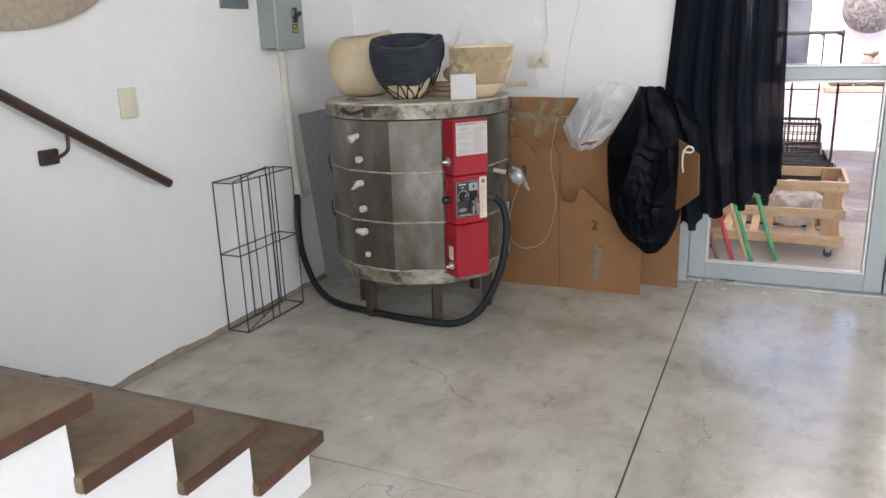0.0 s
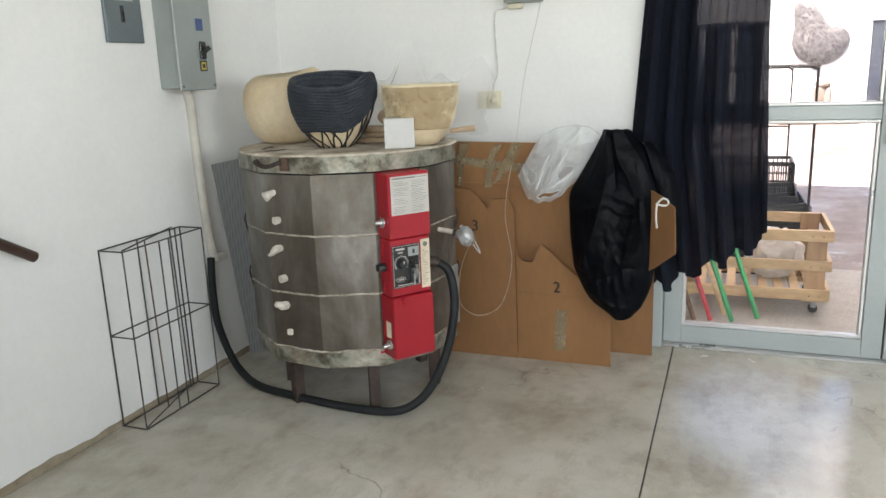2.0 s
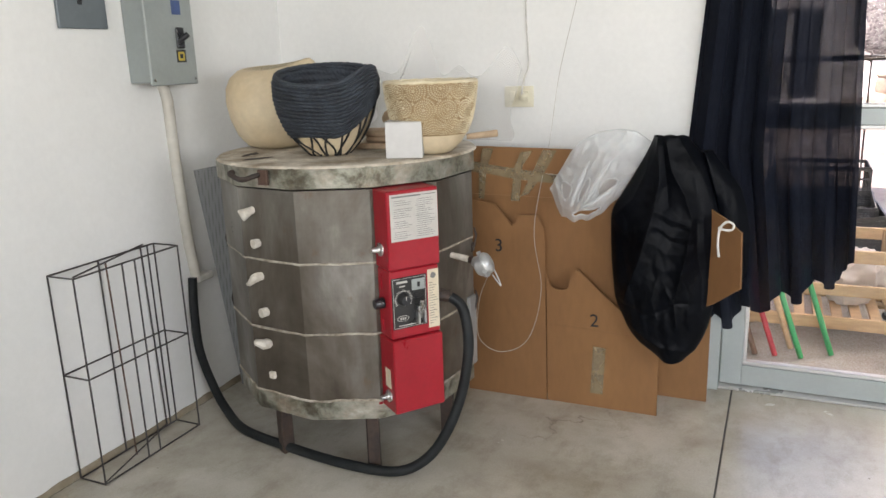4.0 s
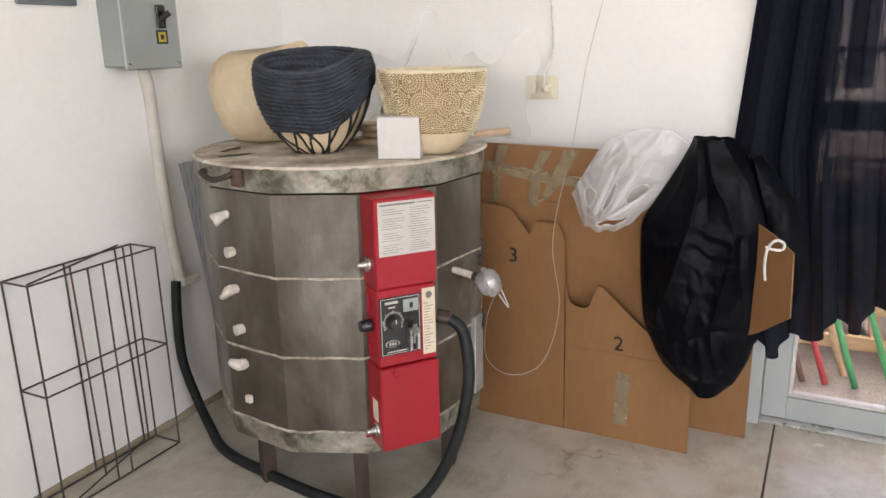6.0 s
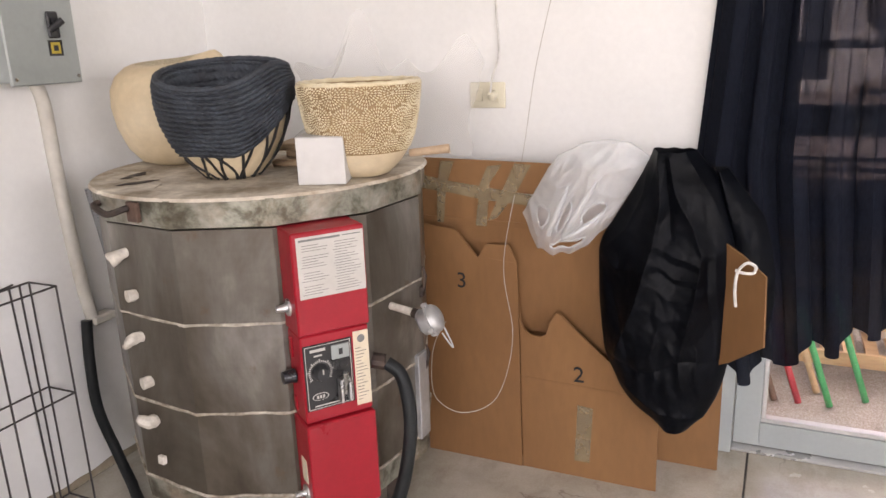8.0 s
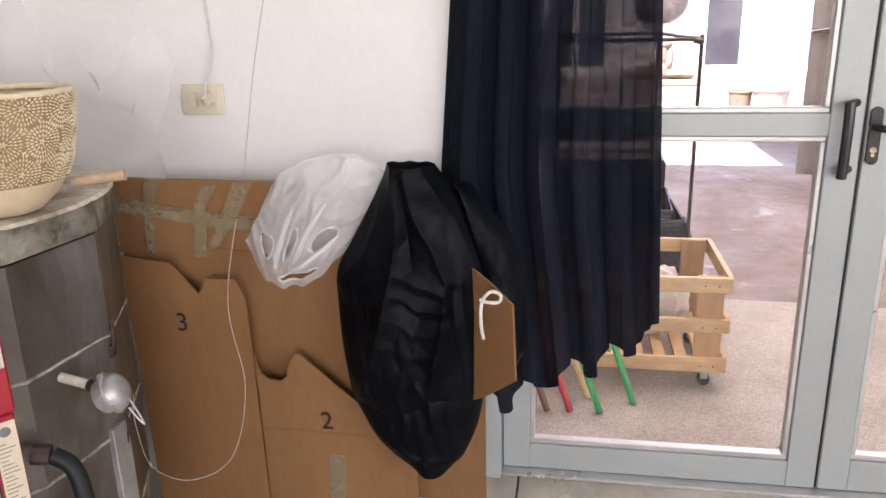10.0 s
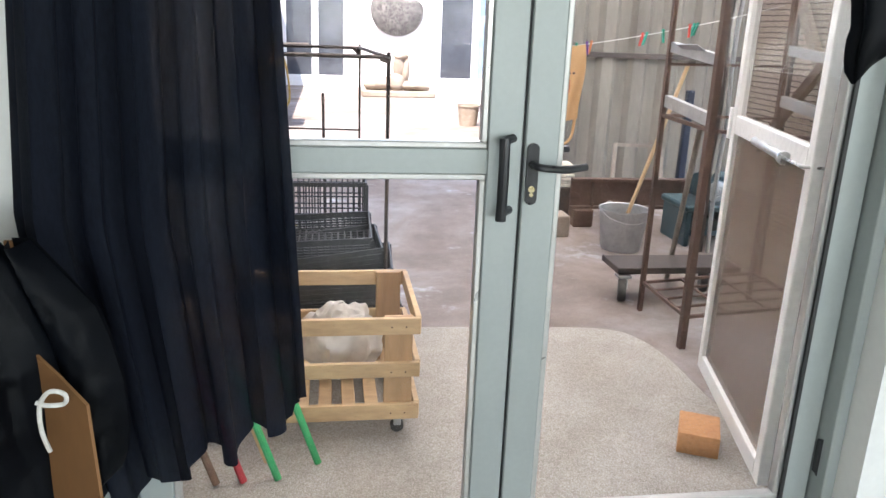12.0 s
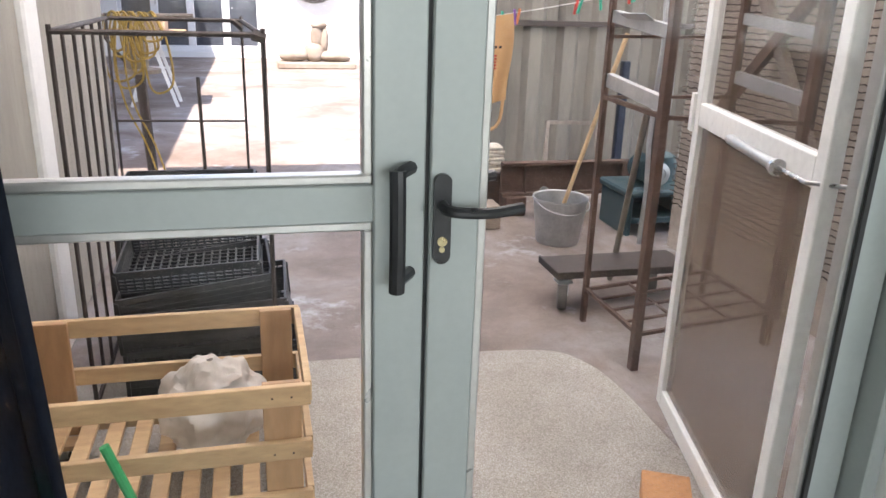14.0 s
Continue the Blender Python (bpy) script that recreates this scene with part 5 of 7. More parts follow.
# wire rack against the wall
rk = thing("wire_rack", (-2.24, 3.16, 0), "thin dark wire rack leaning against the white wall", "rack")
def rp(u, v, z):  # along the wall, out from the wall, height
    return Vector((XW + 0.004 + 0.117 * v + 0.004 * (z < 0.1), 2.93 + 0.47 * u, 0.004 + z))
wr = 0.0032
H3 = (0.0, 0.385, 0.735)
for z in H3:
    for a, b in (((0, 0), (1, 0)), ((0, 1), (1, 1)), ((0, 0), (0, 1)), ((1, 0), (1, 1))):
        part("rod", T([rp(*a, z), rp(*b, z)], wr, 6), WIRE, rk)
for u, v in ((0, 0), (0, 1), (1, 0), (1, 1), (0.43, 1), (0.55, 1), (0.44, 0), (0.93, 0)):
    part("upright", T([rp(u, v, -0.002), rp(u, v, 0.737)], wr, 6), WIRE, rk)
for z in (0.0, 0.735):
    part("rod", T([rp(0, 1, z + 0.006), rp(0.88, 0.04, z + 0.010)], wr, 6), WIRE, rk)
for u, v in ((0.42, 0.52), (0.88, 0.04)):
    part("upright", T([rp(u, v, 0.0), rp(u - 0.03, v, 0.742)], wr, 6), WIRE if u != 0.42 else RUST, rk)

# perforated sheet in the corner
P0, P1, P2, P3 = Vector((XW + 0.022, 3.640, 0.985)), Vector((-1.99, 4.02, 1.04)), Vector((-1.90, 4.20, 0.0)), Vector((XW + 0.03, 3.79, 0.0))
bm = grid(lambda u, v: (P3 + (P2 - P3) * u) * (1 - v) + (P0 + (P1 - P0) * u) * v, 4, 6, 0.004)
solo("perforated_panel", bm, PERF, "grey perforated metal sheet leaning in the corner behind the kiln", "metal sheet")

# ---- back wall ----
ou = thing("wall_outlet", (-1.13, YB, 1.22), "cream wall socket with a plug in it", "socket")
part("plate", B((-1.195, YB - 0.012, 1.183), (-1.07, YB, 1.268), 0.004, None, 2), CREAM, ou)
part("switch", B((-1.172, YB - 0.017, 1.205), (-1.148, YB - 0.012, 1.247), 0.002), CREAM, ou)
part("socket", B((-1.128, YB - 0.016, 1.20), (-1.088, YB - 0.012, 1.252), 0.003), CREAM, ou)
ad = thing("power_adapter", (-0.95, YB, 1.67), "grey power adapter with a cable to the socket", "adapter")
part("plug", T([(-1.108, YB - 0.014, 1.228), (-1.108, YB - 0.04, 1.225), (-1.108, YB - 0.05, 1.235)], [0.017, 0.015, 0.008], 12), CREAM, ad, "cream plug")
part("cord", T(spline([(-1.108, YB - 0.048, 1.235), (-1.105, YB - 0.03, 1.29), (-1.09, YB - 0.008, 1.36), (-1.098, YB - 0.006, 1.5), (-1.10, YB - 0.006, 1.59), (-1.09, YB - 0.008, 1.635), (-1.05, YB - 0.008, 1.645), (-0.985, YB - 0.02, 1.66)], 6), 0.0036, 8), CORD, ad, "cream cord")
part("case", B((-1.04, YB - 0.07, 1.662), (-0.865, YB, 1.80), 0.008, None, 2), GREYBOX, ad)
part("case_cover", B((-1.03, YB - 0.03, 1.637), (-0.96, YB - 0.005, 1.662), 0.004), CREAM, ad)
wirepts = [(-0.875, YB - 0.035, 1.664), (-0.879, 4.28, 1.609), (-0.941, 4.25, 1.321), (-0.952, 4.15, 1.066), (-0.979, 4.03, 0.744), (-0.942, 4.0, 0.508), (-0.986, 3.97, 0.309), (-1.083, 3.92, 0.26), (-1.146, 3.85, 0.337), (-1.10, 3.74, 0.52), (-1.02, 3.63, 0.66), (-0.985, 3.595, 0.70)]
solo("thin_wire", T(spline(wirepts, 8), 0.0012, 6), THINW, "thin pale wire hanging from the adapter to the kiln", "wire")

# ---- cardboard ----
CT = 0.006
def sheet_m(y0, lean):
    return Matrix.Translation((0, y0, 0)) @ Matrix.Rotation(radians(-lean), 4, "X") @ UP_XZ @ Matrix.Translation((0, 0, -CT))


cb1 = thing("cardboard_sheet", (-0.9, 4.2, 0), "tall flattened brown cardboard box with strips of tape", "cardboard")
M1 = sheet_m(4.165, -2.4)
part("board", prism([(-1.32, 0), (-0.53, 0), (-0.53, 0.845), (-1.32, 0.850)], M1, CT), CARD, cb1)
part("flap", prism([(-1.32, 0.852), (-0.53, 0.842), (-0.53, 0.925), (-0.80, 0.930), (-1.32, 0.958)], M1 @ Matrix.Translation((0, 0, -0.012)), CT), CARD, cb1, "creased upper flap")
part("flap", prism([(-1.32, 0.964), (-0.80, 0.936), (-0.53, 0.930), (-0.62, 1.03), (-0.86, 1.040), (-1.32, 1.048)], M1 @ Matrix.Translation((0, 0, -0.010)), CT), CARD, cb1)
part("flap_edge", prism([(-1.32, 0.838), (-0.53, 0.826), (-0.53, 0.844), (-1.32, 0.855)], M1 @ Matrix.Translation((0, 0, -0.016)), 0.004), CARD, cb1, "torn folded edge")


def tape_strip(pts, out):
    """A strip of clear tape between pairs of points, standing a little off the board in the middle."""
    def fn(u, v):
        k = len(pts) - 1
        i = min(int(u * k), k - 1)
        t = u * k - i
        a = [p + (q - p) * t for p, q in zip(pts[i][0], pts[i + 1][0])]
        b = [p + (q - p) * t for p, q in zip(pts[i][1], pts[i + 1][1])]
        x, y = a[0] + (b[0] - a[0]) * v, a[1] + (b[1] - a[1]) * v
        lift = 0.004 * abs(noise.noise(Vector((x * 40, y * 40, out * 300)))) + 0.003 * math.sin(math.pi * u)
        return M1 @ Vector((x, y, -out - lift))
    part("tape", grid(fn, 10 * (len(pts) - 1), 5, 0.0006), TAPE, cb1, "peeling clear tape")


tape_strip([((-1.32, 0.998), (-1.32, 0.950)), ((-1.18, 0.975), (-1.19, 0.938)), ((-1.06, 0.960), (-1.06, 0.917)), ((-0.80, 0.925), (-0.80, 0.900))], 0.0145)
tape_strip([((-1.213, 1.040), (-1.166, 1.040)), ((-1.228, 0.955), (-1.196, 0.955)), ((-1.236, 0.835), (-1.212, 0.835))], 0.0165)
tape_strip([((-1.053, 1.028), (-1.004, 1.034)), ((-1.080, 0.968), (-1.045, 0.975)), ((-1.100, 0.832), (-1.062, 0.832))], 0.0175)
tape_strip([((-0.963, 1.040), (-0.910, 1.036)), ((-1.000, 0.962), (-0.960, 0.945)), ((-1.058, 0.850), (-1.025, 0.862))], 0.0185)
cb2 = thing("cardboard_insert", (-0.9, 4.1, 0), "cut brown cardboard sheet with a slot, marked 2 and 3", "cardboard")
M2 = sheet_m(4.100, -2.0)
slot = [(-0.943, 0.560), (-0.940, 0.530), (-0.928, 0.503), (-0.908, 0.489), (-0.876, 0.486), (-0.856, 0.500), (-0.848, 0.535), (-0.836, 0.558)]
part("board", prism([(-1.29, 0.0), (-0.945, 0.0), (-0.948, 0.732), (-0.976, 0.786), (-1.050, 0.784), (-1.066, 0.758), (-1.080, 0.738), (-1.152, 0.824), (-1.29, 0.840)], M2 @ Matrix.Translation((0, 0, -0.004)), CT), CARD, cb2)
part("tab_crease", prism([(-1.045, 0.735), (-0.952, 0.725), (-0.952, 0.729), (-1.045, 0.739)], M2 @ Matrix.Translation((0, 0, -0.0052)), 0.0012), CARD, cb2)
part("board", prism([(-0.943, 0.0), (-0.503, 0.0), (-0.503, 0.30), (-0.72, 0.486), (-0.812, 0.571), (-0.824, 0.572)] + slot[::-1], M2, CT), CARD, cb2)
part("crease", prism([(-1.27, 0.345), (-0.505, 0.322), (-0.505, 0.327), (-1.27, 0.350)], M2 @ Matrix.Translation((0, 0, -0.0012)), 0.0012), CARD, cb2)
part("tape", prism([(-0.765, 0.06), (-0.715, 0.06), (-0.705, 0.26), (-0.755, 0.265)], M2 @ Matrix.Translation((0, 0, -0.0010)), 0.0008), TAPE, cb2, "clear tape strip")
flip = M2 @ Matrix.Translation((0, 0, -0.0055))
part("number", text_mesh("2", 0.075, flip @ Matrix.Translation((-0.750, 0.372, 0))), INKB, cb2, "black stencilled number")
part("number", text_mesh("3", 0.075, flip @ Matrix.Translation((-1.138, 0.652, 0))), INKB, cb2, "black stencilled number")
cb3 = thing("cardboard_box", (-0.45, 4.2, 0), "brown cardboard box standing under a black bag", "cardboard box")
part("side", B((-0.62, 4.288, 0.0), (-0.335, 4.294, 0.80), 0.001), CARD, cb3)
part("side", B((-0.468, 4.280, 0.70), (-0.406, 4.286, 0.992), 0.001), CARD, cb3)
part("side", B((0, 0, 0.36), (0.20, 0.006, 0.86), 0.001, Matrix.Translation((-0.405, 4.10, 0)) @ Matrix.Rotation(radians(70), 4, "Z")), CARD, cb3)
bm = bmesh.new()
v4 = [Vector(p) for p in ((-0.40, 4.09, 0.44), (-0.31, 4.005, 0.51), (-0.222, 3.945, 0.592), (-0.230, 3.945, 0.787), (-0.285, 3.985, 0.825), (-0.345, 4.04, 0.85), (-0.40, 4.09, 0.88))]
nn = Vector((0.62, 0.75, 0)).normalized() * CT
lo, hi = [bm.verts.new(p) for p in v4], [bm.verts.new(p + nn) for p in v4]
bm.faces.new(lo), bm.faces.new(hi[::-1])
for i in range(len(v4)):
    bm.faces.new((lo[i], lo[(i + 1) % len(v4)], hi[(i + 1) % len(v4)], hi[i]))
part("flap", bm, CARD, cb3, "stiff cardboard flap")


# ---- black bag hung over the box ----
def lerp_table(tab, z):
    for (z0, x0), (z1, x1) in zip(tab, tab[1:]):
        if z0 <= z <= z1:
            return x0 + (x1 - x0) * (z - z0) / (z1 - z0)
    return tab[0][1] if z < tab[0][0] else tab[-1][1]


def line_distance(p, pts):
    best = 9.0
    for (ax, az), (bx, bz) in zip(pts, pts[1:]):
        dx, dz = bx - ax, bz - az
        t = max(0.0, min(1.0, ((p[0] - ax) * dx + (p[1] - az) * dz) / (dx * dx + dz * dz)))
        best = min(best, math.hypot(p[0] - ax - t * dx, p[1] - az - t * dz))
    return best


BL = ((0.262, -0.47), (0.285, -0.54), (0.354, -0.613), (0.422, -0.640), (0.470, -0.668), (0.640, -0.687), (0.820, -0.692), (0.879, -0.658), (0.925, -0.628), (1.006, -0.585), (1.098, -0.540))
BR = ((0.262, -0.43), (0.276, -0.382), (0.383, -0.333), (0.479, -0.313), (0.606, -0.313), (0.743, -0.302), (0.826, -0.308), (0.916, -0.335), (1.018, -0.362), (1.065, -0.395), (1.098, -0.44))
# folds of the cloth: a line across the front, how far it stands out, how wide it is
FOLDS = (
    (((-0.523, 1.09), (-0.508, 0.951), (-0.523, 0.841), (-0.564, 0.672), (-0.627, 0.497)), 0.040, 0.030),
    (((-0.552, 1.08), (-0.560, 0.98), (-0.600, 0.88), (-0.680, 0.80)), 0.020, 0.018),
    (((-0.489, 1.08), (-0.472, 0.99), (-0.42, 0.899), (-0.392, 0.818), (-0.404, 0.693), (-0.437, 0.535)), 0.034, 0.024),
    (((-0.434, 1.07), (-0.372, 0.962), (-0.318, 0.837)), 0.022, 0.020),
    (((-0.500, 1.07), (-0.488, 0.96), (-0.475, 0.86)), -0.022, 0.014),
    (((-0.511, 0.842), (-0.47, 0.818), (-0.394, 0.790)), 0.011, 0.012),
    (((-0.514, 0.792), (-0.465, 0.754), (-0.397, 0.750)), 0.012, 0.014),
    (((-0.525, 0.729), (-0.472, 0.691), (-0.404, 0.693)), 0.010, 0.015),
    (((-0.540, 0.660), (-0.480, 0.630), (-0.415, 0.640)), 0.006, 0.014),
    (((-0.505, 0.770), (-0.46, 0.735), (-0.40, 0.728)), -0.012, 0.011),
    (((-0.505, 0.815), (-0.46, 0.788), (-0.40, 0.772)), -0.008, 0.010),
    (((-0.358, 0.815), (-0.349, 0.701), (-0.330, 0.605), (-0.326, 0.516)), 0.018, 0.012),
    (((-0.378, 0.800), (-0.372, 0.690), (-0.352, 0.590), (-0.350, 0.480)), -0.016, 0.010),
    (((-0.664, 0.490), (-0.55, 0.449), (-0.47, 0.480), (-0.435, 0.509), (-0.32, 0.500)), -0.014, 0.016),
    (((-0.615, 0.400), (-0.493, 0.330), (-0.373, 0.315)), 0.012, 0.018),
    (((-0.690, 0.800), (-0.625, 0.755), (-0.560, 0.775)), 0.012, 0.010),
    (((-0.685, 0.780), (-0.640, 0.690), (-0.600, 0.560)), -0.014, 0.020),
    (((-0.470, 0.560), (-0.440, 0.500), (-0.430, 0.420)), 0.012, 0.012),
    (((-0.500, 0.600), (-0.520, 0.520), (-0.500, 0.440)), 0.010, 0.012),
    (((-0.420, 0.620), (-0.390, 0.540), (-0.395, 0.440)), 0.012, 0.010),
)


def bag_fn(u, v):
    z = 0.262 + 0.836 * v
    x0, x1 = (sum(lerp_table(tab, z + d) for d in (-0.03, -0.015, 0, 0.015, 0.03)) / 5 for tab in (BL, BR))
    x = x0 + (x1 - x0) * u
    belly = math.sin(math.pi * u) ** 0.6
    y = 4.045 - 0.100 * belly * (0.50 + 0.50 * math.sin(math.pi * min(1, v * 1.1 + 0.05)))
    fold = -0.7 * sum(h * math.exp(-line_distance((x, z), pts) / w) for pts, h, w in FOLDS)
    fold -= 0.018 * abs(noise.noise(Vector((x * 8, z * 5, 7)))) + 0.006 * abs(noise.noise(Vector((x * 22 + z * 7, z * 13 - x * 6, 3)))) + 0.0012 * noise.noise(Vector((x * 60, z * 50, 5)))
    pleat = 0.0025 * math.sin(x * 150 + 14 * z) * math.exp(-((z - 0.43) / 0.05) ** 2)
    edge = min(1.0, 5 * u, 5 * (1 - u))
    return (x, y + (fold + pleat) * edge + 0.02, z + 0.012 * math.sin(u * 17) * max(0.0, v - 0.93) * 2)


def bag_back(u, v):
    x, y, z = bag_fn(u, v)
    return (x, 4.072 + 0.012 * math.sin(math.pi * u) - 0.007 * (u in (0.0, 1.0)), z)


def two_skins(f, g, nu, nv):
    bm = grid(f, nu, nv)
    b2 = grid(g, nu, nv)
    me = bpy.data.meshes.new("tmp")
    b2.to_mesh(me)
    b2.free()
    bm.from_mesh(me)
    bpy.data.meshes.remove(me)
    bmesh.ops.remove_doubles(bm, verts=bm.verts, dist=0.0005)
    return bm


bag = thing("garment_bag", (-0.5, 4.0, 0.25), "black nylon bag draped over a cardboard box", "bag")
part("bag_body", two_skins(bag_fn, bag_back, 110, 150), NYLON, bag)
LB = ((0.55, -0.262), (0.60, -0.29), (0.80, -0.33), (0.87, -0.345), (0.94, -0.372), (1.045, -0.385))
LR = ((0.55, -0.250), (0.565, -0.226), (0.60, -0.212), (0.66, -0.205), (0.76, -0.208), (0.85, -0.226), (0.912, -0.245), (0.967, -0.288), (1.045, -0.348))


def lobe_fn(u, v):
    z = 0.55 + 0.495 * v
    x0, x1 = lerp_table(LB, z), lerp_table(LR, z)
    x = x0 + (x1 - x0) * u
    crease = 0.020 * math.exp(-line_distance((x, z), ((-0.365, 1.04), (-0.325, 0.90), (-0.285, 0.72))) / 0.014) + 0.012 * abs(noise.noise(Vector((x * 22, z * 14, 9)))) + 0.004 * noise.noise(Vector((x * 50, z * 45, 2)))
    return (x, 4.10 - (0.045 + crease) * math.sin(math.pi * u), z)


def lobe_back(u, v):
    x, y, z = lobe_fn(u, v)
    return (x, 4.115, z)


part("bag_side", two_skins(lobe_fn, lobe_back, 30, 60), NYLON, bag)
kn = Vector((-0.298, 3.925, 0.80))
part("drawstring", T(spline([kn + Vector(p) for p in ((0.0, 0.02, -0.10), (-0.004, 0.005, -0.05), (0.0, 0, 0), (0.02, -0.005, 0.028), (0.042, 0, 0.02), (0.038, 0.005, 0.0), (0.012, 0.0, 0.0), (-0.006, 0, 0.006))], 6), 0.0042, 8), CORD, bag, "white drawstring loop")

# ---- carrier bag ----
def carrier_fn(u, v):
    z0 = lerp_table(((0, 0.895), (0.10, 0.838), (0.19, 0.792), (0.38, 0.775), (0.65, 0.790), (0.85, 0.838), (1, 0.885)), u) + 0.004 * math.sin(u * 31)
    z1 = lerp_table(((0, 1.035), (0.12, 1.075), (0.35, 1.110), (0.6, 1.120), (0.8, 1.112), (1, 1.070)), u)
    z = z0 + (z1 - z0) * v
    x = -0.925 + 0.080 * v + (0.272 + 0.025 * v) * u
    puff = math.sin(math.pi * u) ** 0.7 * (0.40 + 0.60 * math.sin(math.pi * min(1, v * 1.02)) ** 0.7)
    crumple = 0.030 * abs(noise.noise(Vector((u * 2.2 + v * 2.4, v * 1.6 - u, 2)))) + 0.010 * abs(noise.noise(Vector((u * 7 - v * 3, v * 5 + u * 3, 5)))) + 0.002 * noise.noise(Vector((u * 22, v * 19, 8)))
    return (x, 4.055 - 0.085 * puff + crumple, z)


def carrier_back(u, v):
    x, y, z = carrier_fn(u, v)
    return (x, 4.078 + 0.008 * noise.noise(Vector((u * 5, v * 5, 9))), z + 0.012 * (1 - v))


HOLES = ((0.42, 0.38, 0.050, 0.13, 0.16), (0.72, 0.36, 0.11, 0.10, 0.0), (0.52, 0.105, 0.19, 0.036, 0.0), (0.17, 0.33, 0.075, 0.10, 0.0))   # centre, half sizes, slant


def holes(u, v):
    return all(((u - cu - sl * (v - cv)) / ru) ** 2 + ((v - cv) / rv) ** 2 >= 1 for cu, cv, ru, rv, sl in HOLES)


bm = grid(carrier_fn, 80, 64, 0, holes)
cbag = thing("carrier_bag", (-0.75, 4.07, 0.8), "crumpled white plastic carrier bag hung over the cardboard", "plastic bag")
part("bag_front", bm, FILM, cbag)
for cu, cv, ru, rv, sl in HOLES:
    ring = [(cu + ru * math.cos(t) + sl * rv * math.sin(t), cv + rv * math.sin(t)) for t in [2 * math.pi * k / 28 for k in range(28)]]
    part("bag_hem", T([Vector(carrier_fn(u, v)) + Vector((0, -0.002, 0)) for u, v in ring], [0.0034 + 0.0014 * math.sin(k * 1.7) for k in range(28)], 6, True), FILM, cbag, "rolled edge of an opening")
part("bag_back", grid(carrier_back, 24, 20, 0, lambda u, v: v > 0.10), FILM, cbag)
for a_, b_ in (((0.30, 0.20), (0.37, 0.66)), ((0.46, 0.17), (0.66, 0.68)), ((0.46, 0.17), (0.84, 0.32))):
    part("handle", T([Vector(carrier_fn(a_[0] + (b_[0] - a_[0]) * k / 8, a_[1] + (b_[1] - a_[1]) * k / 8)) + Vector((0, -0.006 - 0.012 * math.sin(math.pi * k / 8), 0)) for k in range(9)], [0.007, 0.0075, 0.008, 0.008, 0.008, 0.0075, 0.007, 0.006, 0.003], 8), FILM, cbag, "twisted loop handle")


# ---- curtains ----
def curtain_fn(u, v):
    zt = 2.32
    hem = 0.335 + 0.245 * u ** 1.1 + 0.030 * math.sin(u * 26 + 0.6) + 0.025 * (u > 0.93)
    z = hem + (zt - hem) * v
    xl = -0.345 - 0.11 * min(1, (z - 0.37) / 0.65) + 0.10 * max(0, (z - 1.03)) / 1.3
    xr = 0.145 - 0.045 * min(1, max(0, (z - 0.5)))
    x = xl + (xr - xl) * u
    amp = 0.016 + 0.016 * (1 - v)
    y = YB - 0.045 + amp * math.sin(u * 36 + 0.8 * math.sin(v * 3)) + 0.012 * math.sin(u * 21 + 2)
    return (x + 0.008 * math.sin(u * 88), y, z)


cur = thing("curtain", (-0.15, YB, 0.4), "long black sheer curtain half across the glass door", "curtain")
part("cloth", grid(curtain_fn, 150, 40), CURTAIN, cur)
solo("curtain_rod", T([(-0.75, YB - 0.065, 2.33), (1.95, YB - 0.065, 2.33)], 0.012, 10), IRON, "dark metal curtain rod over the doors", "curtain rod")


def bundle_fn(u, v):
    a = 2 * math.pi * u
    z = 1.385 + 0.93 * v
    r = (0.02 + 0.085 * min(1, v * 5) ** 0.6) * (1 + 0.15 * math.sin(a * 5 + v * 9))
    if v > 0.12:
        r *= 0.85 + 0.25 * min(1, (v - 0.12) * 1.5)
    return (1.41 + r * 1.05 * math.cos(a) - 0.05 * max(0, 0.1 - v) * 8, YB - 0.075 + 0.055 * (r / 0.1) * math.sin(a), z + 0.03 * math.cos(a) * (v < 0.15))


cur2 = thing("curtain", (1.42, YB, 1.4), "black curtain knotted up beside the glass door", "curtain")
part("cloth", grid(bundle_fn, 48, 40), NYLON, cur2)

# ---- yard things ----
# wooden crate on castors
CRX0, CRX1, CRY0, CRY1 = -0.32, 0.505, 5.11, 5.66
cr = thing("wooden_crate", (0.1, 5.4, APZ), "open pine slatted crate on small castors", "crate")
for z0, z1 in ((0.412, 0.472), (0.250, 0.305), (0.085, 0.145)):
    part("slat", B((CRX0, CRY0, z0), (CRX1, CRY0 + 0.02, z1), 0.002), PINE, cr)
    part("slat", B((CRX0, CRY1 - 0.02, z0), (CRX1, CRY1, z1), 0.002), PINE, cr)
    for x in (CRX0 - 0.004, CRX1 - 0.016):
        part("slat", B((x, CRY0 + 0.021, z0), (x + 0.02, CRY1 - 0.021, z1), 0.002), PINE, cr)
for x in (CRX0 + 0.03, CRX1 - 0.125):
    for y in (CRY0 + 0.021, CRY1 - 0.039):
        part("post", B((x, y, 0.085), (x + 0.10, y + 0.018, 0.472), 0.002), PINEX, cr)
k = 0
x = CRX0 + 0.06
while x < CRX1 - 0.05:
    part("floor_board", B((x, CRY0 + 0.02, 0.118), (x + 0.048, CRY1 - 0.02, 0.136), 0.002), PINE, cr)
    x += 0.082
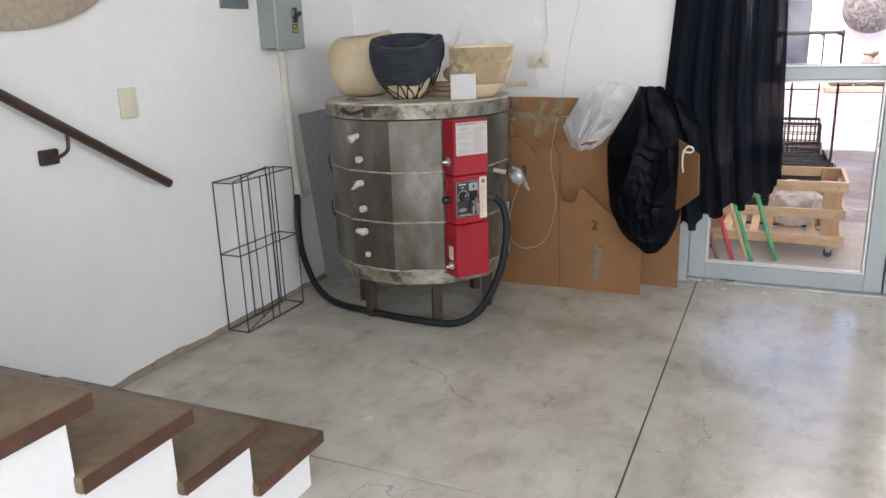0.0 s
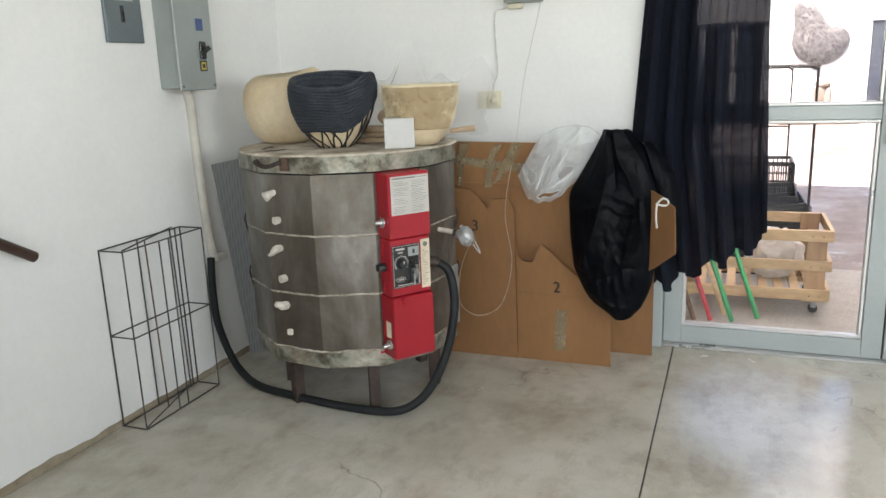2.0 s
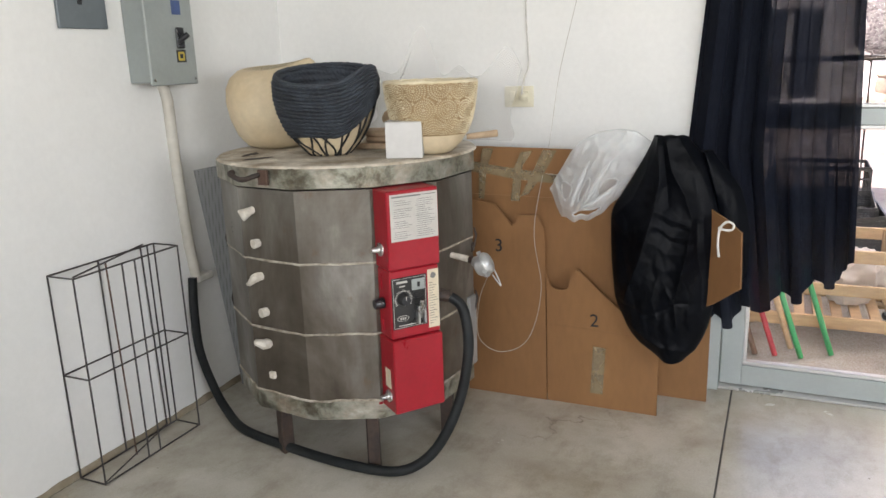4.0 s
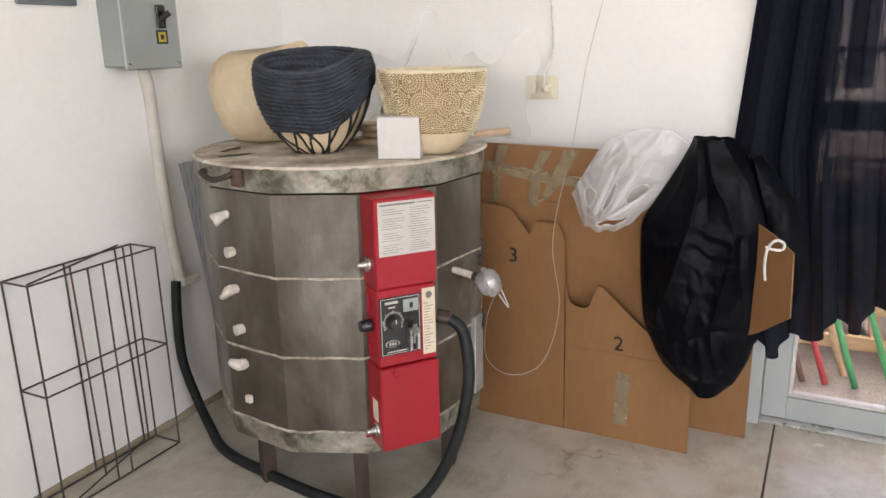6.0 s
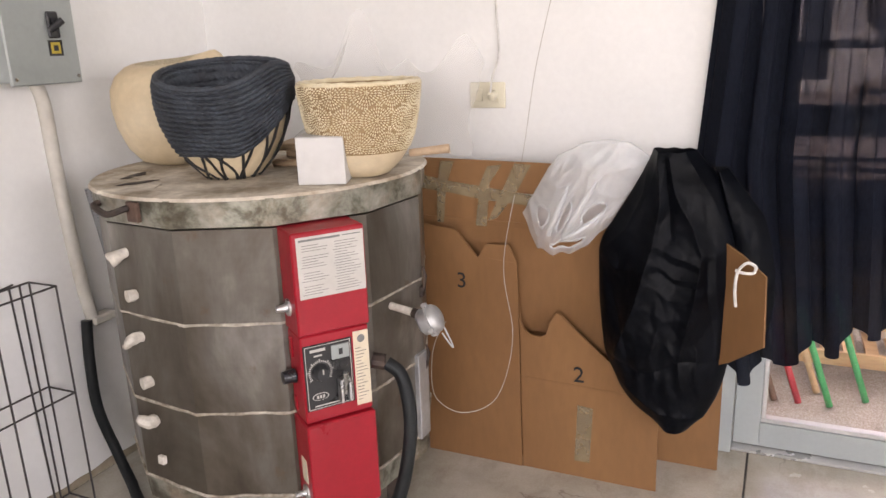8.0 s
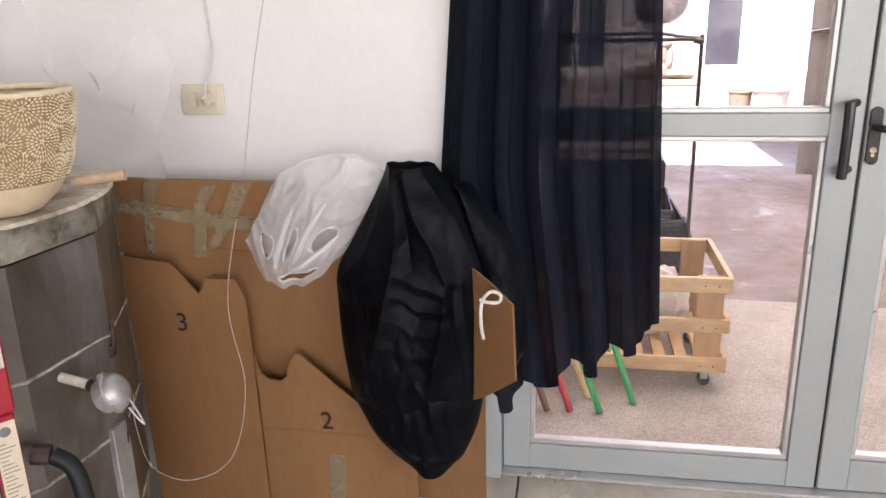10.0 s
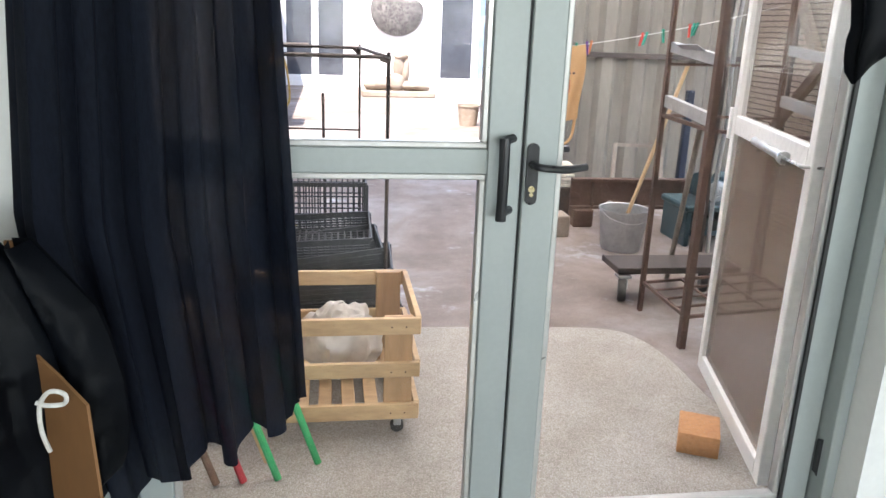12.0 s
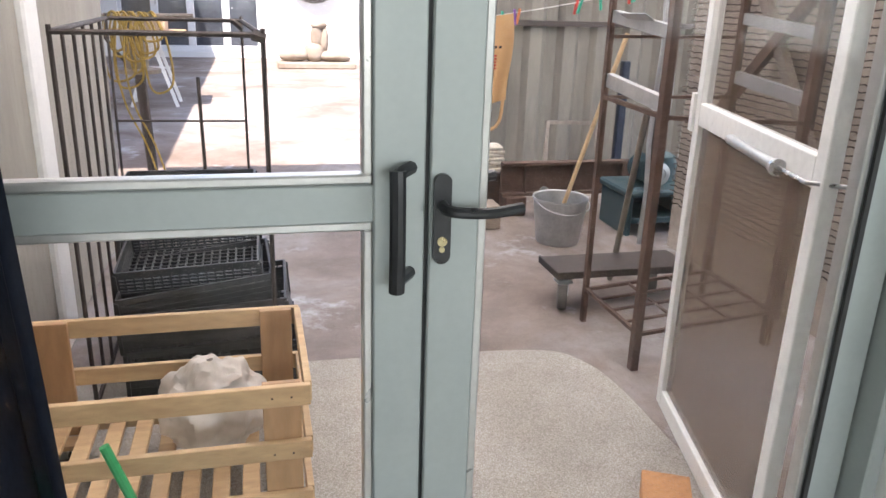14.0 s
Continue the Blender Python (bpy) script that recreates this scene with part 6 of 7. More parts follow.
for x in (CRX0 + 0.08, CRX1 - 0.07):
    for y in (CRY0 + 0.07, CRY1 - 0.07):
        part("castor_plate", B((x - 0.06, y - 0.03, 0.066), (x + 0.05, y + 0.03, 0.0845), 0.002), PINE, cr)
        cs = part("castor", B((x - 0.014, y - 0.018, 0.03), (x + 0.014, y + 0.018, 0.0655), 0.003), ZINC, cr, "small metal castor")
        part("castor_wheel", T([(x, y - 0.011, 0.024 + APZ), (x, y + 0.011, 0.024 + APZ)], 0.024, 16), TYRE, cs, "grey rubber wheel")
for x in (CRX1 - 0.10, CRX1 - 0.05):
    for z in (0.44, 0.27, 0.11):
        part("nail", T([(x, CRY0 - 0.001, z), (x, CRY0 + 0.004, z)], 0.003, 8), LEGST, cr)


def sack_fn(u, v):
    a = 2 * math.pi * u
    t = math.pi * (0.02 + 0.96 * v)
    d = Vector((math.sin(t) * math.cos(a), math.sin(t) * math.sin(a), -math.cos(t)))
    w = 1 + 0.20 * noise.noise(d * 2.3) - 0.14 * abs(noise.noise(d * 3.6 + Vector((3, 1, 2)))) + 0.035 * abs(noise.noise(d * 8))
    return Vector((0.235, 5.40, 0.275)) + Vector((0.155 * d.x, 0.13 * d.y, 0.150 * max(d.z, -0.9))) * w


sk = grid(sack_fn, 72, 48)
bmesh.ops.remove_doubles(sk, verts=sk.verts, dist=0.001)
for v in sk.verts:
    v.co.z = max(v.co.z, 0.137)
solo("plastic_sack", sk, SACK, "crumpled white plastic sack lying in the pine crate", "sack")


# black vegetable crates
def lattice(bm, o, ux, uz, w, h, nx, nz, t, rim):
    """An open lattice wall of bars at o along ux and uz."""
    nrm = ux.cross(uz).normalized()
    M = Matrix(((ux.x, nrm.x, uz.x, o.x), (ux.y, nrm.y, uz.y, o.y), (ux.z, nrm.z, uz.z, o.z), (0, 0, 0, 1)))
    for i in range(nx + 1):
        x = w * i / nx
        b = t if 0 < i < nx else rim
        box(bm, (x - b / 2, -t / 2, 0), (x + b / 2, t / 2, h), 0, M)
    for j in range(nz + 1):
        z = h * j / nz
        b = t if 0 < j < nz else rim
        box(bm, (0, -t * 0.62, z - b / 2), (w, t * 0.62, z + b / 2), 0, M)


def plastic_crate(loc, rx, ry, rz, w=0.56, d=0.38, h=0.20, solid=False):
    c = new("plastic_crate")
    c.matrix_basis = pose(*loc, rx, ry, rz)
    tagged(c, "black plastic vegetable crate with lattice sides, in a pile", "crate", "pile of crates")
    X, Y, Z = Vector((1, 0, 0)), Vector((0, 1, 0)), Vector((0, 0, 1))
    for o, ux, ww in ((Vector((-w / 2, -d / 2, 0)), X, w), (Vector((-w / 2, d / 2, 0)), X, w), (Vector((-w / 2, -d / 2, 0)), Y, d), (Vector((w / 2, -d / 2, 0)), Y, d)):
        bm = bmesh.new()
        lattice(bm, o, ux, Z, ww, h, int(ww / 0.030), 6, 0.007, 0.022)
        if solid:
            box(bm, (0, -0.002, h * 0.12), (ww, 0.002, h * 0.88), 0, Matrix(((ux.x, -ux.y, 0, o.x), (ux.y, ux.x, 0, o.y), (0, 0, 1, o.z), (0, 0, 0, 1))))
        part("crate_side", bm, PCRATE, c, world=False)
    bm = bmesh.new()
    lattice(bm, Vector((-w / 2, -d / 2, 0.006)), X, Y, w, d, 16, 11, 0.007, 0.02)
    part("crate_bottom", bm, PCRATE, c, world=False)
    return c


plastic_crate((0.21, 6.13, GRZ + 0.055), 0, 0, 1, 0.60, 0.40, 0.20, True)
plastic_crate((0.20, 6.13, GRZ + 0.275), 1, -4, -2, 0.58, 0.40, 0.14, True)
plastic_crate((0.17, 6.16, GRZ + 0.365), 2, -7, 2, 0.54, 0.38, 0.12, True)
plastic_crate((0.14, 6.22, GRZ + 0.47), 6, -3, -1, 0.50, 0.36, 0.08)
plastic_crate((0.12, 6.64, GRZ + 0.055), 0, 0, 2, 0.56, 0.38, 0.28, True)
plastic_crate((0.11, 6.64, GRZ + 0.35), 0, 0, -1, 0.54, 0.36, 0.36)
solo("pallet", B((-0.12, 5.93, GRZ), (0.52, 6.80, GRZ + 0.053), 0.006), PINEX, "low wooden board under the black crates", "board")

# iron cage cart
cage = thing("iron_cage", (0.13, 6.1, GRZ), "open cage of thin dark iron bars on the yard", "cage")
CZ = 1.316
c00, c10, c11, c01 = (-0.178, 5.82), (0.432, 5.82), (0.357, 6.86), (-0.19, 6.86)
for (a, b) in ((c00, c10), (c10, c11), (c11, c01), (c01, c00)):
    part("top_bar", T([(*a, CZ), (*b, CZ)], 0.009, 6), IRON, cage)
    part("low_bar", T([(*a, 0.08), (*b, 0.08)], 0.008, 6), IRON, cage)
for a in (c00, c10, c11, c01):
    part("post", T([(*a, GRZ), (*a, CZ + 0.02)], 0.0082 if a[1] < 6 else 0.0062, 6), IRON, cage)
for k in range(1, 6):
    t = k / 6
    p = (c00[0] + (c01[0] - c00[0]) * t, c00[1] + (c01[1] - c00[1]) * t)
    part("bar", T([(*p, 0.08), (*p, CZ)], 0.0068, 6), IRON, cage)
part("bar", T([(-0.19, 6.86, 0.887), (0.357, 6.86, 0.882)], 0.0055, 6), IRON, cage)
part("bar", T([(0.161, 6.85, 1.077), (0.172, 6.85, 0.08)], 0.0085, 6), IRON, cage)
part("bracket", T([(0.325, 6.86, CZ), (0.357, 6.86, CZ - 0.03)], 0.014, 6), IRON, cage)
part("bracket", T([(0.40, 5.82, CZ), (0.44, 5.82, CZ - 0.012)], 0.017, 6), IRON, cage)

# coloured poles leaning beyond the glass
for (fx, fy), material, name in (((0.150, 4.975), GREENP, "green"), ((0.022, 4.89), GREENP, "green"), ((-0.02, 5.0), WOODST, "pale wooden"), ((-0.087, 4.885), REDP, "red"), ((-0.172, 4.88), BROWNP, "brown")):
    top = Vector((fx - 0.14, fy + 0.035, 0.41))
    foot = Vector((fx, fy, APZ + 0.006))
    if top.x < -0.43:
        top = foot + (top - foot) * ((-0.43 - foot.x) / (top.x - foot.x))
    solo("pole", T([foot, top], 0.0125, 10), material, name + " painted pole leaning behind the glass door", "pole", "leaning poles")

# sculptor's stand with rope
st = thing("sculpture_stand", (-0.31, 8.6, GRZ), "worn stand with a round top beside the wall", "stand")
part("stand_top", L([(0, 0.915), (0.13, 0.915), (0.135, 0.92), (0.135, 0.94), (0, 0.945)], 24, (-0.31, 8.6, 0)), GREYWD, st)
part("stand_post", T([(-0.27, 8.6, GRZ), (-0.31, 8.6, 0.915)], 0.034, 8), IRON, st)
part("stand_box", L([(0, 0.945), (0.07, 0.945), (0.078, 1.10), (0.07, 1.105), (0.06, 0.97), (0, 0.96)], 16, (-0.32, 8.6, 0)), GREYWD, st)
part("rope_bar", T([(-0.60, 8.52, 1.262), (0.05, 8.52, 1.275)], 0.014, 8), GREYWD, st, "bar across the top")
part("bar_post", T([(-0.56, 8.52, 1.25), (-0.36, 8.58, 0.945)], 0.012, 6), IRON, st)
rope = thing("rope", (-0.35, 8.5, 0.8), "tangled yellow rope hanging over the stand", "rope")
rnd = random.Random(11)
for k in range(11):
    x, z0 = -0.47 + 0.024 * k + 0.02 * rnd.random(), 1.262
    dz = (0.10 + 0.16 * rnd.random()) if k % 3 else (0.28 + 0.16 * rnd.random())
    w = 0.05 + 0.10 * rnd.random()
    pts = [(x, 8.50, z0 + 0.018), (x - 0.03, 8.475, z0 - 0.3 * dz), (x - 0.02 + 0.04 * rnd.random(), 8.465, z0 - dz), (x + w, 8.465, z0 - dz * 0.92), (x + w * 0.9, 8.47, z0 - dz * 0.35), (x + w * 0.4, 8.50, z0 + 0.02), (x + 0.01, 8.53, z0 + 0.016)]
    part("strand", T(spline(pts, 6), 0.0072, 6), ROPE, rope)
for dx in (0.0, 0.05):
    part("strand", T(spline([(-0.40 + dx, 8.47, 1.25), (-0.42 + dx, 8.44, 0.98), (-0.38 + dx, 8.43, 0.72), (-0.28 + dx, 8.41, 0.48), (-0.21 + dx, 8.38, 0.20), (-0.20 + dx, 8.34, GRZ + 0.02), (-0.10 + dx, 8.3, GRZ + 0.009), (-0.26, 8.2, GRZ + 0.009)], 6), 0.0065, 6), ROPE, rope)

# trestle further back in the shade
tr = thing("trestle", (-0.75, 14.0, GRZ), "white wooden trestle with boards in the shaded yard", "trestle")
for y in (13.8, 14.3):
    for s in (-1, 1):
        part("leg", T([(-0.85, y, 0.85), (-0.85 + s * 0.28, y, GRZ)], 0.028, 4), WHITEM, tr)
    part("spreader", T([(-1.02, y, 0.4), (-0.68, y, 0.4)], 0.02, 4), WHITEM, tr)
part("board", B((-1.5, 13.6, 0.85), (-0.45, 14.5, 0.89), 0.005), PINEX, tr)
solo("box_on_trestle", B((-1.05, 13.8, 0.89), (-0.65, 14.2, 1.10), 0.01), TERRA, "brown box lying on the white trestle", "box")

# loose orange brick at the door
BKM = Matrix.Translation((1.518, 4.97, APZ)) @ Matrix.Rotation(radians(-27), 4, "Z")
bkb = B((-0.072, -0.062, 0), (0.072, 0.115, 0.082), 0.005, BKM, 2)
for v in bkb.verts:
    v.co += Vector((wob(v.co, 40, 0.002, 1), wob(v.co, 40, 0.002, 5), 0))
solo("brick", bkb, BRICK, "orange clay brick lying on the apron", "brick")

# white screen gate, open
gate = thing("screen_gate", (1.56, 4.62, APZ), "open white framed gate with brown insect screen", "gate")
GA = math.atan2(5.468 - 4.605, 1.776 - 1.548)
GM = Matrix.Translation((1.548, 4.605, 0)) @ Matrix.Rotation(GA, 4, "Z")
GL = 0.910
for a, b in (((0, 0.08), (0.05, 2.12)), ((GL - 0.05, 0.08), (GL, 2.12)), ((0.05, 0.08), (GL - 0.05, 0.145)), ((0.05, 2.05), (GL - 0.05, 2.12)), ((0.05, 1.085), (GL - 0.05, 1.155))):
    part("gate_bar", B((a[0], -0.018, a[1]), (b[0], 0.018, b[1]), 0.003, GM), WHITEM, gate)
part("screen", B((0.045, -0.002, 0.14), (GL - 0.045, 0.002, 1.09), 0, GM), SCREEN, gate, "brown insect screen")
part("screen", B((0.045, -0.002, 1.15), (GL - 0.045, 0.002, 2.06), 0, GM), SCREEN2, gate, "fine insect screen")
for z in (0.22, 1.75):
    part("hinge", B((-0.03, -0.024, z - 0.045), (0.03, -0.0185, z + 0.045), 0.001, GM), ZINC, gate, "flat steel hinge")
part("stop_plate", B((GL - 0.01, -0.028, 1.06), (GL + 0.022, 0.028, 1.18), 0.002, GM), WHITEM, gate)
closer = part("closer", T([GM @ Vector((p, 0.034, z)) for p, z in ((0.53, 1.104), (0.52, 1.104), (0.22, 1.098), (0.21, 1.098))], [0.010, 0.014, 0.014, 0.010], 14), ZINC, gate, "silver pneumatic door closer")
part("closer_rod", T([GM @ Vector((0.22, 0.034, 1.098)), GM @ Vector((0.03, 0.038, 1.10)), Vector((1.598, 4.545, 1.106))], 0.005, 8), CHROME, gate)
part("closer_knob", T([GM @ Vector((0.20, 0.036, 1.098)), GM @ Vector((0.185, 0.036, 1.098))], 0.021, 12), CHROME, gate)
gf = thing("gate_frame", (1.6, 4.6, 0), "white painted outer frame of the screen gate", "gate frame", kind="structure")
part("post", B((1.584, 4.545, 0), (1.65, 4.605, 2.2), 0.004), WHITEM, gf)
part("post", B((-0.37, 4.545, 0), (-0.31, 4.605, 2.2), 0.004), WHITEM, gf)

# rusty angle-iron rack
rack = thing("iron_rack", (2.28, 6.25, GRZ), "tall rusty angle-iron rack with bent shelf rails", "rack")
legs = ((1.92, 5.94), (1.915, 6.46), (2.655, 6.06), (2.65, 6.60))
for k, (x, y) in enumerate(legs):
    w = 0.0165 if k % 2 == 0 else 0.0115
    bm = B((x - w, y - 0.004, GRZ), (x + w, y, 2.15))
    box(bm, (x - w, y, GRZ), (x - w + 0.004, y + 2 * w, 2.15))
    part("leg", bm, RUST, rack)


def bar(a, b, material, r=0.013, name="shelf_rail"):
    part(name, T([a, b], r, 4), material, rack)
bar((*legs[0], 0.12), (*legs[1], 0.12), RUST, 0.012)
bar((*legs[2], 0.12), (*legs[3], 0.12), RUST, 0.012)
bar((*legs[0], 0.12), (*legs[2], 0.12), RUST, 0.011)
bar((*legs[1], 0.12), (*legs[3], 0.12), RUST, 0.011)
for z, drop, high in ((1.115, 0.045, 0.058), (1.385, 0.045, 0.050)):
    for i, j in ((0, 1), (2, 3)):
        a, b = Vector((*legs[i], z - drop)), Vector((*legs[j], z))
        bm = bmesh.new()
        lo = [bm.verts.new(p + Vector((dx, 0, -high * 0.5))) for p in (a, b) for dx in (-0.004, 0.0)]
        hi = [bm.verts.new(p + Vector((dx, 0, high * 0.5))) for p in (a, b) for dx in (-0.004, 0.0)]
        lip = [bm.verts.new(p + Vector((0.028, 0, high * 0.5))) for p in (a, b)]
        for q in ((lo[0], lo[2], hi[2], hi[0]), (lo[1], hi[1], hi[3], lo[3]), (lo[0], lo[1], lo[3], lo[2]), (hi[0], hi[2], hi[3], hi[1]), (hi[1], hi[3], lip[1], lip[0]), (lo[0], hi[0], hi[1], lo[1]), (lo[2], lo[3], hi[3], hi[2])):
            bm.faces.new(q)
        part("shelf_rail", bm, ZINC, rack, "bent galvanised shelf rail")
bar((*legs[1], 1.04), (*legs[0], 1.03), RUST, 0.013)
bar((*legs[0], 1.03), (*legs[2], 0.98), RUST, 0.012)
bar((*legs[1], 1.04), (*legs[3], 1.02), RUST, 0.010)
bar((*legs[1], 1.30), (*legs[3], 1.30), RUST, 0.010)
for t in (0.25, 0.5, 0.75):
    a = [legs[0][i] + (legs[1][i] - legs[0][i]) * t for i in (0, 1)]
    b = [legs[2][i] + (legs[3][i] - legs[2][i]) * t for i in (0, 1)]
    bar((*a, 0.12), (*b, 0.12), RUST, 0.008)
for t in (0.33, 0.66):
    a = [legs[0][i] + (legs[2][i] - legs[0][i]) * t for i in (0, 1)]
    b = [legs[1][i] + (legs[3][i] - legs[1][i]) * t for i in (0, 1)]
    bar((*a, 0.12), (*b, 0.12), RUST, 0.008)
part("bent_plate", prism([(-0.12, 0), (0.12, 0.01), (0.14, 0.05), (-0.10, 0.06)], Matrix.Translation((1.925, 6.2, 1.37)) @ Matrix.Rotation(radians(90), 4, "Z") @ Matrix.Rotation(radians(35), 4, "X"), 0.003), ZINC, rack, "bent sheet metal rail")
part("prop", T([(2.30, 6.98, GRZ), (2.12, 6.44, 0.98)], 0.016, 8), GREYWD, rack, "grey wooden prop")

# bucket with a broomstick
bu = thing("bucket", (2.27, 7.70, GRZ), "galvanised metal bucket holding a wooden stick", "bucket")
part("pail", L([(0, 0), (0.135, 0), (0.142, 0.02), (0.155, 0.14), (0.158, 0.145), (0.172, 0.285), (0.180, 0.29), (0.178, 0.30), (0.168, 0.295), (0.135, 0.02), (0, 0.02)], 40, (2.27, 7.70, GRZ)), ZINC, bu)
part("bail", T(spline([(2.09, 7.70, 0.24), (2.13, 7.56, 0.20), (2.27, 7.515, 0.17), (2.41, 7.56, 0.20), (2.45, 7.70, 0.24)], 6), 0.004, 6), ZINC, bu)
solo("broomstick", T([(2.24, 7.72, GRZ + 0.03), (2.60, 7.66, 1.26)], 0.014, 10), WOODST, "pale wooden stick standing in the bucket", "stick")

# flat dolly
do = thing("dolly", (2.15, 6.9, GRZ), "low flat dolly with grey castors", "dolly")
part("deck", B((1.82, 6.60, 0.142), (2.56, 6.86, 0.156), 0.004), IRON, do, "dark worn deck")
part("deck_edge", B((1.815, 6.588, 0.124), (2.565, 6.600, 0.162), 0.003), IRON, do, "turned up steel edge")
part("deck_edge", B((1.815, 6.60, 0.124), (1.827, 6.86, 0.162), 0.003), IRON, do)
for x, y in ((1.865, 6.63), (2.43, 6.76)):
    cst = part("castor", box(B((x - 0.040, y - 0.036, 0.095), (x + 0.040, y + 0.036, 0.111), 0.003), (x - 0.020, y - 0.030, 0.03), (x + 0.020, y - 0.025, 0.096), 0.002), ZINC, do)
    part("castor_wheel", L([(0.02, -0.022), (0.030, -0.024), (0.058, -0.018), (0.068, -0.022), (0.074, -0.012), (0.074, 0.012), (0.068, 0.022), (0.058, 0.018), (0.030, 0.024), (0.02, 0.022)], 28), TYRE, cst, "grey rubber wheel").matrix_basis = Matrix.Translation((x, y, 0.025)) @ Matrix.Rotation(radians(70), 4, "Z") @ Matrix.Rotation(radians(90), 4, "X")

# red-brown steel beam on blocks with wheels
be = thing("steel_beam", (2.9, 8.4, GRZ), "red-brown steel channel lying on blocks", "beam")
bm = B((2.08, 8.35, 0.10), (3.9, 8.37, 0.33))
box(bm, (2.08, 8.30, 0.315), (3.9, 8.37, 0.335))
box(bm, (2.08, 8.30, 0.095), (3.9, 8.37, 0.115))
for x in (2.25, 2.62, 3.0, 3.4):
    box(bm, (x, 8.31, 0.115), (x + 0.012, 8.35, 0.315))
part("channel", bm, RUST, be)
part("block", B((2.10, 8.28, GRZ), (2.26, 8.44, 0.094), 0.01), RUST, be)
part("block", B((3.5, 8.28, GRZ), (3.7, 8.44, 0.094), 0.01), RUST, be)
for x in (2.36, 2.86):
    so = L([(0.03, -0.03), (0.10, -0.03), (0.115, -0.012), (0.115, 0.012), (0.10, 0.03), (0.03, 0.03)], 28)
    bmesh.ops.transform(so, matrix=Matrix.Translation((x, 8.22, GRZ + 0.115)) @ Matrix.Rotation(radians(60), 4, "Z") @ Matrix.Rotation(radians(90), 4, "X"), verts=so.verts)
    solo("wheel", so, TYRE, "grey rubber wheel standing under the steel beam", "wheel", "loose wheels")
for k in range(7):
    solo("folded_sack", B((-0.13, -0.09, 0), (0.13, 0.09, 0.026), 0.009, Matrix.Translation((2.03 + 0.012 * math.sin(k * 3), 8.62, 0.22 + 0.027 * k)) @ Matrix.Rotation(0.1 * math.sin(k * 2), 4, "Z"), 2), LIDT, "folded beige sack in a pile", "sack", "pile of folded sacks")
solo("pedestal", B((1.90, 8.52, GRZ), (2.16, 8.72, 0.219), 0.01), LEGST, "dark stand under the pile of sacks", "stand")
solo("concrete_block", B((1.82, 8.0, GRZ), (1.98, 8.2, 0.11), 0.008), CARVED, "pale hollow concrete block on the yard", "block")
ch_ = thing("timber_stand", (2.75, 9.0, GRZ), "pale wooden frame leaning at the fence", "frame")
for a, b in (((2.62, 8.9, GRZ), (2.70, 9.1, 0.50)), ((3.12, 8.9, GRZ), (3.12, 9.1, 0.48)), ((2.70, 9.1, 0.49), (3.12, 9.1, 0.48))):
    part("board", T([a, b], 0.020, 4), GREYWD, ch_)

# machine, drum and pipes behind the rack
mc = thing("motor", (3.0, 7.9, GRZ), "teal painted electric motor on an open steel base", "machine")
part("base_top", B((2.74, 7.70, 0.215), (3.24, 8.15, 0.262), 0.012), TEAL, mc)
for a, b in (((2.76, 7.72), (2.80, 8.13)), ((3.18, 7.72), (3.22, 8.13))):
    part("base_side", B((*a, GRZ), (*b, 0.215), 0.008), TEAL, mc)
part("base_shelf", B((2.80, 7.73, 0.03), (3.18, 8.13, 0.07), 0.006), TEAL, mc)
part("base_back", B((2.80, 8.10, 0.07), (3.18, 8.12, 0.215)), BLACKP, mc)
fins = [(0, -0.15), (0.060, -0.15), (0.075, -0.14)]
for k in range(9):
    fins += [(0.092, -0.13 + 0.030 * k), (0.092, -0.120 + 0.030 * k), (0.078, -0.118 + 0.030 * k), (0.078, -0.104 + 0.030 * k)]
mo = L(fins + [(0.06, 0.15), (0, 0.15)], 28)
bmesh.ops.transform(mo, matrix=Matrix.Translation((2.99, 7.92, 0.356)) @ Matrix.Rotation(radians(90), 4, "X"), verts=mo.verts)
part("motor_body", mo, TEAL, mc, "finned teal motor body")
part("fan_grille", L([(0, 0.002), (0.02, 0.002), (0.022, 0.008), (0.04, 0.004), (0.042, 0.010), (0.07, 0.004), (0.078, 0.0), (0, 0.0)], 24, (2.99, 7.768, 0.356)), ZINC, mc, "round fan grille").matrix_basis = Matrix.Translation((2.99, 7.768, 0.356)) @ Matrix.Rotation(radians(90), 4, "X") @ Matrix.Translation((-2.99, -7.768, -0.356))
part("guard", L([(0.0, 0.0), (0.085, 0.0), (0.085, 0.12), (0.070, 0.17), (0.035, 0.195), (0, 0.20)], 24, (3.15, 8.0, 0.263)), TEAL, mc, "domed belt guard")
solo("blue_post", B((3.50, 9.45, GRZ), (3.57, 9.52, 0.95), 0.01), BLUEP, "blue painted post standing by the fence", "post")
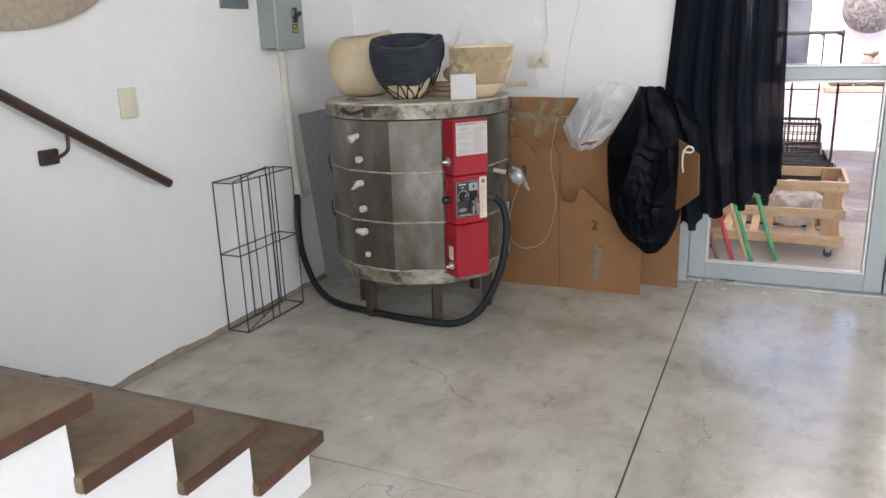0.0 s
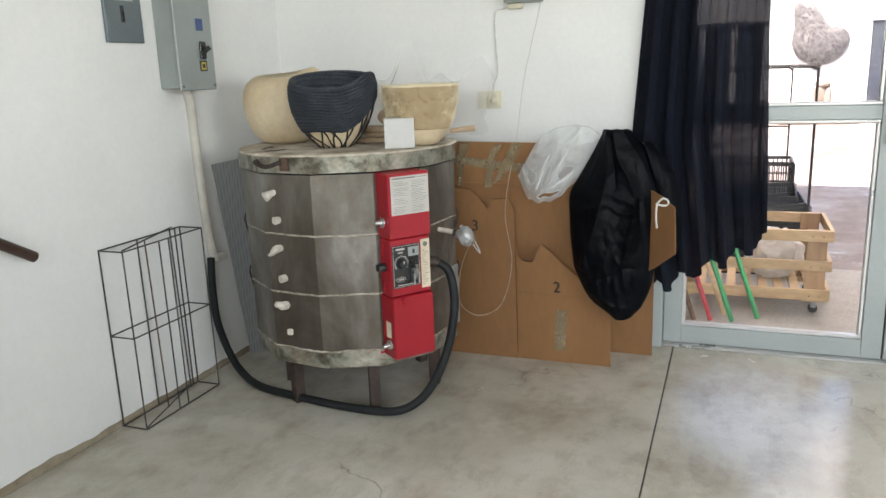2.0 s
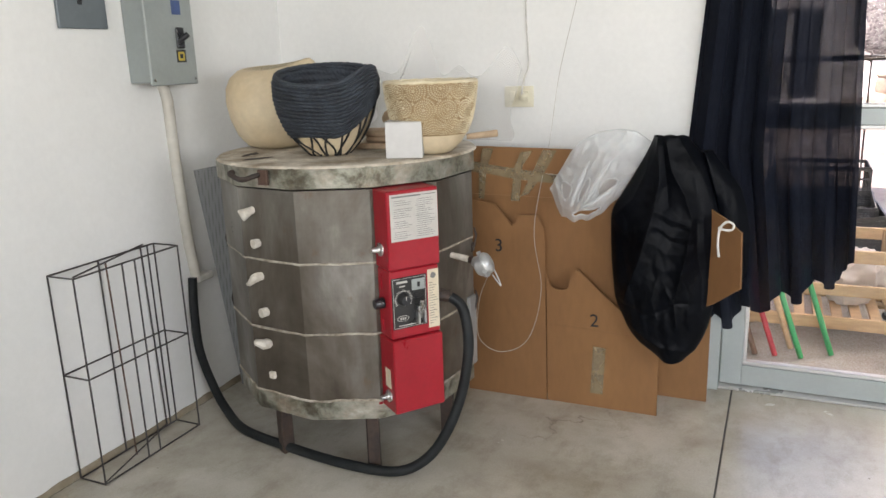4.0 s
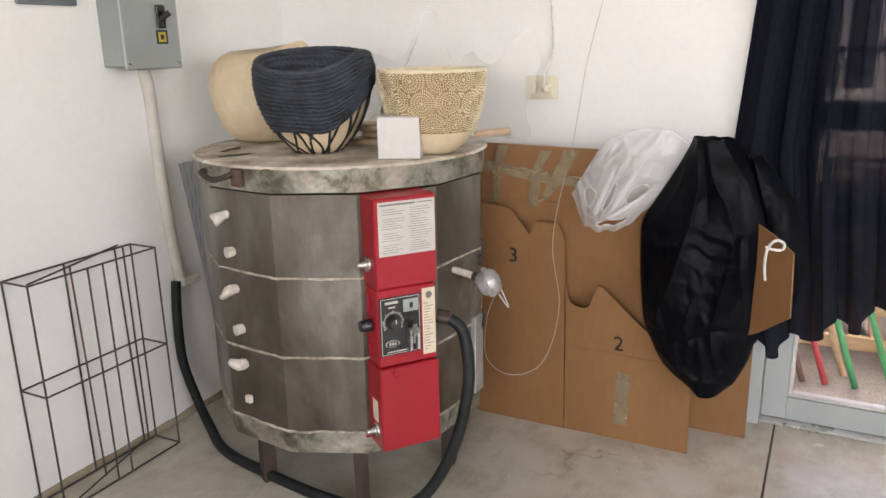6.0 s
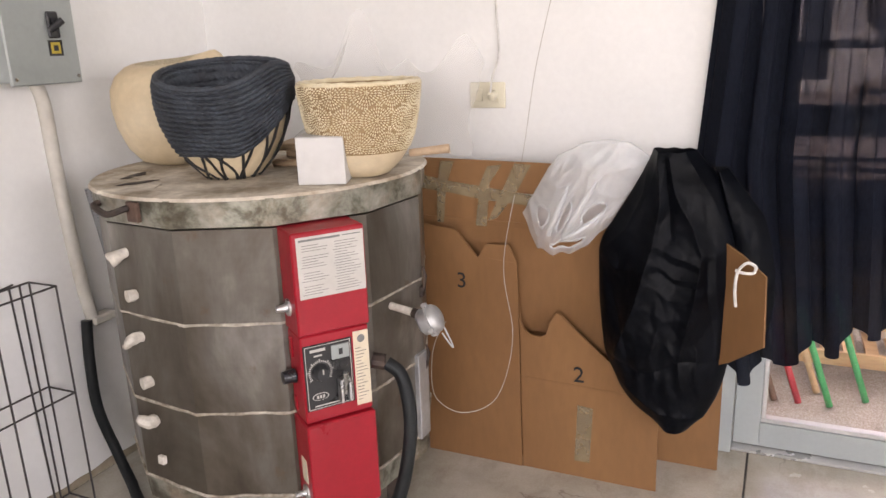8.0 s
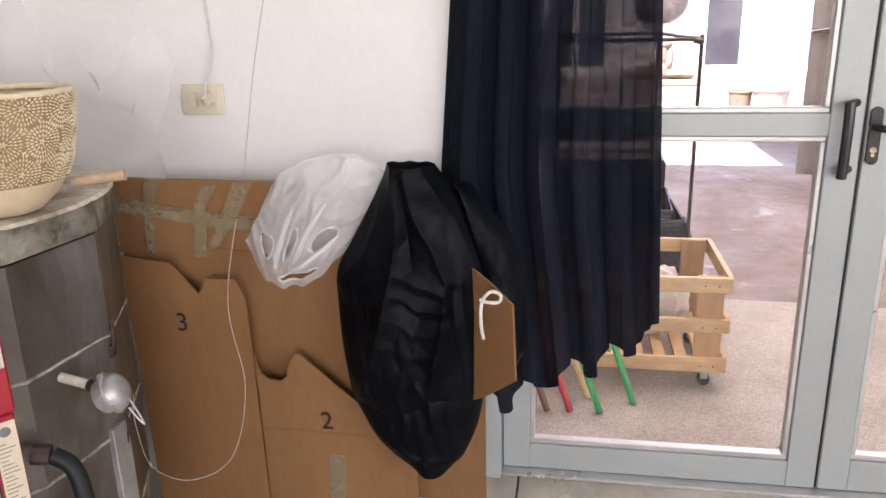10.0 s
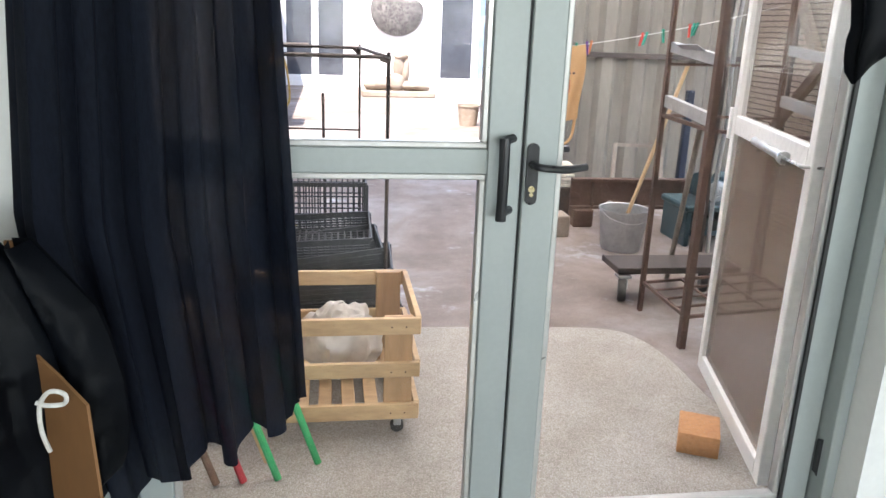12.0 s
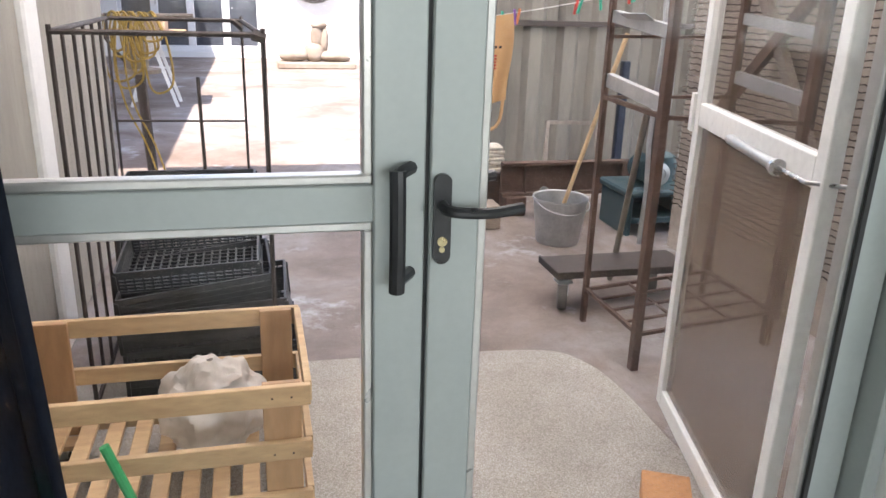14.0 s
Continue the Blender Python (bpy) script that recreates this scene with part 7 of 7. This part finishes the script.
for k, (x, y) in enumerate(((2.78, 7.56), (2.83, 7.60), (2.88, 7.58))):
    pts = [(x, y, GRZ)] + [(x + 0.012 * math.sin(i * 2 + k), y, 0.3 * i) for i in range(1, 9)]
    solo("pipe", T(pts, 0.016 + 0.004 * (k == 1), 8), IRON if k % 2 else ZINC, "upright grey pipe at the end of the lath wall", "pipe", "upright pipes")
# washing line with a cloth and pegs
def line_at(x):
    t = (x - 1.2) / 1.6
    return (x, 7.2, 1.27 + 0.30 * t + 0.03 * (2 * t - 1) ** 2)
solo("washing_line", T([line_at(1.2 + 0.08 * k) for k in range(24)], 0.003, 6), CORD, "thin white washing line across the yard", "line")


def cloth_fn(u, v):
    x = 1.40 + 0.31 * u + 0.012 * math.sin(v * 5)
    return (x, 7.2 - 0.012 + 0.014 * math.sin(u * 13 + v * 2) * (0.3 + v), line_at(x)[2] - 0.44 * v)


cl = thing("cotton_bag", (1.55, 7.2, 0.9), "orange cotton bag with red print pegged to the line", "cloth bag")
part("cloth", grid(cloth_fn, 24, 18, 0.002), CLOTH, cl)
part("strap", T(spline([(1.68, 7.195, 0.93), (1.665, 7.19, 0.82), (1.62, 7.19, 0.775), (1.58, 7.195, 0.82), (1.585, 7.195, 0.93)], 6), 0.009, 6), CLOTH, cl)
bm = bmesh.new()
for k in range(5):
    box(bm, (1.565, 7.165, 1.09 + 0.016 * k), (1.625, 7.168, 1.098 + 0.016 * k))
part("print", bm, LETTER, cl, "red striped print")
bm = bmesh.new()
for k in range(4):
    box(bm, (1.56 + 0.025 * k, 7.165, 1.195), (1.574 + 0.025 * k, 7.168, 1.207))
part("print", bm, INKB, cl)
for x, c in ((1.47, 0), (1.655, 0), (1.72, 2), (1.745, 3), (2.06, 1), (2.085, 0), (2.19, 0), (2.355, 1), (2.38, 0), (2.40, 0)):
    p = Vector(line_at(x))
    solo("clothes_peg", B((-0.006, -0.008, -0.062), (0.006, 0.008, 0.018), 0.002, Matrix.Translation(p) @ Matrix.Rotation(0.3 * math.sin(x * 40), 4, "Y")), PEGS[c], ("green", "red", "purple", "orange")[c] + " plastic clothes peg on the line", "clothes peg", "pegs on the line")
